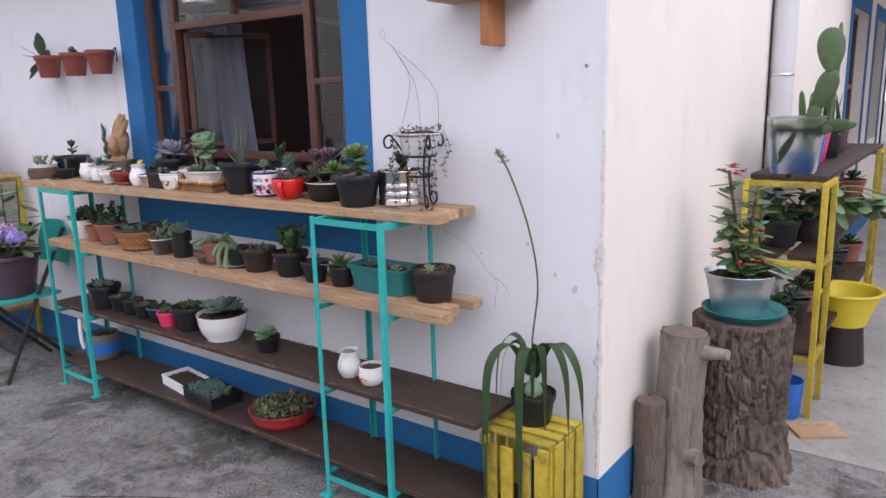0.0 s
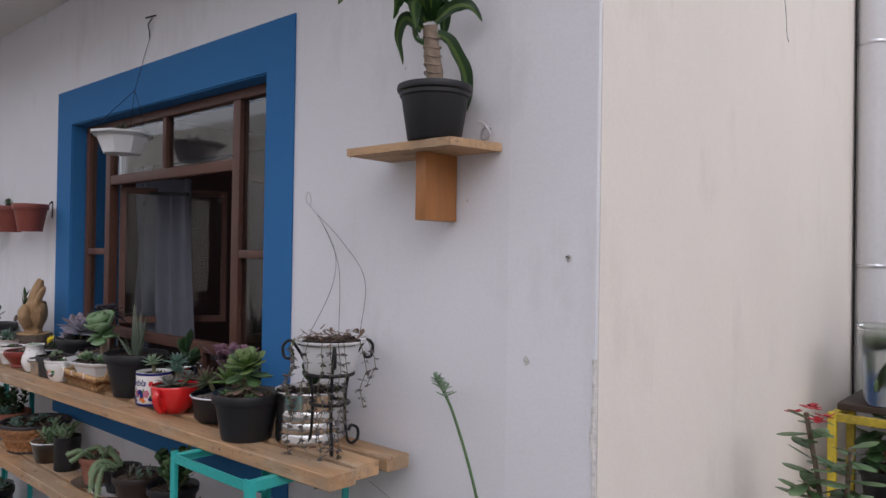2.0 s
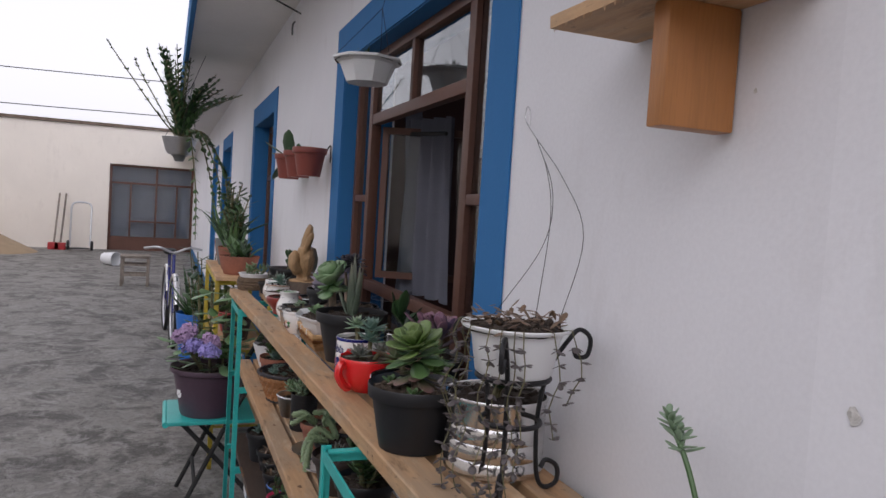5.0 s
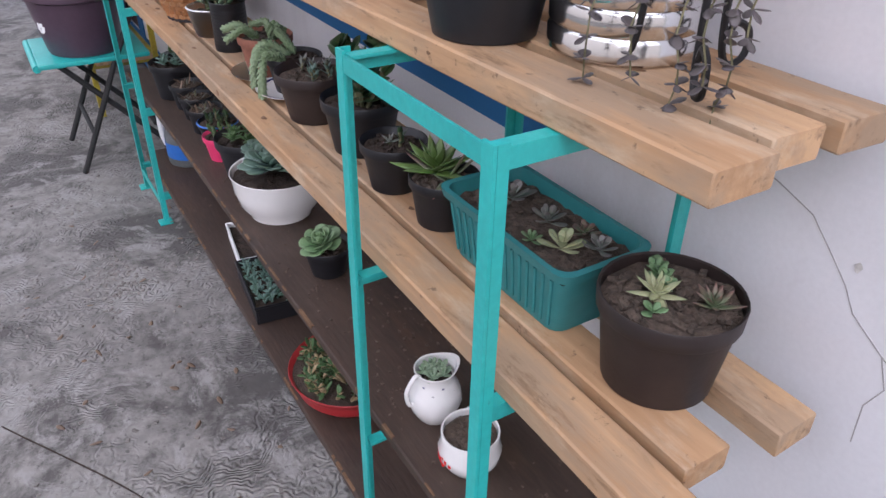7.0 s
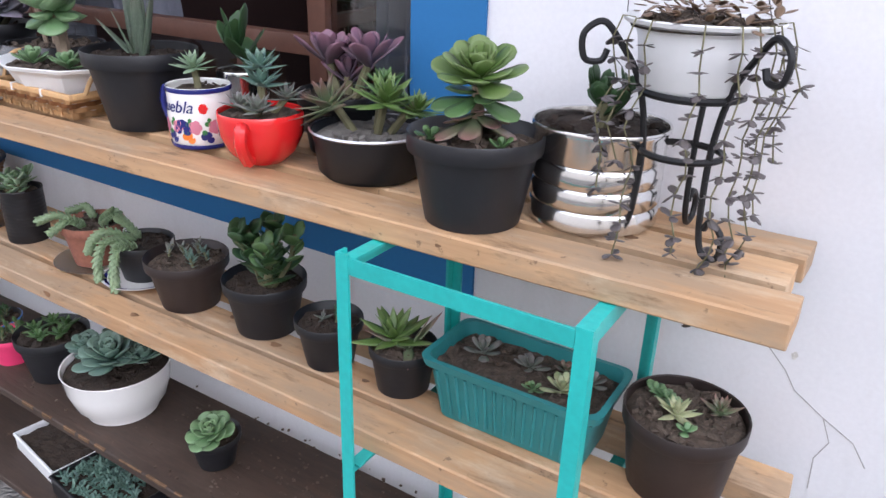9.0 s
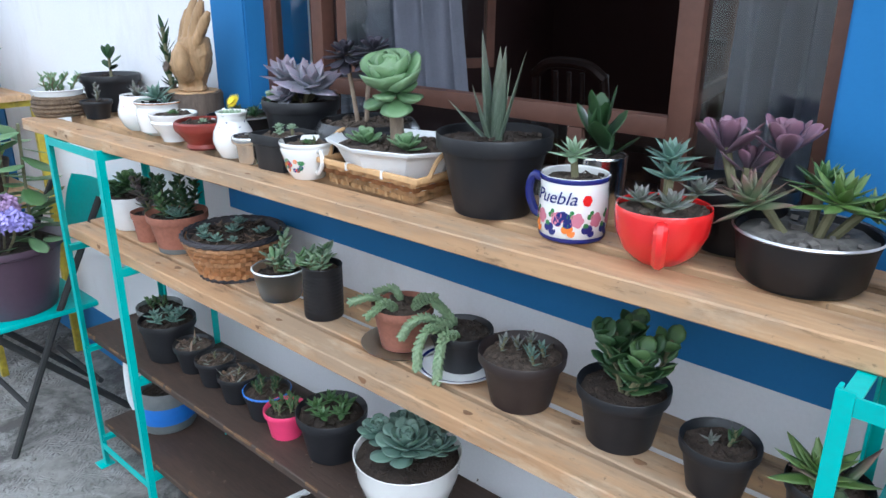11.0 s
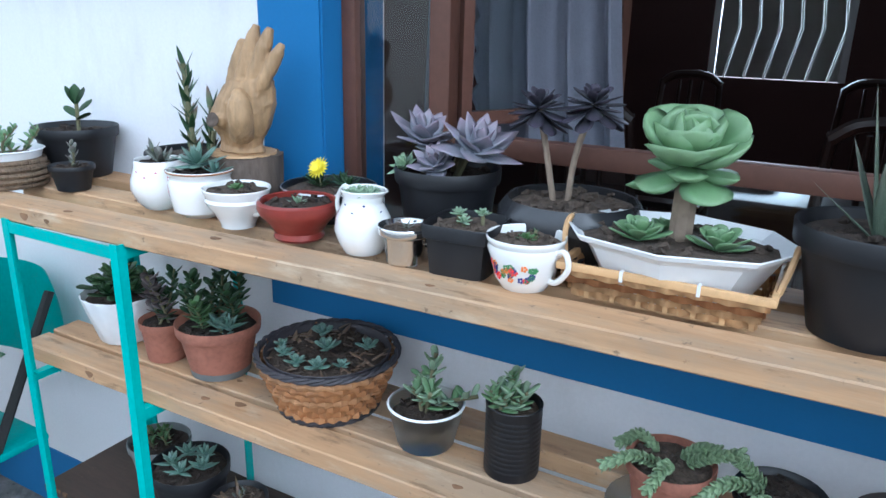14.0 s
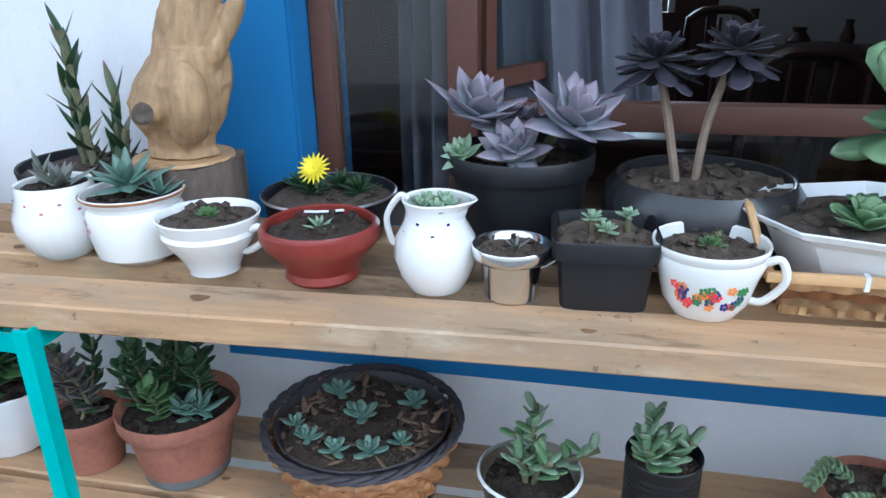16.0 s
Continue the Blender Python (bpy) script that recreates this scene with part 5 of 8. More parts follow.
def enamel_pan():
    t = potted("kalanchoe_pan", "black enamel pan with fleshy green and bronze rosettes", (-1.876, 1.865, Z1), [(.066, 0), (.074, .008), (.080, .05), (.084, .064)], BLACKP, "black enamel pan with a pale chipped rim", .10, PEBBLE)
    part("rim", lathe([(.0835, .0625), (.0865, .065), (.0845, .0675)], 40), ALU, t)
    for x, y, z, r, m, tl in ((.03, -.005, .12, .070, L_LIME, (.1, 0)), (-.06, -.015, .105, .070, L_BURN, (-.45, .2)), (.0, .03, .13, .055, L_GREEN, (.2, 1.5)), (.06, .02, .11, .05, L_LIME, (.4, .3))):
        stalk(t, [(x * .4, y * .4, .055), (x, y, z - .005)], .006)
        rosette(t, (x, y, z - .02), 24, r, "point", m, r * .30, -5, 80, tl)


def big_black():
    t = potted("aeonium_pot", "large black nursery pot with a green and bronze aeonium", (-1.672, 1.800, Z1), nursery(.058, .081, .106), BLACKP, "black plastic nursery pot", .13, GRIT, chips=40)
    stalk(t, [(0, 0, .09), (.004, -.004, .16)], .008, WOODSTEM)
    rosette(t, (.004, -.004, .165), 24, .062, "spoon", L_LIME, .036, 4, 84, (.35, -1.1))
    rosette(t, (.003, -.003, .145), 12, .064, "spoon", L_GREEN, .036, -18, 12, (.2, -1.1))
    rosette(t, (.002, -.002, .122), 13, .058, "spoon", L_BURN, .032, -35, 5)
    for x, y in ((.045, -.02), (-.045, -.03)):
        rosette(t, (x, y, .094), 10, .025, "spoon", L_GREEN, .012, 10, 70)


def steel_can():
    prof = [(.076, 0), (.079, .003), (.079, .022), (.0765, .026), (.079, .030), (.079, .048), (.0765, .052), (.079, .056), (.079, .074), (.0765, .078), (.079, .082), (.079, .11), (.082, .114), (.082, .118)]
    t = potted("steel_can_planter", "ribbed shiny steel can with a small dark jade plant", (-1.556, 1.895, Z1), prof, STEEL, "ribbed polished steel can", .08, seg=48)
    stalk(t, [(.0, 0, .10), (.004, 0, .14)], .006)
    for k in range(5):
        leaf_az = k * 1.26
        sprig(t, (.004, 0, .115), 5, .045, "round", L_DEEP, .034, .024, .5)


def trailing_stand():
    c = Vector((-1.452, 1.868, Z1))
    t = thing("plant_stand", c, "black wrought-iron plant stand with scrolled feet and arms", "plant stand")
    for k in range(3):
        a = radians(205 + k * 120)
        d = Vector((math.cos(a), math.sin(a), 0))
        up = [d * .052 + Vector((0, 0, .003)), d * .072 + Vector((0, 0, .012)), d * .080 + Vector((0, 0, .03)), d * .070 + Vector((0, 0, .044)), d * .056 + Vector((0, 0, .038)), d * .052 + Vector((0, 0, .03))]
        low = spline([d * .052 + Vector((0, 0, .034)), d * .060 + Vector((0, 0, .045)), d * .078 + Vector((0, 0, .035)), d * .078 + Vector((0, 0, .012)), d * .060 + Vector((0, 0, .005)), d * .048 + Vector((0, 0, .02)), d * .043 + Vector((0, 0, .06)), d * .043 + Vector((0, 0, .12)), d * .056 + Vector((0, 0, .18)), d * .083 + Vector((0, 0, .222)), d * .100 + Vector((0, 0, .238)), d * .118 + Vector((0, 0, .225)), d * .115 + Vector((0, 0, .200)), d * .098 + Vector((0, 0, .198)), d * .092 + Vector((0, 0, .210))], 5)
        part("leg", tube(low, .0036, 7), IRON, t)
    for z, r in ((.105, .043), (.17, .052)):
        part("ring", tube([(r * math.cos(i * .2618), r * math.sin(i * .2618), z) for i in range(25)], .004, 7), IRON, t)
    prof = [(.052, 0), (.056, .004), (.063, .05), (.067, .062), (.078, .066), (.080, .070)]
    p = potted("trailing_heart_bowl", "white bowl with dried trailing heart-leaf vines", c + Vector((0, 0, .174)), prof, WHITEP, "white plastic bowl", .06, GRIT, group="", chips=60)
    rr = random.Random(3)
    dry = [leaf_pose((rr.uniform(-.075, .075), rr.uniform(-.075, .075), .068 + rr.uniform(0, .02)), rr.uniform(0, 6.28), rr.uniform(-.3, .8), rr.uniform(.012, .024), rr.uniform(.006, .012)) for _ in range(120)]
    dry = [m for m in dry if m.translation.xy.length < .075]
    foliage(p, "dry_leaves", "round", L_DRY, dry, "curled dry brown leaves")
    for az, drop in ((radians(-28), .25), (radians(-40), .21), (radians(-20), .17), (radians(-52), .29), (radians(215), .16), (radians(235), .13), (radians(250), .22), (radians(-75), .20), (radians(40), .09), (radians(10), .12)):
        d = Vector((math.cos(az), math.sin(az), 0))
        pts = [d * .07 + Vector((0, 0, .07)), d * .083 + Vector((0, 0, .072)), d * .091 + Vector((0, 0, .05))]
        n = int(drop / .02)
        for i in range(n):
            pts.append(d * (.092 + .006 * math.sin(i * 1.1 + az)) + Vector((.004 * math.sin(i * 1.7), .004 * math.cos(i * 1.3), .05 - (i + 1) * .02)))
        part("vine", tube(pts, .0009, 5), STEM, p)
        foliage(p, "vine_leaves", "round", L_TRAIL, [leaf_pose(q, rr.uniform(0, 6.28), rr.uniform(-.9, .4), rr.uniform(.007, .016), rr.uniform(.006, .013), .006) for q in pts[2:] for _ in range(4)], "small grey-purple heart leaves")
    wires = [((-.02, .04, .07), (-.075, .085, .22), (-.15, .115, .30), (-.20, .117, .36)), ((.06, .03, .07), (-.0, .10, .20), (-.10, .116, .29), (-.20, .117, .36)), ((-.08, .0, .07), (-.12, .10, .18), (-.13, .116, .27), (-.20, .117, .36))]
    w = thing("hanging_wire", c + Vector((0, 0, .174)), "thin bent wires hanging on the white wall", "wire")
    for ws in wires:
        part("strand", tube(spline(ws, 6), .0006, 5), IRON, w)
    part("hook", tube(spline([(-.20, .117, .36), (-.235, .118, .385), (-.25, .118, .40), (-.245, .118, .42), (-.232, .118, .41), (-.23, .118, .385)], 5), .0009, 5), ALU, w)


def left_end():
    t = potted("twine_pot", "white pot in a rough twine sleeve with a green succulent", (-3.845, 1.770, Z1), [(.055, 0), (.068, .02), (.070, .045), (.060, .058)], TWINE, "rough brown twine sleeve", .05, chips=6)
    part("liner", lathe([(.060, .052), (.066, .070), (.070, .072), (.066, .074), (.058, .058)], 30), WHITEP, t)
    for k in range(5):
        part("twine_coil", tube([((.062 + .009 * math.sin((k + .7) / 5 * 3)) * math.cos(i * .2094), (.062 + .009 * math.sin((k + .7) / 5 * 3)) * math.sin(i * .2094), .006 + k * .011) for i in range(31)], .0055, 6), TWINE, t)
    for k in range(9):
        sprig(t, (.03 * math.cos(k * .7), .03 * math.sin(k * .7), .06), 8, .05, "bean", L_FRESH, .022, .009, .7, 20)
    t = potted("nursery_pot", "charcoal nursery pot with one upright jade cutting", (-3.83, 1.915, Z1), nursery(.062, .084, .102), BLACKP, "charcoal plastic pot", .1)
    stalk(t, [(.01, 0, .09), (.012, 0, .15)], .004)
    for az, el, z in ((0, 25, .115), (3.1, 30, .12), (1.5, 35, .13), (.4, 60, .145), (3.6, 65, .145), (2, 85, .145)):
        leaf(t, "round", L_DEEP, (.011, 0, z), az, radians(el), .045, .026)
    t = potted("nursery_pot", "little black pot with a dusty dark seedling", (-3.711, 1.815, Z1), nursery(.030, .042, .047), BLACKP, "black plastic pot", .1)
    sprig(t, (0, 0, .04), 9, .05, "round", L_GREY, .022, .013, .1)
    t = potted("haworthia_pot", "wide black pot of spiky upright dark green succulent", (-3.49, 1.925, Z1), plain(.075, .092, .082), BLACKP, "black plastic bowl", .1, GRIT)
    for x, y, h, tx in ((.0, .0, .175, -.012), (.028, .012, .10, .012), (-.022, .012, .115, -.004), (.045, .0, .055, .01)):
        stalk(t, [(x, y, .07), (x + tx * .5, y, .07 + h * .5), (x + tx, y, .07 + h)], .005)
        n = int(h / .0095)
        for i in range(n):
            f = i / n
            leaf(t, "blade", L_DEEP if i % 3 else L_BURN, (x + tx * f, y, .076 + f * h), i * GOLD, radians(42 + 22 * f + U(-14, 14)), .044 * U(.8, 1.15), .013, .010)


def wooden_hand():
    base = thing("log_slice", (-3.345, 1.905, Z1), "bark-covered log slice under the carved hand", "log")
    part("log_base", roughen(lathe([(0, 0), (.067, 0), (.069, .03), (.067, .096), (0, .096)], 44), .007, 55), BARK, base)
    part("cut_top", lathe([(0, .0965), (.061, .0965), (.060, .100), (0, .100)], 28), CARVED, base)
    bm = lathe([(0, .089), (.050, .089), (.043, .102), (.047, .116), (.060, .134), (.066, .158), (.063, .182), (.054, .205), (.046, .222), (0, .232)], 28, squash=lambda a, i: 1 - .30 * abs(math.sin(a)))
    for v in bm.verts:
        v.co.x += max(0, v.co.z - .15) * .42
    for x, lean, ln, r in ((-.026, .020, .088, .0125), (-.005, .030, .112, .0135), (.017, .038, .108, .0135), (.037, .043, .082, .0120)):
        pts = spline([(x + .006, -.004, .165), (x + .022, -.012, .205), (x + .022 + lean * .5, -.006, .205 + ln * .5), (x + .020 + lean, .004, .205 + ln)], 5)
        tube(pts, [r * 1.05] * 11 + [r, r, r * .92, r * .75, r * .42], 12, bm)
    tube(spline([(.030, -.030, .125), (.048, -.050, .150), (.052, -.054, .180), (.046, -.046, .212)], 5), [.021] * 10 + [.020, .019, .017, .014, .011, .005], 12, bm)
    own = bmesh.new()
    bmesh.ops.create_icosphere(own, subdivisions=2, radius=.016)
    bmesh.ops.translate(own, verts=own.verts, vec=(-.004, -.040, .150))
    join(bm, own)
    ob = link("carved_hand", bm, CARVED)
    ob.location, ob.scale = (-3.345, 1.905, Z1 + .016), (1, 1, .95)
    tagged(ob, "carved wooden hand sculpture with chiselled grooves and a dark knot", "sculpture")
    rem = ob.modifiers.new("melt", "REMESH")
    rem.mode, rem.voxel_size, rem.use_smooth_shade = "VOXEL", .0024, True
    tex = bpy.data.textures.new("chisel", "CLOUDS")
    tex.noise_scale, tex.noise_depth = .016, 3
    dis = ob.modifiers.new("chisel", "DISPLACE")
    dis.texture, dis.strength, dis.mid_level = tex, .0055, .5
    part("knot", roughen(lathe([(0, 0), (.012, .002), (.014, .006), (.009, .009), (0, .007)], 14), .0015, 90), BARK, ob).matrix_basis = pose(-.004, -.058, .152, 80, 0, 0)


def back_row():
    t = potted("jade_tin", "tin can with dark upright jade leaves", (-2.21, 1.945, Z1), plain(.042, .043, .095), STEEL, "ribbed tin can", .1)
    for k in range(9):
        leaf(t, "round", L_DEEP, (.012 * math.cos(k * .7), .012 * math.sin(k * .7), .09 + .006 * k), k * GOLD, radians(38 + 5 * k), .068, .036)
    t = potted("purple_echeveria", "black pot with tall purple-grey paddle leaves", (-1.985, 1.94, Z1), nursery(.055, .072, .09), BLACKP, "black plastic pot", .1)
    for x, y, z, n, r in ((-.03, 0, .135, 12, .075), (.045, .005, .14, 13, .075), (0, .01, .11, 8, .06)):
        stalk(t, [(x * .4, y, .08), (x, y, z)], .007)
        rosette(t, (x, y, z - .01), n, r, "spoon", L_PURPLE, r * .42, 28, 84)


for make in (sugar_bowl, white_pot, white_cup, red_bowl, steel_cup, black_square, floral_cup, flower_bowl, ghost_plant, dark_aeonium, octagon_planter, aloe_pot, talavera_mug, red_mug, enamel_pan, big_black, steel_can, trailing_stand, left_end, wooden_hand, back_row):
    make()
cream_jug("milk_jug_planter", (-3.005, 1.795, Z1), "white ribbed milk jug with small painted flowers and pale succulents", -8)


# ---- second level ----
def woven_basket(at):
    t = thing("woven_basket", at, "round brown wicker basket of soil with scattered small rosettes", "basket", "potted plants on the shelves")
    rb, rt, h, n = .082, .116, .10, 26
    part("lining", lathe(shell([(rb - .006, 0), (rt - .008, h)], depth=.06), 30), DARKWICKER, t)
    for k in range(7):
        f = (k + .5) / 7
        r = rb + (rt - rb) * f
        pts = [((r + (.0045 if (i + k) % 2 else -.002)) * math.cos(i * 2 * math.pi / (2 * n)), (r + (.0035 if (i + k) % 2 else -.002)) * math.sin(i * 2 * math.pi / (2 * n)), .006 + f * (h - .014)) for i in range(2 * n + 1)]
        strip = tube(pts, .0042, 6)
        for v in strip.verts:
            mid = .006 + f * (h - .014)
            v.co.z = mid + (v.co.z - mid) * 1.55
        part("weaver", strip, WICKER if k % 3 else TANWICKER, t)
    for i in range(n // 2):
        a = i * 4 * math.pi / n
        part("stake", tube([(rb * math.cos(a), rb * math.sin(a), 0), ((rt + .001) * math.cos(a), (rt + .001) * math.sin(a), h)], .0028, 5), WICKER, t)
    for z, r, d in ((.003, rb + .002, .006), (h - .002, rt + .003, .007)):
        for ph in (0, 2.1, 4.2):
            part("braided_rim", tube([((r + d * .5 * math.cos(i * .9 + ph)) * math.cos(i * .0873), (r + d * .5 * math.cos(i * .9 + ph)) * math.sin(i * .0873), z + d * .5 * math.sin(i * .9 + ph)) for i in range(73)], .0033, 5), DARKWICKER, t)
    soil(t, .100, h - .008, SOIL, 60)
    for x, y, r in ((-.045, .045, .022), (.055, .04, .020), (0, 0, .024), (-.05, -.055, .018), (-.01, -.07, .018), (.03, -.065, .020), (.06, -.04, .015), (-.075, -.03, .014)):
        rosette(t, (x, y, h - .002), 12, r * 1.25, "bean", L_BLUE, r * .6, 15, 80)
    chips = foliage(t, "bark_litter", "point", L_DRY, [leaf_pose((q * math.cos(a), q * math.sin(a), h - .006), U(0, 6.28), U(-.2, .5), U(.014, .032), U(.005, .010)) for a, q in [(U(0, 6.28), .098 * math.sqrt(U(.15, 1))) for _ in range(90)]], "curled bark chips and dead leaves")
    tagged(chips, kind="stuff")


def level_two():
    t = potted("ribbed_white_pot", "white pot moulded with slanting ribs and a dark rosette plant", (-3.632, 1.835, Z2), plain(.050, .078, .098), WHITEP, "white plastic ribbed pot", .1, seg=60, squash=lambda a, i: 1 + .018 * math.cos(14 * a + i * 1.2))
    rosette(t, (0, 0, .118), 34, .066, "spoon", L_GREEN, .030, 0, 80)
    for k in range(5):
        rosette(t, (.042 * math.cos(k * 1.26), .042 * math.sin(k * 1.26), .104), 18, .046, "spoon", L_DEEP, .022, 5, 80)
    t = potted("terracotta_pot", "small terracotta pot with a woody dark succulent", (-3.488, 1.815, Z2), nursery(.036, .047, .078), TERRA, "terracotta pot", .1)
    for k in range(4):
        sprig(t, (.012 * math.cos(k * 1.6), .012 * math.sin(k * 1.6), .07), 18, .105, "round", L_DEEP if k % 2 else L_TRAIL, .030, .019, .35, 15)
    t = potted("terracotta_pot", "larger terracotta pot, whitened at its foot, with dark green sprigs", (-3.358, 1.828, Z2), nursery(.053, .077, .10), TERRA, "terracotta pot with a lime-stained foot", .12)
    part("lime_stain", lathe([(.0535, .001), (.0560, .012), (.0562, .014), (.0545, .001)], 30), GREYP, t)
    for x, y, n, h, m in ((-.02, .0, 24, .10, L_DEEP), (-.03, .03, 20, .12, L_DEEP), (.0, .03, 18, .09, L_DEEP), (.03, -.02, 10, .03, L_BLUE), (-.04, -.01, 14, .07, L_DEEP), (-.01, -.03, 16, .06, L_GREEN), (.02, .02, 18, .08, L_DEEP), (-.045, .02, 16, .09, L_DEEP)):
        sprig(t, (x, y, .085), n + 4, h, "round", m, .030, .017, .3, 12)
    rosette(t, (.045, -.02, .10), 16, .040, "point", L_BLUE, .013, 10, 75)
    woven_basket((-3.112, 1.838, Z2))
    t = potted("clear_cup_planter", "cloudy clear plastic tub with leggy jelly-bean succulent", (-2.904, 1.815, Z2), plain(.045, .059, .068), FROST, "cloudy clear plastic tub", .2)
    part("rim", lathe([(.0585, .066), (.0615, .0685), (.0585, .071)], 30), WHITEP, t)
    for az, n, h, ln in ((.3, 12, .03, 1.8), (1.4, 16, .085, .5), (2.6, 10, .05, .5), (-.9, 10, .045, .9), (4.2, 8, .04, .6)):
        d = Vector((math.cos(az), math.sin(az), 0))
        pts = spline([d * .008 + Vector((0, 0, .055)), d * .02 * ln + Vector((0, 0, .06 + h * .5)), d * .045 * ln + Vector((0, 0, .06 + h))], 5)
        part("stem", tube(pts, .0035, 6), STEM, t)
        for i in range(n):
            p = pts[int((.25 + .75 * i / n) * (len(pts) - 1))]
            leaf(t, "bean", L_PALE if i % 3 else L_FRESH, p, i * GOLD, radians(U(5, 60)), U(.022, .030), .012, .011)
    t = potted("black_can_planter", "tall black ribbed can with jelly-bean succulent", (-2.758, 1.818, Z2), [(.040, 0), (.041, .003), (.041, .109), (.042, .111)], BLACKP, "black ribbed can", .08, GRIT, seg=40)
    for k in range(11):
        part("rib", lathe([(.0410, .012 + k * .008), (.0414, .0145 + k * .008), (.0410, .017 + k * .008)], 36), BLACKP, t)
    for k in range(7):
        sprig(t, (.012 * math.cos(k * .9) - .008, .012 * math.sin(k * .9) - .006, .10), 9, .04, "bean", L_FRESH if k % 2 else L_PALE, .030, .013, .6, 15, .0035)
    s = thing("glass_saucer", (-2.535, 1.828, Z2), "clear glass saucer under a terracotta pot", "saucer")
    part("dish", lathe([(0, 0), (.05, 0), (.078, .008), (.08, .011), (.05, .004), (0, .004)], 36), FROST, s)
    t = potted("burros_tail_pot", "terracotta pot with plump trailing pale green burro's tail", (-2.535, 1.828, Z2 + .005), nursery(.042, .059, .082), TERRA, "reddish terracotta pot", .1, GRIT)
    tails(t, [((.02, .01, .075), (.045, .0, .098), (.080, -.005, .118)), ((-.01, -.01, .075), (-.04, -.04, .095), (-.07, -.06, .085)), ((.0, -.015, .075), (.0, -.045, .095), (-.01, -.075, .08)), ((.01, .02, .075), (.03, .02, .095), (.05, .02, .10)), ((-.02, .02, .075), (-.045, .02, .092), (-.065, .0, .088))], .010)
    p = thing("china_plate", (-2.398, 1.832, Z2), "white china plate with a blue border under a plant pot", "plate")
    part("plate", lathe([(0, 0), (.048, 0), (.052, .003), (.076, .011), (.077, .013), (.052, .006), (0, .005)], 40), GLAZE, p)
    part("painted_border", lathe([(.066, .0096), (.0715, .0118), (.0716, .0122), (.066, .0100)], 40), NAVY, p)
    t = potted("burros_tail_pot", "small dark pot overhung by pale burro's tail strands", (-2.40, 1.84, Z2 + .006), nursery(.042, .057, .070), BLACKP, "dark plastic pot", .1)
    tails(t, [((-.01, -.02, .065), (-.025, -.055, .078), (-.035, -.072, .05), (-.036, -.076, .015)), ((-.02, .0, .065), (-.055, -.03, .082), (-.08, -.045, .068), (-.095, -.05, .045)), ((.01, -.02, .065), (.015, -.06, .078), (.014, -.074, .045), (.012, -.077, .008)), ((-.02, .01, .065), (-.04, .0, .09), (-.05, -.005, .1))], .011)
    t = potted("nursery_pot", "brown plastic pot with grey-blue sprigs", (-2.254, 1.822, Z2), nursery(.050, .072, .090), BROWNP, "brown plastic nursery pot", .12, GRIT, chips=30)
    for x, y in ((.02, 0), (-.02, .01), (.03, .02), (-.035, -.01), (0, .03), (.035, -.015)):
        sprig(t, (x, y, .075), 8, .028, "point", L_BLUE if x > 0 else L_GREY, .02, .008, .3, 25)
    t = potted("jade_plant", "black pot with a dense dark green wavy-leaf jade", (-2.079, 1.836, Z2), nursery(.050, .069, .092), BLACKP, "black plastic nursery pot", .12)
    for k in range(8):
        sprig(t, (.012 * math.cos(k * .8) + .01, .012 * math.sin(k * .8), .08), 12, .095, "round", L_DEEP if k % 3 else L_GREEN, .042, .032, .42, 22, .004)
    t = potted("nursery_pot", "small black pot with a sparse seedling", (-1.923, 1.815, Z2), nursery(.037, .053, .076), BLACKP, "black plastic nursery pot", .12)
    sprig(t, (.01, .005, .068), 6, .028, "point", L_DEEP, .022, .008)
    rosette(t, (-.012, 0, .068), 8, .02, "point", L_GREY, .007)
    t = potted("spreading_succulent", "black pot with long pointed green and brown leaves", (-1.790, 1.825, Z2), nursery(.039, .051, .071), BLACKP, "black plastic nursery pot", .12, GRIT)
    rosette(t, (-.012, -.006, .072), 20, .074, "point", L_LIME, .024, 8, 70)
    for az, el, ln in ((.4, 60, .07), (-1.0, -10, .05), (.9, 45, .075), (-2.5, 25, .075)):
        leaf(t, "point", L_BURN, (.01, 0, .066), az, radians(el), ln, .017)
    tray_planter((-1.604, 1.846, Z2))
    t = potted("nursery_pot", "large dark brown pot with three variegated rosettes", (-1.392, 1.848, Z2), nursery(.058, .0735, .106), BROWNP, "dark brown plastic pot", .08, GRIT, chips=60)
    rosette(t, (-.008, -.012, .100), 16, .038, "point", L_VARIE, .012, 5, 75)
    rosette(t, (.035, .022, .100), 16, .032, "point", L_BURN, .011, 15, 75)
    for k in range(4):
        rosette(t, (-.045 + .01 * k, .025 - .006 * k, .100), 6, .018, "round", L_FRESH, .014, 15, 60)
    rosette(t, (.01, -.035, .100), 6, .016, "round", L_FRESH, .012, 10, 60)


def tails(parent, lines, w):
    """Plump strands, each thickly set with beads of leaf."""
    for pts in lines:
        line = spline(pts, 7)
        bead = leaf_mesh("bean", L_BEAD)
        part("stem", tube(line, .002, 5), STEM, parent)
        for i, p in enumerate(line):
            d = (line[min(i + 1, len(line) - 1)] - line[max(i - 1, 0)]).normalized()
            q = d.to_track_quat("X", "Z").to_matrix().to_4x4()
            for k in range(5):
                ob = new("bead_leaf", bead)
                ob.parent = parent
                ob.matrix_basis = Matrix.Translation(p) @ q @ Matrix.Rotation(k * 1.257 + i * .63, 4, "X") @ Matrix.Rotation(-.72 + .12 * (i % 2), 4, "Y") @ Matrix.Diagonal((w * 1.45, w * .85, w * .85, 1))


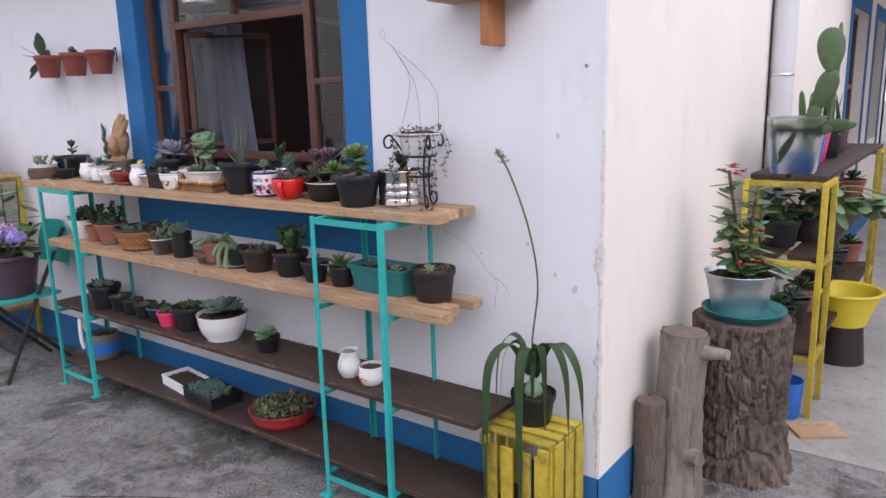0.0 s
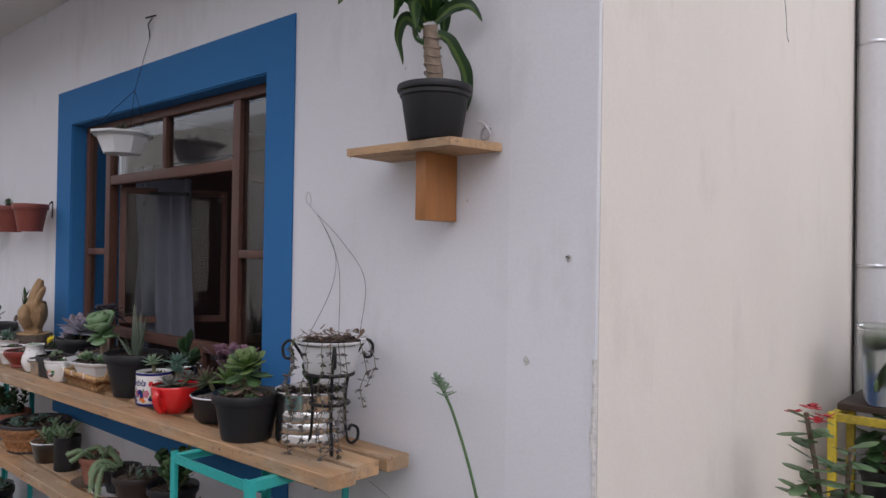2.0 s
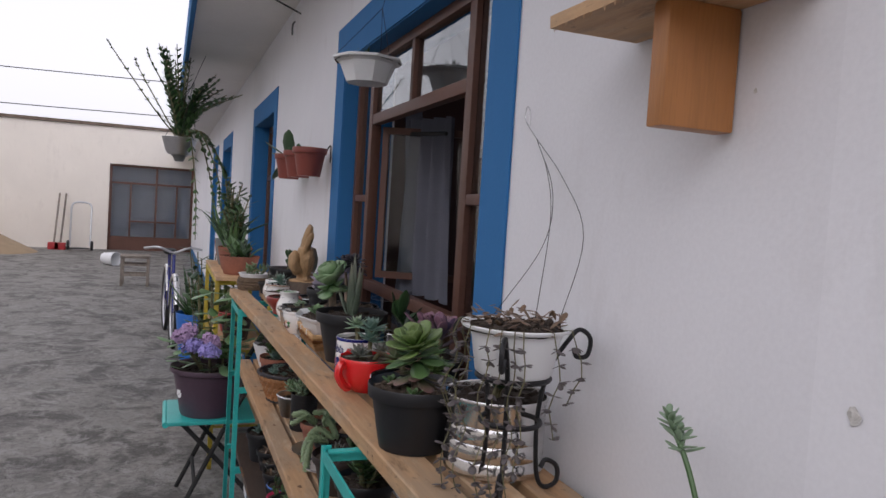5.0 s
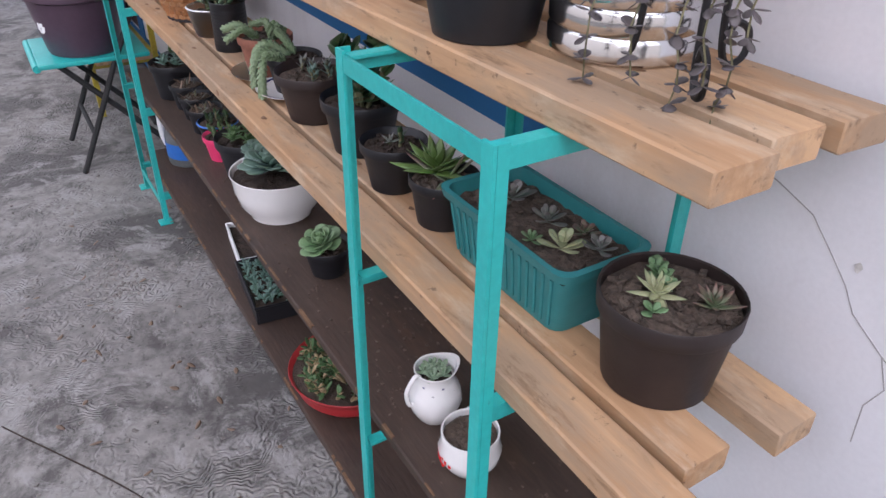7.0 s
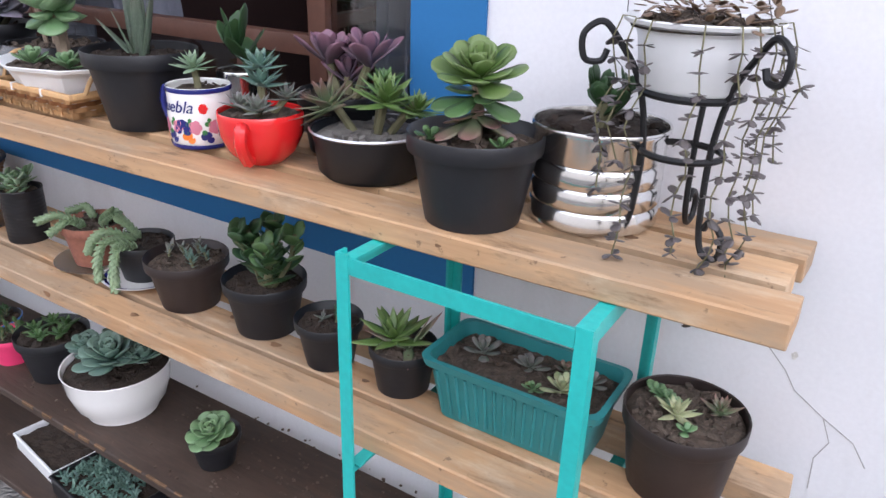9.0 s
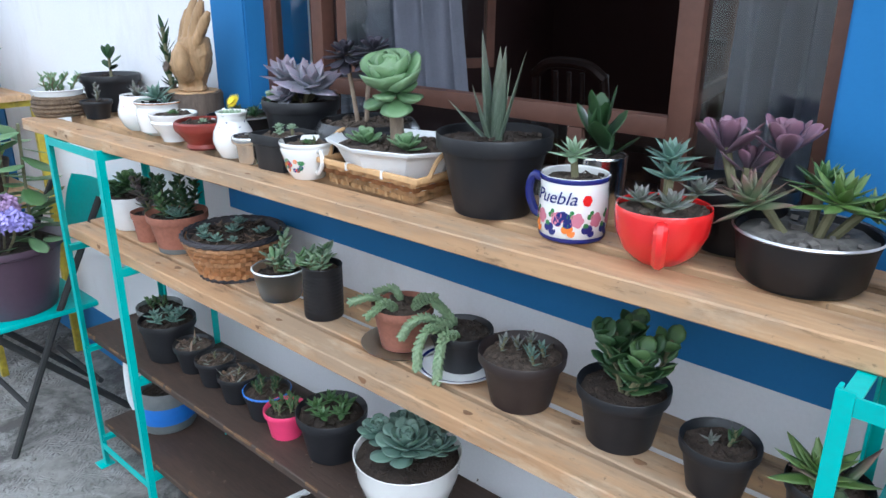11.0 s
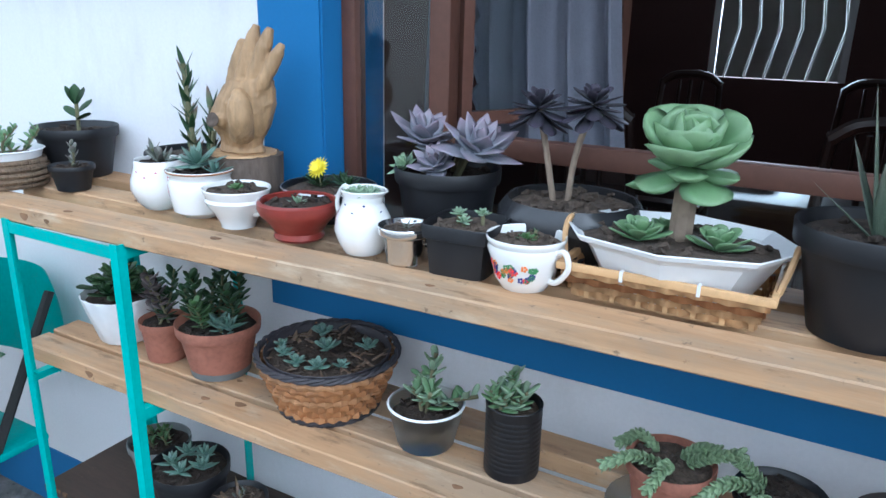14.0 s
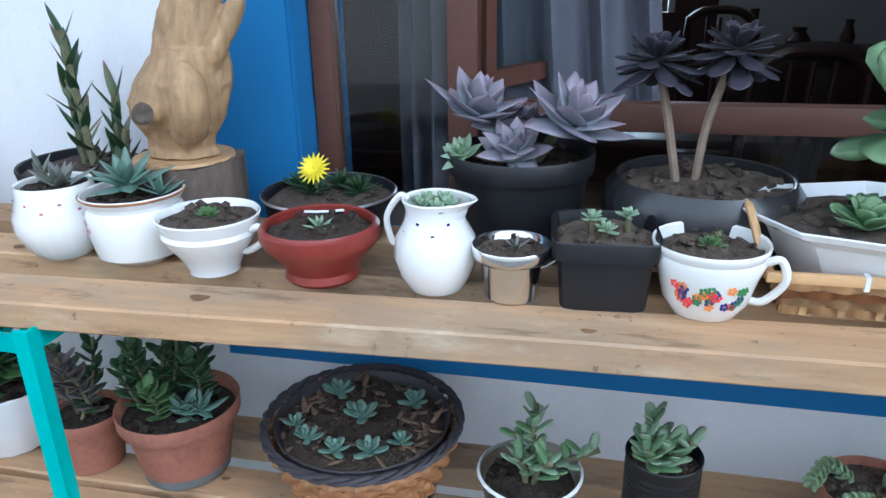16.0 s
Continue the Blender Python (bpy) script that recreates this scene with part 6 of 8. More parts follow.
def tray_planter(at):
    t = thing("trough_planter", at, "teal ribbed plastic trough with small rosettes in soil", "planter", "potted plants on the shelves")
    L, W, h = .128, .066, .094
    bm = bmesh.new()
    def ring(l, w, z, k=5, r=.018):
        out = []
        for cx, cy, a0 in ((l - r, w - r, 0), (-l + r, w - r, 90), (-l + r, -w + r, 180), (l - r, -w + r, 270)):
            for i in range(k):
                a = radians(a0 + 90 * i / (k - 1))
                out.append(bm.verts.new((cx + r * math.cos(a), cy + r * math.sin(a), z)))
        return out
    rings = [ring(L * .84, W * .78, 0), ring(L * .94, W * .92, h * .86), ring(L * 1.0, W * 1.0, h * .87), ring(L * 1.02, W * 1.04, h), ring(L * .95, W * .93, h), ring(L * .92, W * .89, h * .7)]
    for a, b in zip(rings, rings[1:]):
        n = len(a)
        for i in range(n):
            bm.faces.new((a[i], a[(i + 1) % n], b[(i + 1) % n], b[i]))
    bm.faces.new(rings[0][::-1])
    bm.faces.new(rings[-1])
    part("trough", bm, TEALP, t)
    for i in range(15):
        x = -.095 + i * .0136
        part("rib", tube([(x, -W * .80, .008), (x * 1.08, -W * .915, h * .82)], .0026, 5), TEALP, t)
    s = bmesh.new()
    bmesh.ops.create_grid(s, x_segments=24, y_segments=12, size=.5)
    for v in s.verts:
        v.co = Vector((v.co.x * L * 1.86, v.co.y * W * 1.8, h * .80 + U(-.003, .004)))
    for _ in range(70):
        q = U(.003, .007)
        box(-q, q, -q * .6, q * .6, -q * .3, q * .5, bm=s, m=pose(U(-.11, .11), U(-.052, .052), h * .81, U(-30, 30), U(-30, 30), U(0, 360)))
    part("soil", s, GRIT, t, "crumbly brown soil", smooth=False)
    for x, y, r, m in ((-.07, .012, .036, L_GREY), (.0, .015, .030, L_GREY), (.06, -.012, .036, L_VARIE), (.085, .025, .028, L_GREY), (.025, -.03, .018, L_FRESH), (.045, .035, .022, L_BURN)):
        rosette(t, (x, y, h * .82), 13, r, "spoon", m, r * .42, 8, 75)


level_two()


# ---- third and lowest level ----
def level_three():
    specs = [((-3.600, 1.86), .050, .066, .082, GREYP, "grey plastic pot with a few pale leaves", L_GREEN), ((-3.437, 1.80), .058, .077, .112, BLACKP, "black pot with grey-green rosettes", L_BLUE),
             ((-3.312, 1.805), .038, .054, .076, BLACKP, "small black pot with dry stems", L_DRY), ((-3.207, 1.805), .038, .052, .070, BLACKP, "small black pot with dry curled leaves", L_DRY),
             ((-3.093, 1.80), .039, .052, .070, BLACKP, "small black pot with dry soil", L_DRY), ((-2.980, 1.806), .044, .057, .066, BLACKP, "dark pot with a blue rim and green sprigs", L_DEEP),
             ((-2.880, 1.785), .036, .050, .066, PINKP, "bright pink plastic pot with small green sprigs", L_GREEN), ((-2.745, 1.812), .056, .078, .106, BLACKP, "black pot with a green rosette succulent", L_GREEN),
             ((-2.215, 1.805), .035, .050, .064, BLACKP, "small black pot with one pale green rosette", L_FRESH)]
    for n, ((x, y), rb, rt, h, mat, lab, lm) in enumerate(specs):
        t = potted("nursery_pot", lab, (x, y, Z3), nursery(rb, rt, h), mat, mat.name.replace("_", " ") + " pot", .12, GRIT if lm is L_DRY else None, chips=30)
        z = h * .89
        if lm is L_DRY:
            for k in range(16):
                leaf(t, "point", (L_DRY, L_GREY)[k % 3 == 0], (U(-.03, .03), U(-.03, .03), z), U(0, 6), radians(U(-5, 55)), U(.018, .042), U(.005, .010))
            sprig(t, (0, 0, z), 4, .022, "point", L_GREY, .018, .007)
        elif n in (1, 7):
            for k in range(5):
                rosette(t, (.034 * math.cos(k * 1.26), .034 * math.sin(k * 1.26), z + .012), 13, .036, "point", lm, .015, 10, 75)
        elif n == 8:
            rosette(t, (.01, -.012, z + .012), 26, .054, "spoon", lm, .036, 5, 82, (.35, -1.2))
        else:
            for k in range(6):
                sprig(t, (.022 * math.cos(k), .022 * math.sin(k), z), 6, .025, "point" if n > 4 else "round", lm, .026, .009, .4, 30)
        if n == 5:
            part("rim", lathe([(rt * 1.0, h - .004), (rt * 1.03, h), (rt * .98, h + .002)], 30), BLUEP, t)
    t = potted("white_bowl_planter", "white enamel bowl filled with large blue-green echeverias", (-2.512, 1.812, Z3), bowlp(.072, .107, .110), GLAZE, "white enamel bowl", .10, chips=30)
    for x, y, r, n in ((.02, -.015, .062, 34), (-.06, -.02, .042, 24), (.005, .05, .05, 24), (.065, .02, .042, 22), (-.045, .04, .038, 20)):
        rosette(t, (x, y, .126), n, r * 1.28, "spoon", L_BLUE, r * .72, 8, 84, (.15, U(0, 6)))
    cream_jug("cream_jug_planter", (-1.744, 1.785, Z3), "white cream jug with tiny painted dots and a small succulent", 95, 1.02)
    prof = [(.034, 0), (.037, .003), (.046, .02), (.048, .035), (.043, .052), (.044, .066)]
    t = potted("floral_pot_planter", "small cream pot painted with red flowers, holding bare soil", (-1.630, 1.778, Z3), prof, GLAZE, "cream glazed pot", .12, GRIT)
    decal(t, "painted_red_flowers", REDGLAZE, radius_of(prof), [(-1.7 + U(-.5, .5), .026 + U(-.01, .01), U(.002, .004)) for _ in range(14)])
    handle(t, radians(150), .044, .055, .046, .03, .010, GLAZE, .0035)
    rr = random.Random(11)
    bm = bmesh.new()
    for _ in range(420):
        s = rr.uniform(.001, .003)
        x = rr.choice((rr.gauss(-1.42, .08), rr.gauss(-1.85, .07), rr.gauss(-2.05, .1), rr.gauss(-2.4, .2)))
        box(-s, s, -s * .7, s * .7, 0, s, bm=bm, m=pose(max(-3.6, min(-1.2, x)), rr.uniform(1.72, 1.95), Z3 - .0005, 0, 0, rr.uniform(0, 360)))
    tagged(link("spilled_soil", bm, GRIT, smooth=False), "crumbs of soil and grit spilled on the dark board", "soil", kind="stuff")


def trays():
    for name, lab, x, y, l, w, h, mat, rz in (("seed_tray", "white plastic tray half filled with soil", -2.86, 1.83, .11, .065, .045, WHITEP, -8), ("seed_tray", "black plastic tray packed with small blue-green sedum", -2.62, 1.80, .12, .075, .05, BLACKP, -6)):
        t = thing(name, (x, y, Z4), lab, "seed tray", "", rz)
        bm = box(-l * .9, l * .9, -w * .88, w * .88, 0, .004)
        for a, b, c, d in ((-l, l, -w, -w + .005), (-l, l, w - .005, w), (-l, -l + .005, -w + .005, w - .005), (l - .005, l, -w + .005, w - .005)):
            box(a, b, c, d, .0, h, .001, bm=bm)
        part("tray", bm, mat, t, smooth=False)
        part("rim", tube([(-l, -w, h), (l, -w, h), (l, w, h), (-l, w, h), (-l, -w, h)], .004, 6), mat, t)
        s = bmesh.new()
        bmesh.ops.create_grid(s, x_segments=14, y_segments=10, size=.5)
        for v in s.verts:
            v.co = Vector((v.co.x * (l * 1.9), v.co.y * (w * 1.85), h * .72 + U(-.003, .004)))
        part("soil", s, SOIL, t, "dark soil", smooth=False)
        if mat is BLACKP:
            poses = []
            for _ in range(90):
                px, py = U(-l * .85, l * .85), U(-w * .8, w * .8)
                ph = U(0, 6)
                for i in range(9):
                    poses.append(leaf_pose((px, py, h * .75 + U(0, .02)), ph + i * GOLD, radians(U(5, 75)), U(.012, .02), .007))
            foliage(t, "sedum", "bean", L_BLUE, poses, "dense blue-green sedum")
    t = potted("red_bowl_planter", "wide red plastic bowl with a tangle of green and dry sedum", (-2.180, 1.825, Z4), [(.09, 0), (.105, .02), (.109, .022), (.114, .045), (.118, .047), (.124, .062)], REDP, "red plastic bowl with raised bands", .12)
    t.scale = (1.13, 1.13, 1.1)
    poses, dry = [], []
    for _ in range(110):
        a, q = U(0, 6.28), .10 * math.sqrt(U(0, 1))
        for i in range(7):
            (poses if U(0, 1) < .65 else dry).append(leaf_pose((q * math.cos(a), q * math.sin(a), .055 + U(0, .05) * (1 - q / .13)), U(0, 6.28), radians(U(-5, 75)), U(.014, .028), .009))
    foliage(t, "sedum", "round", L_GREEN, poses, "tangled green sedum")
    foliage(t, "dry_sedum", "round", L_HAY, dry, "dry straw-coloured leaves")
    b = thing("cut_jug_planter", (-3.60, 1.84, Z4), "cut white plastic jug with a blue label used as a planter", "jug")
    part("body", lathe(shell([(.080, 0), (.085, .01), (.085, .10), (.078, .13)], depth=.2), 28), GREYP, b, "cloudy grey-white plastic jug")
    part("blue_label", lathe([(.0858, .03), (.0862, .032), (.0862, .085), (.0858, .087)], 28), BLUEP, b)
    part("handle", tube(spline([(-.07, -.04, .13), (-.08, -.06, .19), (-.07, -.075, .20), (-.065, -.08, .10), (-.066, -.07, .05)], 5), .011, 8), WHITEP, b)
    soil(b, .074, .104)
    leaf(b, "round", L_DEEP, (0, 0, .108), 1, .6, .05, .03)


level_three()
trays()


# ---- on the long wall ----
def ribbon_leaf(parent, pts, width, facing, name="leaf"):
    """A long arching leaf with a pale middle stripe and a shallow fold along its line."""
    line = spline(pts, 7)
    bm = bmesh.new()
    rows = []
    for i, p in enumerate(line):
        f = i / (len(line) - 1)
        d = (line[min(i + 1, len(line) - 1)] - line[max(i - 1, 0)]).normalized()
        s = (d.cross(facing) * .85 + facing * .5)
        s = (s - d * s.dot(d)).normalized()
        up = d.cross(s)
        w = width * (.30 + .70 * math.sin(math.pi * min(1, .12 + f * .62)) if f < .62 else math.cos((f - .62) / .38 * math.pi / 2) ** .8) + .0008
        ripple = .06 * math.sin(i * 1.1)
        rows.append([bm.verts.new(p + s * w * u + up * w * (abs(u) * .35 + (ripple if abs(u) > .9 else 0))) for u in (-1, -.62, -.28, .28, .62, 1)])
    for a, b in zip(rows, rows[1:]):
        for k in range(5):
            face = bm.faces.new((a[k], a[k + 1], b[k + 1], b[k]))
            face.material_index = 1 if k == 2 else 0
    bmesh.ops.solidify(bm, geom=bm.faces[:], thickness=.0010)
    ob = part(name, bm, L_CORN, parent)
    ob.data.materials.append(L_STRIPE)
    return ob


def bracket_shelf():
    t = thing("wall_shelf", (-1.21, 2.0, 1.575), "raw pine wall shelf on a thick wooden bracket block", "shelf")
    bm = bmesh.new()
    n = 14
    rows = []
    for i in range(n + 1):
        f = i / n
        front = Vector((-.188 + .295 * f, -.140 + .004 * f, 0))
        back = Vector((-.188 + .318 * f, -.003, 0))
        e = .0016 * noise.noise(Vector((f * 9, 1, 2)))
        rows.append([bm.verts.new(front + Vector((0, e, .141 + e))), bm.verts.new(front + Vector((0, -.001 + e, .157))), bm.verts.new(back + Vector((0, 0, .158))), bm.verts.new(back + Vector((0, 0, .141)))])
    for a, b in zip(rows, rows[1:]):
        for k in range(4):
            bm.faces.new((a[k], a[(k + 1) % 4], b[(k + 1) % 4], b[k]))
    bm.faces.new(rows[0][::-1])
    bm.faces.new(rows[-1])
    board = part("board", bm, PINE, t, "rough-sawn pine board", smooth=False)
    for k in range(9):
        x = -.175 + .022 * k + U(-.006, .006)
        part("splinter", tube([(x, -.1385, .1415), (x + U(-.002, .002), -.139, .1375 - U(0, .003))], [.0012, .0003], 4), PINE, board)
    part("bracket_block", box(-.017, .012, -.102, -.003, 0, .1405, .003), material("oiled_wood", (0.36, 0.15, 0.045), 0.45, vary=0.3, scale=3, grain=40, stretch=(9, 9, .6)), t, "oiled reddish wooden block")
    part("hook", tube(spline([(.100, -.002, .190), (.100, -.012, .194), (.088, -.014, .186), (.086, -.014, .172), (.098, -.014, .166), (.108, -.014, .178), (.100, -.014, .190), (.094, -.02, .200), (.084, -.026, .204)], 5), .0026, 7), ALU, t, "grey screw eye")
    part("hook_shank", tube([(.099, -.014, .158), (.099, -.014, .170)], .0028, 7), ALU, t)
    d = potted("dracaena", "black nursery pot with a thick-stemmed striped corn plant", (-1.185, 1.908, 1.7345), [(.053, 0), (.055, .003), (.068, .086), (.0715, .089), (.0715, .096), (.0765, .099), (.0775, .105), (.0765, .110)], BLACKP, "black plastic nursery pot", .12, group="")
    part("cane", roughen(tube(spline([(.004, 0, .085), (0, 0, .13), (-.006, -.004, .18), (-.010, -.006, .235)], 6), [.0185] * 6 + [.017] * 7 + [.0155] * 6, 14), .0022, 55), WOODSTEM, d, "pale ringed woody cane")
    for z in (.12, .138, .155, .172, .19, .21):
        part("ring_scar", tube([(-.004 - (z - .15) * .07 + .0178 * math.cos(i * .5236), -.003 + .0178 * math.sin(i * .5236), z + .003 * math.sin(i)) for i in range(13)], .0018, 5), WOODSTEM, d)
    stalk(d, [(-.016, -.01, .20), (-.032, -.022, .212), (-.036, -.026, .235)], .006, L_CORN)
    across, away = Vector((.57, .82, 0)), Vector((-.82, .57, 0))
    arch = ((((-.01, .0), (-.06, .075), (-.13, .100), (-.185, .075), (-.210, .012)), .024, -.02), (((-.01, .02), (-.035, .11), (-.025, .185), (.005, .195), (.030, .165)), .032, .03),
            (((.0, .02), (.025, .10), (.055, .155), (.080, .160), (.088, .120)), .028, .02), (((.01, .0), (.05, .035), (.085, .035), (.112, .0)), .019, -.03),
            (((.015, -.03), (.045, -.045), (.082, -.115), (.092, -.20)), .030, .01), (((-.01, .0), (-.055, .05), (-.085, .03), (-.095, -.02)), .022, -.05),
            (((-.02, -.02), (-.06, .0), (-.082, -.045), (-.068, -.115)), .020, -.03), (((-.005, .0), (-.03, .045), (-.052, .020), (-.050, -.045)), .026, -.07),
            (((.0, .01), (-.005, .09), (.012, .14), (.035, .115)), .028, -.04), (((.0, .0), (.02, .06), (.04, .04), (.045, -.02)), .024, .06), (((-.005, .01), (-.04, .08), (-.06, .115), (-.085, .105)), .026, .05))
    for flat, w, deep in arch:
        n = len(flat) - 1
        ribbon_leaf(d, [Vector((-.010, -.006, .245)) + across * u * .9 + Vector((0, 0, v * .88)) + away * deep * (k / n) for k, (u, v) in enumerate(flat)], w * .70, (away + Vector((0, 0, U(-.4, .4))) + across * U(-.4, .4)).normalized())


bracket_shelf()


def red_wall_pots():
    for x, plant in ((-3.43, 0), (-3.675, 1), (-3.945, 2)):
        t = potted("wall_pot", "red-brown plastic pot hung on the white wall", (x, 1.915, 1.575), nursery(.045, .068, .11), RED_WALLPOT, "red-brown plastic pot", .12, group="red pots on the wall")
        part("hook", tube(spline([(0, .068, .108), (0, .078, .125), (0, .084, .12), (0, .084, .06)], 4), .003, 6), IRON, t)
        if plant:
            for k in range(3):
                sprig(t, (.02 * k - .02, 0, .1), 5, .03, "round", L_DEEP, .025, .014)
        if plant == 2:
            for az, el in ((190, -30), (220, -50), (170, 50), (180, 75), (240, 30), (150, -10), (205, 10)):
                leaf(t, "round", L_DEEP, (-.04, 0, .1), radians(az), radians(el), .14, .055)


red_wall_pots()


def hanging_planter():
    c = Vector((-2.64, 1.93, 1.83))
    t = potted("hanging_planter", "white octagonal plastic pot hung on thin wires before the window", c, [(.062, 0), (.085, .055), (.104, .064), (.106, .070)], WHITEP, "white plastic octagonal pot", .1, group="", seg=8)
    for k in range(4):
        leaf(t, "blade", L_DEEP, (-.02, 0, .06), k * 1.5, radians(60), .06, .012)
    top = Vector((.055, .062, .40))
    for a in (.4, 2.5, 4.6):
        part("wire", tube([(.1 * math.cos(a), .1 * math.sin(a), .068), (.02, .03, .22), top + Vector((0, 0, .0))], .0009, 5), IRON, t)
    part("wall_hook", tube(spline([top + Vector((0, .008, .07)), top + Vector((-.012, 0, .05)), top + Vector((.004, -.004, .02)), top], 5), .002, 6), IRON, t)
    part("nail", tube([top + Vector((-.03, .0, .075)), top + Vector((.03, .004, .072))], .003, 6), IRON, t)


hanging_planter()


def wall_marks():
    t = thing("wall_nail", (-.92, 1.999, 1.502), "bent nail in a chipped spot of the wall", "nail")
    part("shank", tube([(0, .004, 0), (0, -.010, .003)], .0016, 6), IRON, t)
    part("chip", roughen(lathe([(0, 0), (.0058, .0004), (.0066, .0006), (0, .0008)], 12), .001, 100), CHIP, t).matrix_basis = pose(0, -.001, 0, 90, 0, 0)
    bm = bmesh.new()
    rr = random.Random(5)
    for x, z, s in ((-1.013, 1.298, .009), (-1.17, 1.62, .003), (-1.36, 1.93, .003), (-1.09, .53, .006), (-1.30, .90, .005), (-1.12, .95, .010), (-.95, .82, .012), (-1.02, .86, .008)):
        own = bmesh.new()
        bmesh.ops.create_circle(own, cap_ends=True, segments=9, radius=s)
        for v in own.verts:
            v.co = Vector((v.co.x * rr.uniform(.6, 1.1), v.co.y * rr.uniform(.7, 1.3), 0))
        bmesh.ops.transform(own, matrix=pose(x, 1.9985, z, 90, 0, 0), verts=own.verts)
        join(bm, own)
    structure("wall_chips", bm, CHIP, "small chips and stains in the white plaster")
    crack = [(-1.459, .965), (-1.40, .945), (-1.36, .93), (-1.33, .90), (-1.306, .875), (-1.29, .85), (-1.25, .823), (-1.236, .79), (-1.248, .76), (-1.245, .71)]
    bm = tube([(x, 2.0, z) for x, z in crack], .0009, 4)
    tube([(-1.25, 2.0, .823), (-1.21, 2.0, .80), (-1.19, 2.0, .77)], .001, 4, bm)
    structure("wall_crack", bm, CRACK, "branching hairline crack in the plaster")
    bm = bmesh.new()
    z = .21
    while z < 1.35:
        s = rr.uniform(.003, .009) * (1.3 if z < 1.0 else .6)
        own = bmesh.new()
        bmesh.ops.create_icosphere(own, subdivisions=1, radius=1)
        for v in own.verts:
            v.co = Vector((v.co.x * s * .55, v.co.y * s * .5, v.co.z * s * 1.2)) * rr.uniform(.7, 1.2)
        bmesh.ops.transform(own, matrix=Matrix.Translation((CX - .004 + rr.uniform(-.006, .001), 2.004 + rr.uniform(-.002, .006), z)), verts=own.verts)
        join(bm, own)
        z += s * rr.uniform(.9, 1.8)
    rows = []
    for i in range(150):
        z = .20 + i * .0075
        w = .004 + .034 * max(0, noise.noise(Vector((z * 6, 3, 1))) + .5 * noise.noise(Vector((z * 26, 5, 1))) + .12) * (1 if z < 1.05 else .5)
        lift = .0022 + .0020 * noise.noise(Vector((z * 40, 0, 7)))
        rows.append([bm.verts.new((CX - w, 1.9988, z)), bm.verts.new((CX - w * .6, 1.9988 - lift, z)), bm.verts.new((CX - .001, 1.9985 - lift * .3, z)), bm.verts.new((CX + .0022, 2.003, z)), bm.verts.new((CX + .0008, 2.003 + w * .7, z))])
    for a, b in zip(rows, rows[1:]):
        for k in range(4):
            bm.faces.new((a[k], a[k + 1], b[k + 1], b[k]))
    structure("chipped_corner", bm, CHIP, "crumbling bare plaster along the house corner")


wall_marks()


def side_wall_crack():
    """Branching cracks high on the side wall, where the old render has lifted."""
    rr = random.Random(17)
    bm = bmesh.new()
    for start, end in (((2.43, 2.30), (2.72, 2.43)), ((2.60, 2.36), (2.80, 2.39)), ((2.80, 2.39), (3.06, 2.33)), ((2.72, 2.43), (2.80, 2.39)), ((3.06, 2.33), (3.12, 2.16)), ((2.90, 2.37), (3.10, 2.45))):
        pts = []
        for i in range(9):
            f = i / 8
            pts.append((CX, start[0] + (end[0] - start[0]) * f + rr.uniform(-.008, .008), start[1] + (end[1] - start[1]) * f + rr.uniform(-.012, .012)))
        tube(pts, [.0022 * rr.uniform(.4, 1.2) for _ in pts], 4, bm)
    structure("side_wall_crack", bm, CRACK, "branching cracks in the old side wall render")


side_wall_crack()
for pts, lab in ((((-4.35, 1.995, 2.44), (-4.2, 1.8, 2.47), (-4.0, 1.6, 2.50), (-3.82, 1.465, 2.53), (-3.80, 1.44, 2.68), (-3.4, 1.35, 3.1), (-1.5, 0.8, 3.3)), "sagging grey cable from the wall over the eave"),):
    tagged(link("cable", tube(spline(pts, 6), .005, 6), IRON), lab, "cable")
t = thing("wall_cable_end", (-4.55, 1.998, 2.40), "short frayed cable end sticking out of the wall", "cable")
part("strand", tube(spline([(0, .01, .05), (0, -.01, .03), (.005, -.012, -.03)], 4), .005, 6), GREYP, t)


# ---- at the corner ----
def crate():
    t = thing("wooden_crate", (-1.025, 1.872, 0), "small upright crate of yellow painted slats", "crate")
    hx, hy, h = .120, .110, .392
    for sx in (-1, 1):
        for sy in (-1, 1):
            part("corner_post", box(sx * (hx - .011) - .011, sx * (hx - .011) + .011, sy * (hy - .011) - .011, sy * (hy - .011) + .011, 0, h, .002), YELLOW, t)
    for k in range(4):
        x = -.0945 + k * .063
        if k in (0, 3):
            x *= .94
        part("slat", box(x - .022, x + .022, -hy - .009, -hy - .001, .004, h - .035, .002), YELLOW, t)
    for k in range(3):
        y = -.07 + k * .07
        part("slat", box(hx + .001, hx + .009, y - .026, y + .026, .004, h, .002), YELLOW, t)
        part("slat", box(-hx - .009, -hx - .001, y - .026, y + .026, .004, h, .002), YELLOW, t)
    for y in (-.098, -.045, .01, .065):
        part("top_slat", box(-hx, hx, y - .018, y + .018, h, h + .010, .002), YELLOW, t)
    part("end_block", box(.085, .12, -.135, -.1195, h - .035, h - .003, .003), YELLOW, t)
    part("end_block", box(-.12, -.085, -.135, -.1195, h - .035, h - .003, .003), YELLOW, t)


crate()


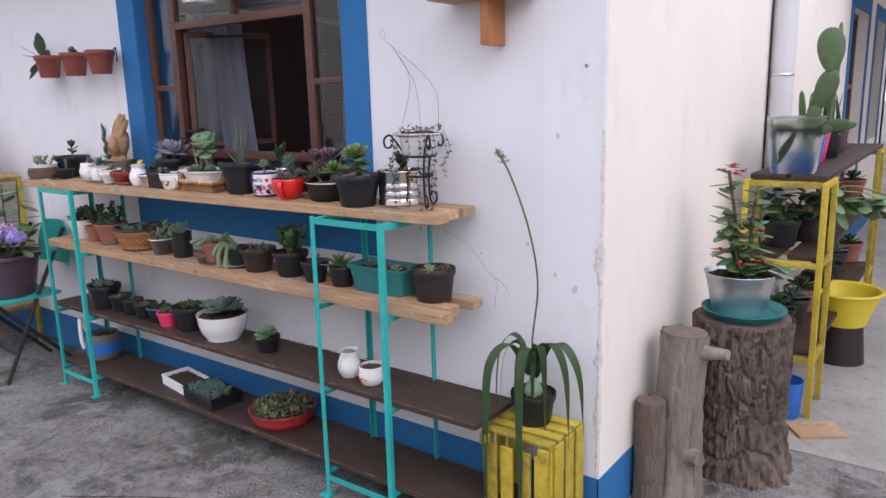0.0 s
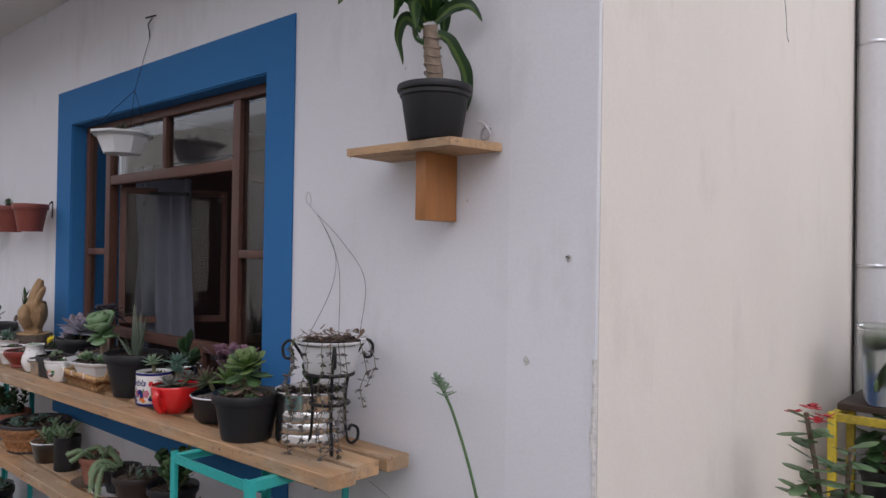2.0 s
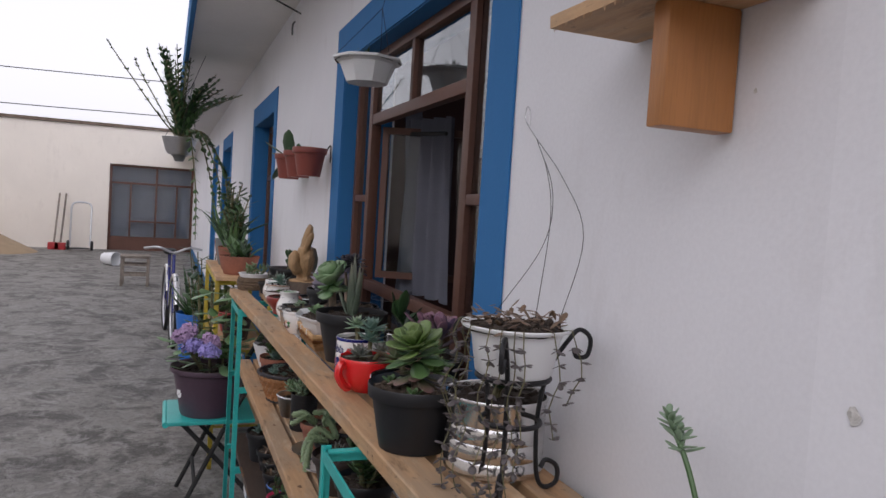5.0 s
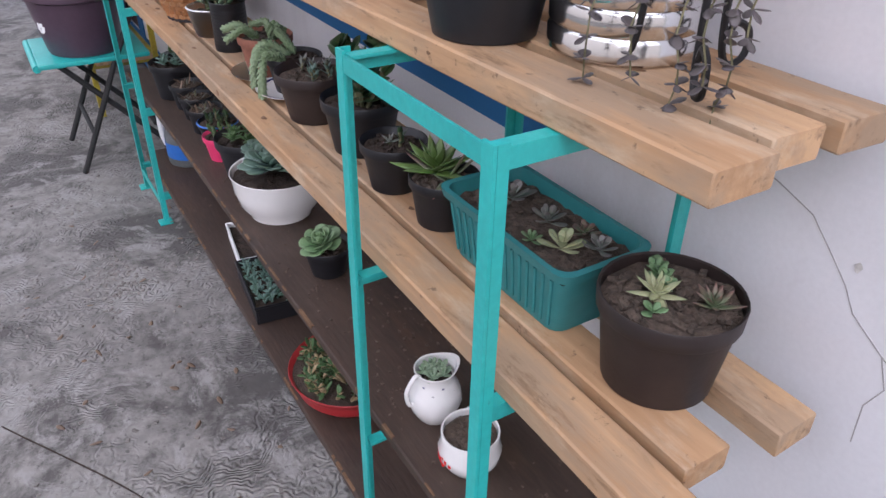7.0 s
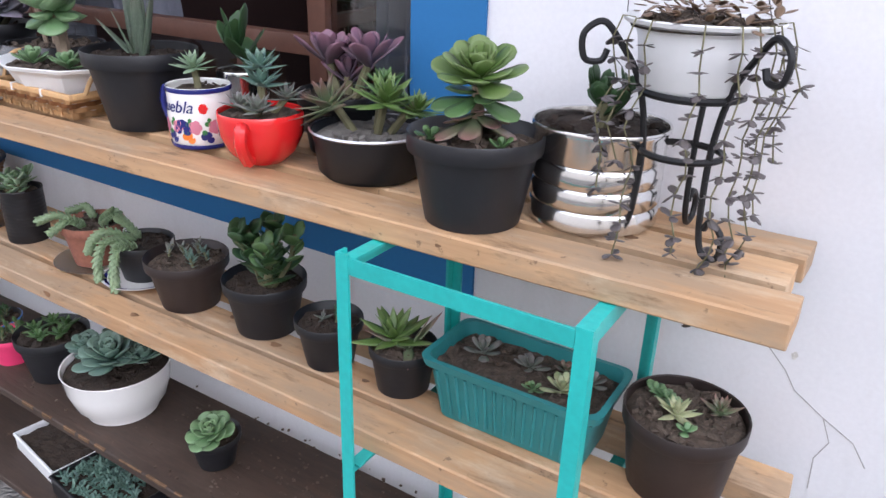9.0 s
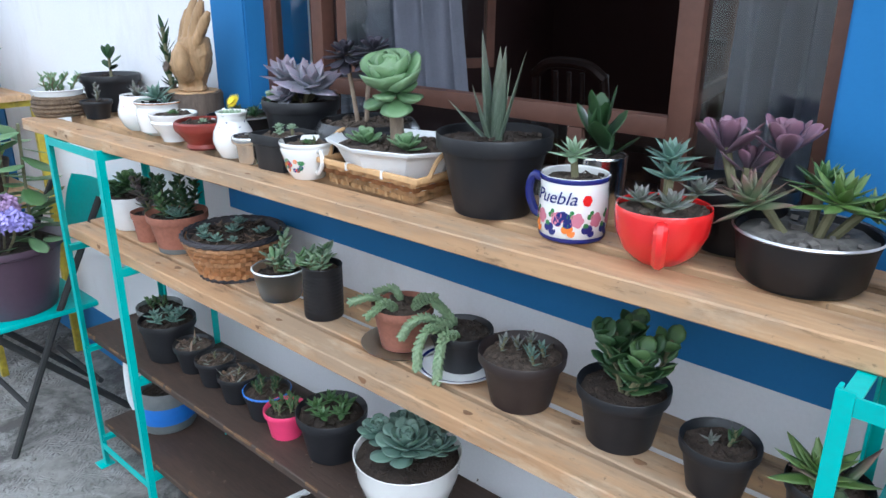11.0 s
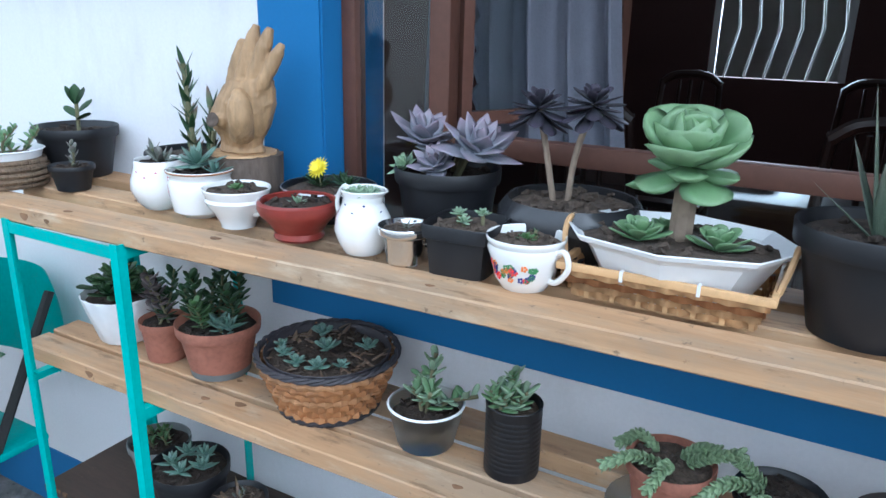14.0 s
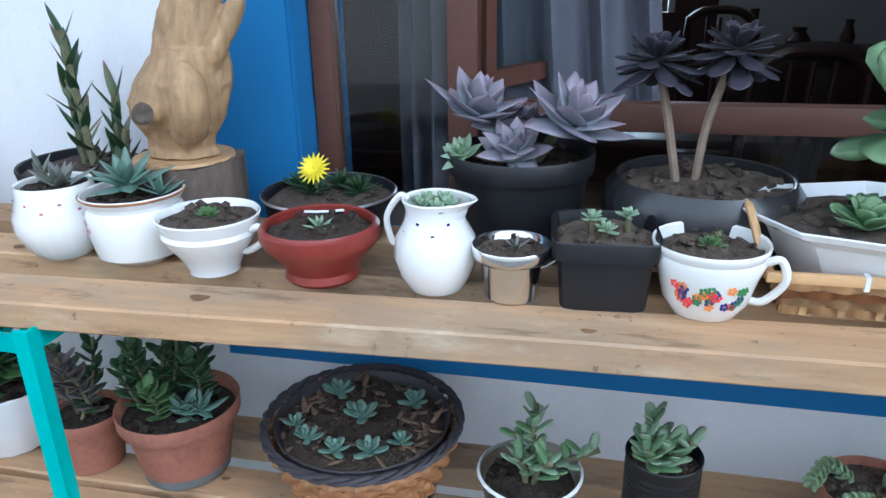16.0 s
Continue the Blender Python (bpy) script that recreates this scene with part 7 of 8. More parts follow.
def amaryllis():
    t = potted("strap_leaf_bulb", "dark pot with arching strap leaves and a tall bud stalk", (-1.035, 1.885, .402), nursery(.055, .072, .098), BLACKP, "dark plastic pot", .1, group="")
    part("bulb", lathe([(0, .08), (.022, .083), (.030, .10), (.026, .118), (.014, .135), (.011, .165), (0, .17)], 18), L_PALE, t, "pale green bulb")
    strap = ((175, 1.0, .30, -.50), (200, .8, .26, -.55), (150, .6, .14, -.1), (-20, 1.0, .30, -.40), (-50, .7, .28, -.50), (5, 1.15, .30, -.30), (230, .55, .24, -.5), (-75, .5, .22, -.55), (120, .35, .18, .05))
    for az, reach, rise, fall in strap:
        a = radians(az)
        d = Vector((math.cos(a), math.sin(a) * .55, 0))
        pts = spline([d * .006 + Vector((0, 0, .15)), d * .04 * reach + Vector((0, 0, .15 + rise * .35)), d * .09 * reach + Vector((0, 0, .15 + rise * .40)), d * .135 * reach + Vector((0, 0, .15 + rise * .1)), d * .15 * reach + Vector((0, 0, .13 + fall * .45))], 7)
        bm = bmesh.new()
        side = Vector((-math.sin(a), math.cos(a), 0)) * .7 + Vector((.3, -.5, 0))
        side.normalize()
        rows = []
        for i, p in enumerate(pts):
            f = i / (len(pts) - 1)
            w = .017 * math.sin(math.pi * min(1, .25 + f * .78)) + .001
            rows.append((bm.verts.new(p - side * w), bm.verts.new(p + Vector((0, 0, -.004))), bm.verts.new(p + side * w)))
        for q, r in zip(rows, rows[1:]):
            bm.faces.new((q[0], q[1], r[1], r[0]))
            bm.faces.new((q[1], q[2], r[2], r[1]))
        bmesh.ops.solidify(bm, geom=bm.faces[:], thickness=.0018)
        part("strap_leaf", bm, L_STRAP, t)
    for x in (-.085, .035):
        pts = spline([(x * .1, -.005, .15), (x * .5, -.07, .27), (x * .9, -.135, .22), (x * 1.0, -.150, .05), (x * 1.05, -.148, -.16), (x * .9, -.150, -.33)], 6)
        bm = bmesh.new()
        rows = []
        for i, p in enumerate(pts):
            w = .015 * math.sin(math.pi * min(1, .3 + .72 * i / len(pts))) + .001
            rows.append((bm.verts.new(p - Vector((w, 0, 0))), bm.verts.new(p + Vector((0, .004, 0))), bm.verts.new(p + Vector((w, 0, 0)))))
        for q, r in zip(rows, rows[1:]):
            bm.faces.new((q[0], q[1], r[1], r[0]))
            bm.faces.new((q[1], q[2], r[2], r[1]))
        bmesh.ops.solidify(bm, geom=bm.faces[:], thickness=.0018)
        part("strap_leaf", bm, L_STRAP, t)
    st = spline([(0, 0, .16), (-.02, .03, .26), (-.012, .05, .44), (-.05, .055, .62), (-.115, .055, .78), (-.16, .05, .85)], 6)
    part("flower_stalk", tube(st, .0032, 7), L_GREEN, t, "long thin green stalk")
    buds = []
    for i in range(26):
        p = st[-1] + (st[-4] - st[-1]) * (i / 20)
        buds.append(leaf_pose(p, i * GOLD, radians(U(10, 60)), .016 + .010 * (i / 26), .008))
    foliage(t, "flower_spike", "bean", L_PALE, buds, "pale green unopened buds")


amaryllis()


def log(name, at, r, h, mat, label, knots=(), lean=(0, 0), cat="log", flare=.16, plates=1.0):
    """An upright log: furrowed sides split into plates, a lumpy outline, a flared foot and a split top."""
    t = thing(name, at, label, cat, rx=lean[0], ry=lean[1])
    seg, n = 150, 110
    bm = lathe([(0, 0)] + [(r, h * k / n) for k in range(n + 1)], seg)
    for v in bm.verts:
        q = v.co.xy.length
        if q < 1e-4:
            continue
        a = math.atan2(v.co.y, v.co.x)
        c, s, z = math.cos(a), math.sin(a), v.co.z
        lump = .07 * noise.noise(Vector((c * 1.5 + r * 9, s * 1.5, z * 3.2))) + .035 * noise.noise(Vector((c * 4, s * 4 + r, z * 7)))
        near = noise.voronoi(Vector((c * r * 26 + .3 * noise.noise(Vector((c * 5, s * 5, z * 9))), s * r * 26, z * 9 + r * 40)))[0]
        crack = max(0, 1 - (near[1] - near[0]) / .22) ** 1.5
        fine = 1 - abs(noise.noise(Vector((c * 17, s * 17 + r * 30, z * 14))))
        foot = flare * max(0, 1 - z / (h * .42)) ** 2 * (1 + .8 * noise.noise(Vector((c * 2.2, s * 2.2, r * 20))))
        k = 1 + lump + foot - plates * (.075 * crack + .045 * fine ** 5) + .012 * noise.noise(Vector((c * 30, s * 30, z * 60)))
        v.co.x, v.co.y = r * c * k, r * s * k
        if z > h - .001:
            v.co.z += .010 * noise.noise(Vector((c * 3, s * 3, r * 11)))
    part("trunk", bm, mat, t)
    part("cut_top", roughen(lathe([(r * .95, h - .012), (r * .93, h + .003), (r * .5, h + .006), (0, h + .005)], 36), .003, 30), ENDGRAIN, t, "cracked grey end grain")
    for a, z, kr, kl in knots:
        a = radians(a)
        d = Vector((math.cos(a), math.sin(a), .15))
        p = Vector((math.cos(a), math.sin(a), 0)) * r * .8 + Vector((0, 0, z))
        part("branch_stub", roughen(tube([p, p + d * kl * .3, p + d * kl * .6, p + d * kl], [kr * 1.5, kr * 1.15, kr, kr * .9], 14), .003, 45), GREYWOOD, t, "pale sawn branch stub")
    return t


log("tree_stump", (-.620, 2.735, 0), .178, .595, BARK, "thick upright tree stump with deep cracked bark", cat="tree stump", flare=.20, plates=1.35)
log("cut_log", (-.742, 2.40, 0), .083, .60, GREYWOOD, "grey barkless log standing upright with a sawn stub", ((-12, .545, .020, .095), (-35, .17, .026, .06)), lean=(-1.5, 1), flare=.30, plates=.55)
log("cut_log", (-.800, 2.300, 0), .053, .37, BARK, "short bark-covered log standing by the wall", flare=.1)


def crown_of_thorns():
    s = thing("plant_saucer", (-.615, 2.72, .60), "blue-green plastic saucer on the stump", "saucer")
    part("dish", lathe([(0, 0), (.12, 0), (.145, .028), (.149, .030), (.149, .034), (.140, .032), (.118, .006), (0, .006)], 36), TEALP, s)
    t = potted("aluminium_pot_plant", "dented aluminium pot with a red-flowered crown of thorns", (-.640, 2.74, .607), [(.088, 0), (.095, .01), (.112, .10), (.124, .15), (.128, .154)], ALU, "dull aluminium pot", .1, group="")
    for x, y, h, dx in ((-.015, 0, .40, -.04), (.02, .01, .33, .02), (.0, -.02, .24, -.05)):
        top = (x + dx, y - .02, .13 + h)
        stalk(t, [(x, y, .13), (x + dx * .3, y, .13 + h * .5), top], .006, WOODSTEM)
        for i in range(30):
            f = .1 + .9 * i / 30
            leaf(t, "round", L_GREEN if i % 4 else L_FRESH, (x + dx * f, y - .02 * f, .14 + h * f), i * GOLD, radians(U(-35, 30)), U(.06, .095) * (1.25 - .5 * f), U(.036, .052))
    for k in range(26):
        leaf(t, "round", L_GREEN, (.07 + U(-.04, .05), U(-.06, .03), .15 + U(0, .06)), U(0, 6.28), radians(U(-40, 25)), U(.06, .09), U(.04, .06))
    for x, y, z in ((-.08, -.03, .53), (-.04, -.04, .55), (-.01, -.03, .53), (-.05, 0, .54), (-.02, -.05, .52), (-.06, -.05, .24), (.05, -.06, .20), (.08, -.05, .21), (-.07, -.04, .22), (.06, 0, .31), (.02, -.07, .19)):
        foliage(t, "flower", "round", PETAL_R, [leaf_pose((x + U(-.006, .006), y, z), k * 1.57 + U(0, .4), radians(U(-15, 45)), .022, .018) for k in range(5)], "dark red bracts")


crown_of_thorns()
t = thing("downpipe", (-.80, 3.98, 0), "grey plastic downpipe strapped to the side wall", "pipe")
part("pipe", tube([(0, 0, 0), (0, 0, 2.72)], .055, 20), PVC, t)
for z in (.5, 1.48, 2.33):
    part("clamp", lathe([(.0555, z), (.0575, z + .003), (.0575, z + .012), (.0555, z + .015)], 20), ALU, t)
part("cable", tube([(-.055, -.03, 0), (-.055, -.03, 2.7)], .004, 6), RUBBER, t)


# ---- yellow racks along the side wall ----
def yellow_rack(at, w, d, h, levels, label, name="plant_rack"):
    t = thing(name, at, label, "plant rack", "yellow plant racks")
    for x in (0, w):
        for y in (0, d):
            part("post", box(x - .012, x + .012, y - .012, y + .012, 0, h, .002), YELLOW, t)
    for z in levels:
        for y in (0, d):
            part("rail", box(.012, w - .012, y - .010, y + .010, z - .026, z - .002, .002), YELLOW, t)
        for x in (0, w):
            part("rail", box(x - .010, x + .010, .012, d - .012, z - .026, z - .002, .002), YELLOW, t)
    return t


for y in (3.29, 5.10):
    yellow_rack((-.77, y, 0), .31, .24, 1.04, (1.04, .70, .28), "yellow painted steel rack carrying dark planks of potted plants")
for z in (1.04, .70, .28):
    for x in (-.77, -.61):
        if z > 1:
            plank(x, x + .145, 3.35, 5.4, z, z + .020, BOARD, "dark plank laid across the yellow racks", "shelf_plank", "rack planks")
        else:
            plank(x + .018, x + .140, 3.31, 5.32, z, z + .020, BOARD, "dark plank laid inside the yellow racks", "shelf_plank", "rack planks")


def rack_pots():
    t = potted("clear_bucket_planter", "cloudy square plastic bucket with a tall paddle cactus", (-.625, 3.46, 1.062), [(.085, 0), (.092, .01), (.112, .235), (.116, .24)], FROST, "cloudy clear plastic bucket", .2, group="", squash=lambda a, i: 1.0 / (abs(math.cos(a)) ** 6 + abs(math.sin(a)) ** 6) ** .1667, rz=15)
    def pad(p, q, w, th=.02):
        """A flat cactus joint from p to q."""
        p, q = Vector(p), Vector(q)
        d = q - p
        bm = bmesh.new()
        bmesh.ops.create_uvsphere(bm, u_segments=18, v_segments=12, radius=.5)
        rot = d.to_track_quat("Z", "Y").to_matrix().to_4x4()
        for v in bm.verts:
            taper = .78 + .44 * (v.co.z + .5)
            v.co = Vector((v.co.x * th, v.co.y * w * taper, v.co.z * d.length * 1.04))
        bmesh.ops.transform(bm, matrix=Matrix.Translation((p + q) / 2) @ rot, verts=bm.verts)
        part("cactus_joint", bm, L_CACTUS, t)
    pad((.035, -.01, .17), (.085, -.02, .29), .055)
    pad((.080, -.02, .27), (.125, -.03, .43), .085)
    pad((.120, -.03, .42), (.105, -.03, .60), .105)
    pad((.130, .03, .18), (.150, .04, .62), .036, .03)
    for p, q in (((.0, -.02, .18), (-.07, -.10, .05)), ((.03, .0, .19), (.20, -.05, .215)), ((.05, .02, .19), (.24, .06, .20)), ((.02, -.03, .19), (.13, -.12, .19)), ((0, 0, .2), (-.10, -.06, .20))):
        pad(p, q, .045, .012)
    for x, y, mat, r, h, m, lab in ((-.63, 3.76, BLUEP, .085, .15, L_GREEN, "blue plastic pot with leafy cuttings"), (-.64, 4.0, PINKP, .075, .14, L_DEEP, "pink plastic pot with a slim cactus"), (-.63, 4.25, BLACKP, .09, .16, L_DEEP, "black pot with columnar cactus"), (-.64, 4.6, PURPLEP, .08, .15, L_DEEP, "dark purple pot with upright snake plant")):
        t = potted("rack_pot", lab, (x, y, 1.062), plain(r * .75, r, h), mat, "", .12, group="pots on the yellow racks")
        for k in range(4):
            leaf(t, "bean" if mat is not PURPLEP else "blade", m, (U(-.03, .03), U(-.03, .03), h * .85), U(0, 6.28), radians(U(74, 88)), U(.12, .24), .035, .03)
        for k in range(6):
            leaf(t, "strap", L_GREEN, (U(-.03, .03), U(-.03, .03), h * .85), U(0, 6.28), radians(U(10, 45)), U(.1, .18), .03, .02)
    for z, ys in ((.723, (3.50, 3.68, 3.9, 4.15, 4.45, 4.8, 5.25)), (.303, (3.52, 3.72, 3.95, 4.3, 4.6, 4.95, 5.3))):
        for k, y in enumerate(ys):
            mat = (BLACKP, BROWNP, TERRA, BLACKP)[k % 4]
            t = potted("rack_pot", ("dark pot with a spreading leafy plant", "dark pot with a grey-green rosette")[k % 2] + " on a lower plank", (-.64 + U(-.03, .05), y, z), nursery(.06, .08, .12), mat, "", .12, group="pots on the yellow racks")
            if z > .5 and k < 3:
                for j in range(26):
                    leaf(t, "round", L_GREEN if j % 3 else L_DEEP, (U(-.10, .12), U(-.12, .10), .11 + U(0, .16)), U(0, 6.28), radians(U(-45, 30)), U(.05, .09), U(.04, .06))
                stalk(t, [(0, 0, .1), (.02, 0, .2)], .006)
            else:
                rosette(t, (0, 0, .12), 18, .09, "spoon", L_BLUE if k % 2 else L_DEEP, .036, 5, 80)
    v = thing("trailing_vine", (-.45, 3.62, .723), "leafy green vine hanging over the yellow rack", "plant")
    part("stem", tube(spline([(-.1, 0, .15), (0, .02, .26), (.12, .1, .24), (.22, .3, .16), (.26, .5, .10)], 6), .005, 6), STEM, v)
    for k in range(44):
        leaf(v, "round", L_GREEN if k % 2 else L_FRESH, (-.06 + .32 * (k / 44) + U(-.03, .03), -.04 + .45 * (k / 44) ** 1.5, .26 - .14 * (k / 44) + U(-.06, .03)), U(0, 6.28), radians(U(-60, 10)), U(.08, .13), U(.06, .09))
    b = thing("yellow_basin", (-.46, 4.15, .21), "yellow plastic basin standing on an upturned pot", "basin")
    part("bowl", lathe([(0, 0), (.11, 0), (.17, .17), (.185, .175), (.18, .185), (.165, .18), (.105, .01), (0, .01)], 32), YELLOWP, b)
    p = thing("upturned_pot", (-.46, 4.15, 0), "dark upturned pot under the yellow basin", "pot")
    part("pot", lathe([(0, 0), (.12, 0), (.10, .207), (0, .209)], 24), BROWNP, p)
    c = thing("blue_cup", (-.55, 3.28, 0), "small blue plastic container on the ground", "container")
    part("body", lathe(shell(plain(.06, .07, .17), depth=.3), 24), BLUEP, c)
    w = thing("wood_offcut", (-.42, 3.16, 0), "flat pale board lying at the rack's foot", "board", rz=35)
    part("board", box(-.08, .12, -.07, .07, 0, .02, .003), PINE, w)


rack_pots()


# ---- beyond the shelves ----
def folding_chair():
    t = thing("folding_chair", (-4.14, 1.62, 0), "folding chair with teal plastic seat and black metal legs", "chair")
    bm = bmesh.new()
    box(-.20, .20, -.19, .20, .425, .445, .009, bm=bm)
    for v in bm.verts:
        v.co.z -= .012 * max(0, 1 - (v.co.x / .2) ** 2) * (1 if abs(v.co.y) < .17 else .3)
    part("seat", bm, TEAL, t, "worn teal plastic seat")
    part("seat_lip", tube([(-.19, -.195, .43), (.19, -.195, .43)], .014, 10), TEAL, t)
    bm = bmesh.new()
    rows = []
    for j in range(9):
        f = j / 8
        w = .185 * math.sin(math.pi * (.32 + .5 * f)) ** .7
        rows.append([bm.verts.new((w * (i / 8 * 2 - 1), .27 + .03 * f - .03 * (1 - (i / 4 - 1) ** 2) * -1, .56 + .24 * f)) for i in range(9)])
    for a, b in zip(rows, rows[1:]):
        for i in range(8):
            bm.faces.new((a[i], a[i + 1], b[i + 1], b[i]))
    bmesh.ops.solidify(bm, geom=bm.faces[:], thickness=.012)
    part("backrest", bm, TEAL, t, "rounded teal plastic backrest")
    for s in (-1, 1):
        x = s * .185
        part("leg", tube([(x, -.13, .0), (x, .06, .40), (x, .26, .78)], .011, 8), RUBBER, t, "black metal tube leg")
        part("leg", tube([(x * .9, .26, 0), (x * .9, -.12, .425)], .011, 8), RUBBER, t, "black metal tube leg")
    for y, z in ((-.06, .15), (.17, .15)):
        part("stretcher", tube([(-.18, y, z), (.18, y, z)], .009, 8), RUBBER, t)


folding_chair()


def hydrangea():
    t = potted("hydrangea", "wide purple plastic pot of blue and mauve hydrangea", (-4.09, 1.615, .446), [(.125, 0), (.13, .01), (.165, .20), (.178, .205), (.180, .225)], PURPLEP, "dark purple plastic pot", .1, group="", chips=50)
    decal(t, "flower_emblem", WHITEP, radius_of([(.13, .01), (.165, .20)]), [(-1.15 + .08 * math.cos(q * 1.05), .11 + .013 * math.sin(q * 1.05), .011) for q in range(6)])
    for x, y, z, mat in ((.17, -.09, .345, PETAL_V), (.235, -.02, .335, PETAL_V), (.07, -.12, .365, PETAL_P), (.0, -.13, .36, PETAL_P), (-.09, -.10, .37, PETAL_P), (.12, -.01, .36, PETAL_P)):
        poses = []
        for i in range(46):
            ph = math.acos(1 - 1.45 * (i + .5) / 46)
            d = Vector((math.sin(ph) * math.cos(i * GOLD), math.sin(ph) * math.sin(i * GOLD), math.cos(ph)))
            q = (d + Vector((U(-.35, .35), U(-.35, .35), U(-.35, .35)))).to_track_quat("Z", "X").to_matrix().to_4x4()
            out = d * U(.030, .047)
            out.z *= .82
            for k in range(4):
                poses.append(Matrix.Translation(Vector((x, y, z)) + out) @ q @ Matrix.Rotation(k * 1.5708 + i, 4, "Z") @ Matrix.Rotation(-U(.05, .5), 4, "Y") @ Matrix.Diagonal((U(.012, .016), .0135, .0035, 1)))
        foliage(t, "flower_head", "round", mat, poses, "rounded cluster of small petals")
        stalk(t, [(x * .3, y * .3, .2), (x * .8, y * .8, z - .06), (x, y, z - .01)], .004)
    for k in range(60):
        a, q = U(0, 6.28), U(.02, .17)
        leaf(t, "round", L_GREEN if k % 3 else L_FRESH, (q * math.cos(a), q * math.sin(a), .22 + U(0, .12)), a + U(-.5, .5), radians(U(-30, 25)), U(.06, .095), U(.04, .06))
    for x, y in ((-.06, .06), (.04, .08), (-.10, .0)):
        stalk(t, [(x, y, .2), (x * 1.2, y * 1.1, .42), (x * 1.3, y * 1.2, .58)], .005)
        for i in range(12):
            leaf(t, "round", L_FRESH if i % 2 else L_GREEN, (x * (1 + .3 * i / 12), y * (1 + .2 * i / 12), .28 + .3 * i / 12), i * 1.6 + U(-.3, .3), radians(U(-25, 30)), U(.08, .13), U(.05, .075))


hydrangea()


def left_rack():
    yellow_rack((-5.55, 1.66, 0), 1.0, .28, 1.03, (1.03, .66, .25), "yellow painted rack with potted plants beside the blue door")
    for z in (1.03, .66, .25):
        plank(-5.6, -4.5, 1.675 if z < 1 else 1.65, 1.92, z, z + .02, PINE, "pine plank on the yellow rack", "shelf_plank", "rack planks")
    specs = [(-4.68, 1.78, 1.051, TERRA, .11, .10, "brown clay bowl with a fleshy green plant"), (-4.98, 1.78, 1.051, TERRA, .10, .13, "terracotta pot of upright green leaves"), (-5.25, 1.78, 1.051, GREYP, .10, .16, "grey pot of spiky green leaves"), (-5.48, 1.78, 1.051, TERRA, .09, .14, "terracotta pot with a tall plant"),
             (-4.7, 1.78, .681, BROWNP, .085, .12, "brown pot of leafy cuttings"), (-4.95, 1.78, .681, REDP, .085, .12, "red pot with trailing leaves"), (-5.25, 1.78, .681, BLACKP, .085, .12, "black pot with a rosette"), (-4.75, 1.78, .271, BLACKP, .09, .14, "black pot with yellow-green leaves"), (-5.1, 1.78, .271, PURPLEP, .09, .14, "dark pot with leafy plant")]
    for k, (x, y, z, mat, r, h, lab) in enumerate(specs):
        t = potted("rack_pot", lab, (x, y, z), plain(r * .75, r, h), mat, "", .12, group="pots beside the door")
        if k in (1, 2, 3):
            for j in range(9):
                a, rise = U(0, 6.28), U(.16, .24 + .07 * k)
                d = Vector((math.cos(a), math.sin(a) * .6, 0)) * U(.04, .16)
                line = spline([(0, 0, h * .85), d * .5 + Vector((0, 0, h + rise * .6)), d + Vector((0, 0, h + rise))], 5)
                part("stem", tube(line, .004, 5), STEM, t)
                foliage(t, "frond_leaves", "round", (L_GREEN, L_DEEP)[j % 2], [leaf_pose(line[min(len(line) - 1, 2 + i * (len(line) - 3) // 12)], i * 2.6 + U(-.3, .3), U(-.3, .6), U(.045, .085), U(.018, .03), .006) for i in range(13)])
        if k < 4:
            for j in range(30):
                leaf(t, "blade" if k % 2 else "strap", (L_GREEN, L_DEEP, L_FRESH)[j % 3], (U(-.05, .05), U(-.05, .05), h * .86), U(0, 6.28), radians(U(45, 88)), U(.10, .15 + .10 * k), .03, .02, 0, -.35)
        else:
            for j in range(20):
                leaf(t, "round", (L_GREEN, L_LIME)[j % 2], (U(-.09, .09), U(-.09, .05), h + U(-.01, .14)), U(0, 6.28), radians(U(-30, 50)), U(.06, .1), U(.035, .06))
            stalk(t, [(0, 0, h * .8), (0, 0, h + .1)], .006)


left_rack()


def leafy_pot(at, height, spread, stems, pot, leaves, label):
    """A pot of many upright stems, leafed all the way up."""
    t = potted("leafy_pot_plant", label, at, plain(.10, .13, .22), pot, "", .12, group="plants along the wall")
    for k in range(stems):
        a = k * GOLD + U(-.3, .3)
        r, h = spread * U(.25, 1), height * U(.6, 1)
        d = Vector((math.cos(a) * r, math.sin(a) * r * .6, 0))
        line = spline([d * .15 + Vector((0, 0, .19)), d * .5 + Vector((0, 0, .2 + h * .5)), d + Vector((0, 0, .2 + h))], 6)
        part("stem", tube(line, .004, 5), STEM, t)
        poses = []
        for i in range(16):
            p = line[min(len(line) - 1, 1 + i * (len(line) - 2) // 15)]
            poses.append(leaf_pose(p, i * 2.4 + U(-.4, .4), U(-.5, .6), U(.06, .12), U(.03, .055), .012))
        foliage(t, "stem_leaves", "round", leaves[k % len(leaves)], poses)
    return t


leafy_pot((-6.05, 1.66, 0), 1.02, .24, 12, BLACKP, (L_GREEN, L_DEEP, L_GREEN), "dark pot of tall leafy green stems by the wall")
leafy_pot((-6.75, 1.74, 0), .85, .24, 11, GREYP, (L_DEEP, L_GREEN), "grey pot of dense dark green stems by the wall")


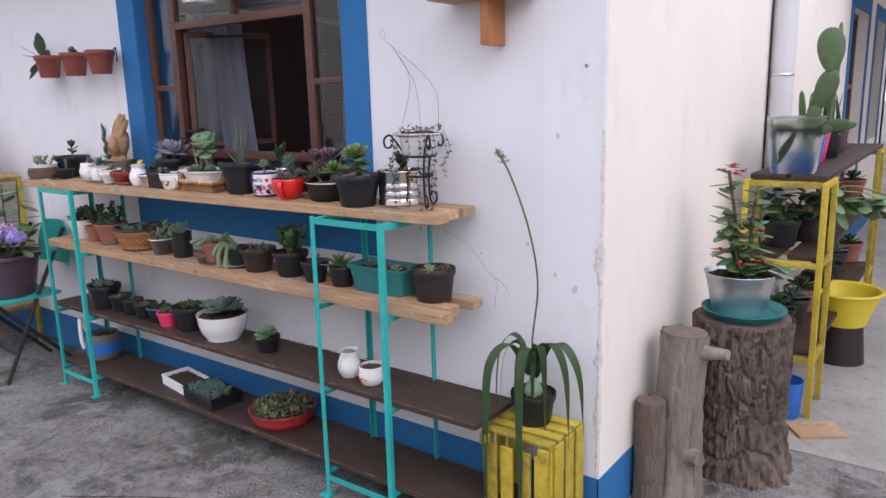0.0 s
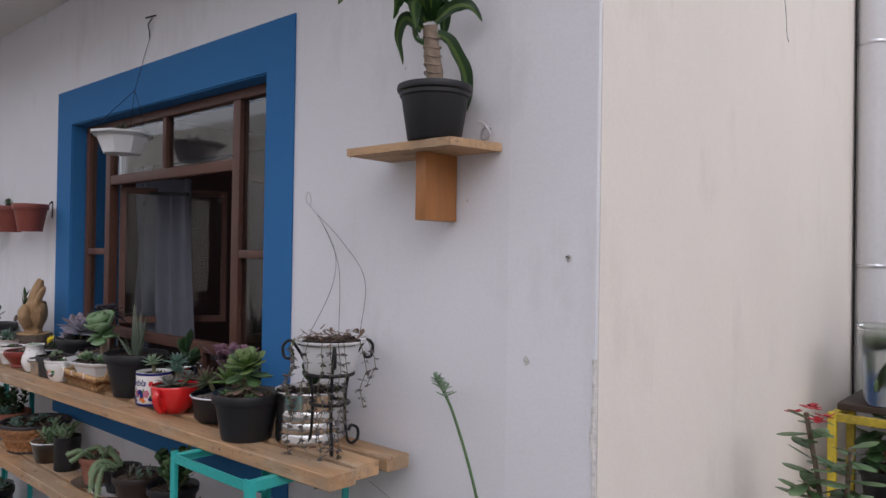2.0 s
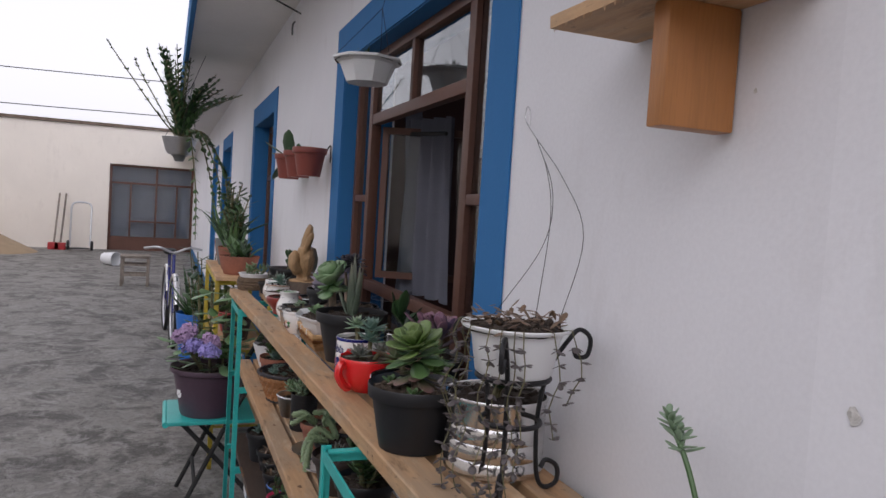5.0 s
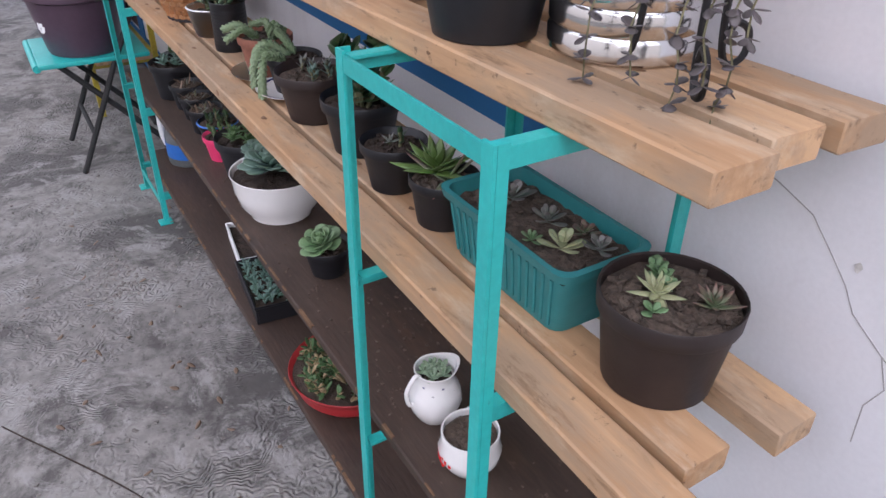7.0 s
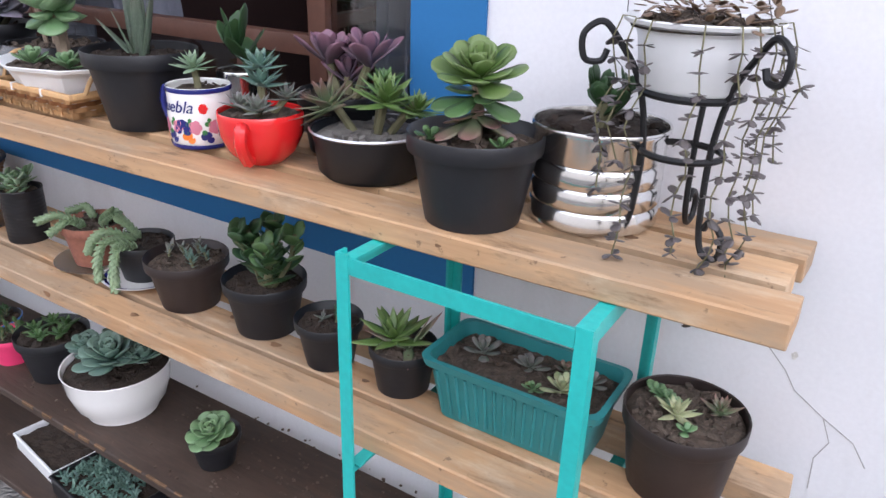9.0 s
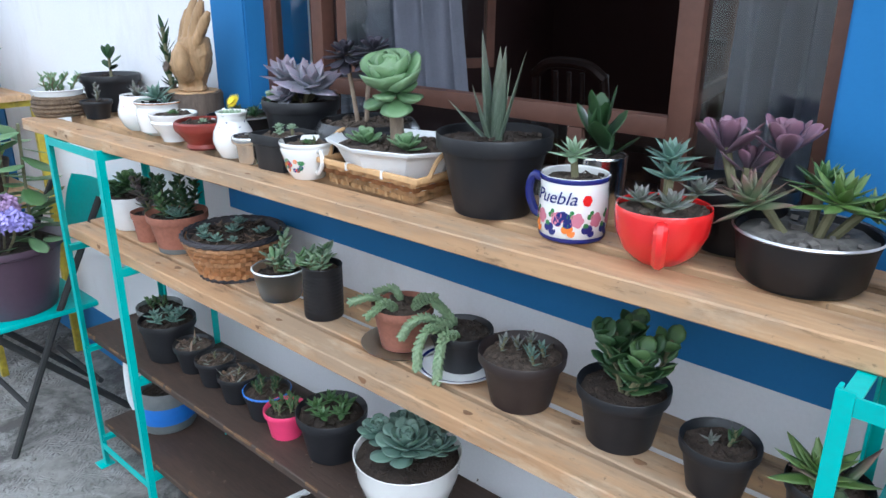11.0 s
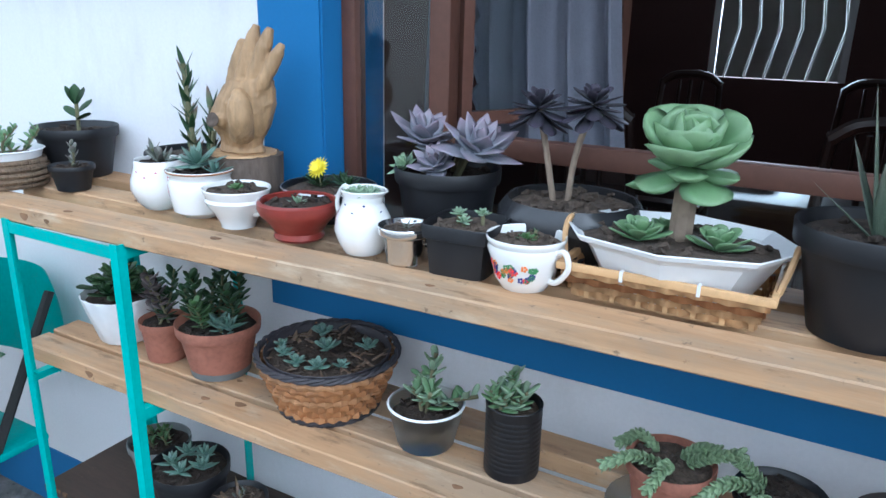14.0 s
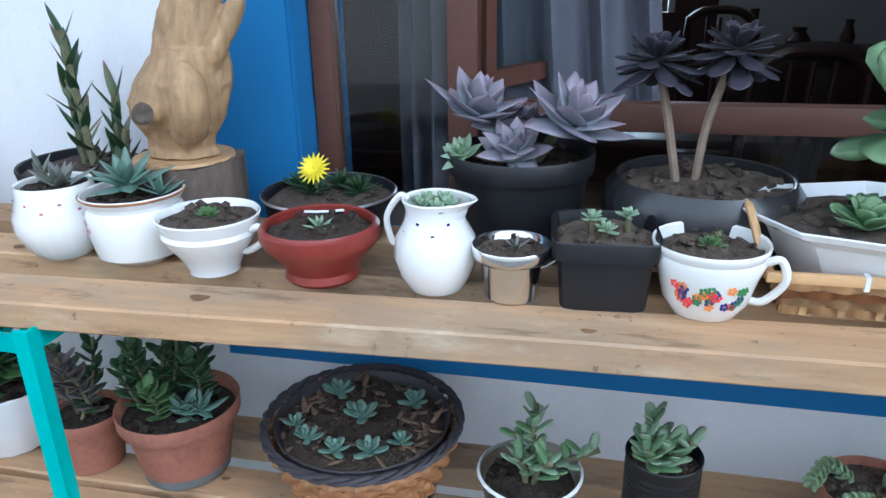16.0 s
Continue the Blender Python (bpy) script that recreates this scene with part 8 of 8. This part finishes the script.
def hanging_cactus():
    t = thing("hanging_orchid_cactus", (-6.3, 1.46, 1.77), "grey hanging pot of a wild orchid cactus under the eave", "hanging plant")
    part("pot", lathe(shell([(.08, 0), (.10, .03), (.125, .12), (.13, .125)], depth=.1), 28), ALU, t, "shiny grey plastic pot")
    part("drip_tray", lathe([(0, -.05), (.03, -.05), (.05, -.01), (.06, -.005), (0, 0)], 20), GREYP, t)
    soil(t, .115, .11)
    for k in range(3):
        a = k * 2.1
        part("hanger", tube([(.125 * math.cos(a), .125 * math.sin(a), .12), (0, .08, .55), (0, .16, .76)], .002, 5), IRON, t)
    def frond(pts, leaflets, ln, mat):
        line = spline(pts, 6)
        part("stem", tube(line, [.007 - .004 * i / len(line) for i in range(len(line))], 6), STEM, t)
        poses = []
        for i in range(leaflets):
            f = .15 + .85 * i / leaflets
            k = min(len(line) - 2, int(f * (len(line) - 1)))
            p, d = line[k], (line[k + 1] - line[k]).normalized()
            az = math.atan2(d.y, d.x)
            for s in (-1, 1):
                poses.append(leaf_pose(p, az + s * 1.15 + U(-.3, .3), math.asin(d.z) * .6 + U(-.3, .3), ln * (1.15 - .6 * f) * U(.8, 1.1), ln * .34, .006))
        foliage(t, "frond_leaves", "round", mat, poses)
    for k in range(15):
        a = radians(150 + 14 * k + U(-8, 8))
        rise, reach = U(.35, .72), U(.06, .26)
        d = Vector((math.cos(a), math.sin(a) * .7, 0))
        frond([(0, 0, .1), d * reach * .5 + Vector((0, 0, .1 + rise * .55)), d * reach + Vector((0, 0, .1 + rise))], 17, .075, L_DEEP if k % 2 else L_GREEN)
    for k in range(11):
        dy, rise = U(.10, .44), U(.30, .62)
        dx = U(-.25, .15)
        frond([(0, 0, .1), (dx * .4, dy * .35, .1 + rise * .6), (dx, dy, .1 + rise)], 16, .085, L_DEEP if k % 2 else L_GREEN)
    for dx, dy, z1, z2 in ((-.25, -.30, .30, .62), (-.1, -.46, .32, .70), (.0, -.22, .42, .66)):
        frond([(0, 0, .1), (dx * .4, dy * .4, z1), (dx, dy, z2), (dx * 1.05, dy * 1.15, z2 + .10)], 10, .05, L_DEEP)
    for dx, dy, drop in ((.12, .30, -.15), (.30, .26, -.35), (-.05, .24, -.5), (.16, .12, -.62), (.05, .34, -.42)):
        frond([(0, 0, .11), (dx * .5, dy * .5, .17), (dx, dy, drop * .4), (dx * 1.1, dy * 1.1, drop)], 22, .07, L_GREEN)


hanging_cactus()


def bicycle():
    t = thing("bicycle", (-8.45, 1.45, 0), "dark bicycle with bright mudguards parked by the wall behind the plants", "bicycle", rz=4)
    for x in (-.52, .52):
        w = part("wheel", tube([(x + .33 * math.cos(i * .1745), 0, .33 + .33 * math.sin(i * .1745)) for i in range(37)], .020, 8), RUBBER, t, "black tyre")
        part("rim", tube([(x + .30 * math.cos(i * .1745), 0, .33 + .30 * math.sin(i * .1745)) for i in range(37)], .010, 6), ALU, w)
        guard = bmesh.new()
        for i in range(13):
            a = radians(20 + i * 13)
            e = Vector((x + .365 * math.cos(a), 0, .33 + .365 * math.sin(a)))
            if i:
                tube([last, e], .026, 8, guard)
            last = e
        part("mudguard", guard, STEEL, t, "bright curved metal mudguard")
        for k in range(12):
            a = k * .5236
            part("spoke", tube([(x, 0, .33), (x + .30 * math.cos(a), 0, .33 + .30 * math.sin(a))], .0018, 4), ALU, w)
    for pts in (((-.52, 0, .33), (-.05, 0, .30), (.33, 0, .75), (-.2, 0, .72), (-.05, 0, .30)), ((-.52, 0, .33), (-.2, 0, .72), (-.23, 0, .85)), ((.52, 0, .33), (.36, 0, .68), (.31, 0, .88))):
        part("frame_tube", tube(pts, .016, 8), NAVY, t)
    part("saddle", box(-.34, -.12, -.06, .06, .85, .90, .02), RUBBER, t)
    part("handlebar", tube(spline([(.22, -.27, .93), (.33, -.14, .95), (.31, 0, .90), (.33, .14, .95), (.22, .27, .93)], 5), .012, 8), ALU, t)


bicycle()
t = thing("water_drum_planter", (-7.4, 1.70, 0), "blue-grey tub of leafy plants by the wall", "planter")
part("tub", lathe(shell(plain(.16, .2, .42), depth=.2), 28), BLUEP, t)
soil(t, .17, .33)
for j in range(40):
    leaf(t, "blade", (L_GREEN, L_DEEP)[j % 2], (U(-.08, .08), U(-.08, .08), .34), U(0, 6.28), radians(U(30, 85)), U(.25, .55), .05, .03, 0, -.2)


def tree(at, h, r, label):
    t = thing("tree", at, label, "tree")
    part("trunk", tube(spline([(0, 0, 0), (.1, .05, h * .3), (0, .1, h * .6)], 5), [.16 - .01 * k for k in range(11)], 10), BARK, t)
    rr = random.Random(int(h * 10))
    poses = []
    for k in range(9):
        a = k * GOLD
        e = Vector((math.cos(a) * r * .6, math.sin(a) * r * .6, h * (.5 + .05 * k)))
        part("limb", tube([(0, .08, h * .4), e * .6 + Vector((0, 0, h * .15)), e], [.07, .04, .02], 7), BARK, t)
        for _ in range(170):
            p = e + Vector((rr.gauss(0, r * .28), rr.gauss(0, r * .28), rr.gauss(0, r * .22)))
            poses.append(leaf_pose(p, rr.uniform(0, 6.28), rr.uniform(-.8, .8), rr.uniform(.16, .28), rr.uniform(.10, .16)))
    foliage(t, "crown", "round", L_DEEP, poses, "dark uneven leafy crown")


tree((1.6, 17.0, 0), 5.2, 2.2, "dark leafy tree beyond the side yard gate")
tree((-.2, 16.3, 0), 4.6, 1.9, "dark leafy tree beyond the side yard")
tree((4.8, 17.5, 0), 5.6, 2.4, "dark leafy tree behind the gate")

# litter on the yard floor
rr = random.Random(21)
bm = bmesh.new()
for _ in range(420):
    s = rr.uniform(.002, .007)
    x, y = (rr.uniform(-3.9, -.9), rr.uniform(.9, 1.75)) if rr.random() < .75 else (rr.gauss(-3.1, .1), rr.gauss(1.45, .05))
    box(-s, s, -s * .6, s * .6, 0, s * .6, bm=bm, m=pose(x, y, 0, rr.uniform(-20, 20), rr.uniform(-20, 20), rr.uniform(0, 360)))
tagged(link("floor_litter", bm, PEBBLE, smooth=False), "scattered crumbs, chips and grit on the concrete", "litter", kind="stuff")
foliage_ob = foliage(None, "dry_leaf_litter", "round", L_DRY, [leaf_pose((rr.uniform(-3.6, -1.2), rr.uniform(1.2, 1.75), .003), rr.uniform(0, 6.28), rr.uniform(-.1, .3), rr.uniform(.012, .03), rr.uniform(.008, .014)) for _ in range(60)])
tagged(foliage_ob, "small dry brown leaves on the concrete", "litter", kind="stuff")
bm = tube(spline([(-2.6, 1.10, .0005), (-2.2, 1.35, .0005), (-1.95, 1.42, .0005), (-1.75, 1.60, .0005)], 8), .0022, 4)
structure("floor_crack", bm, SOIL, "crack in the concrete")
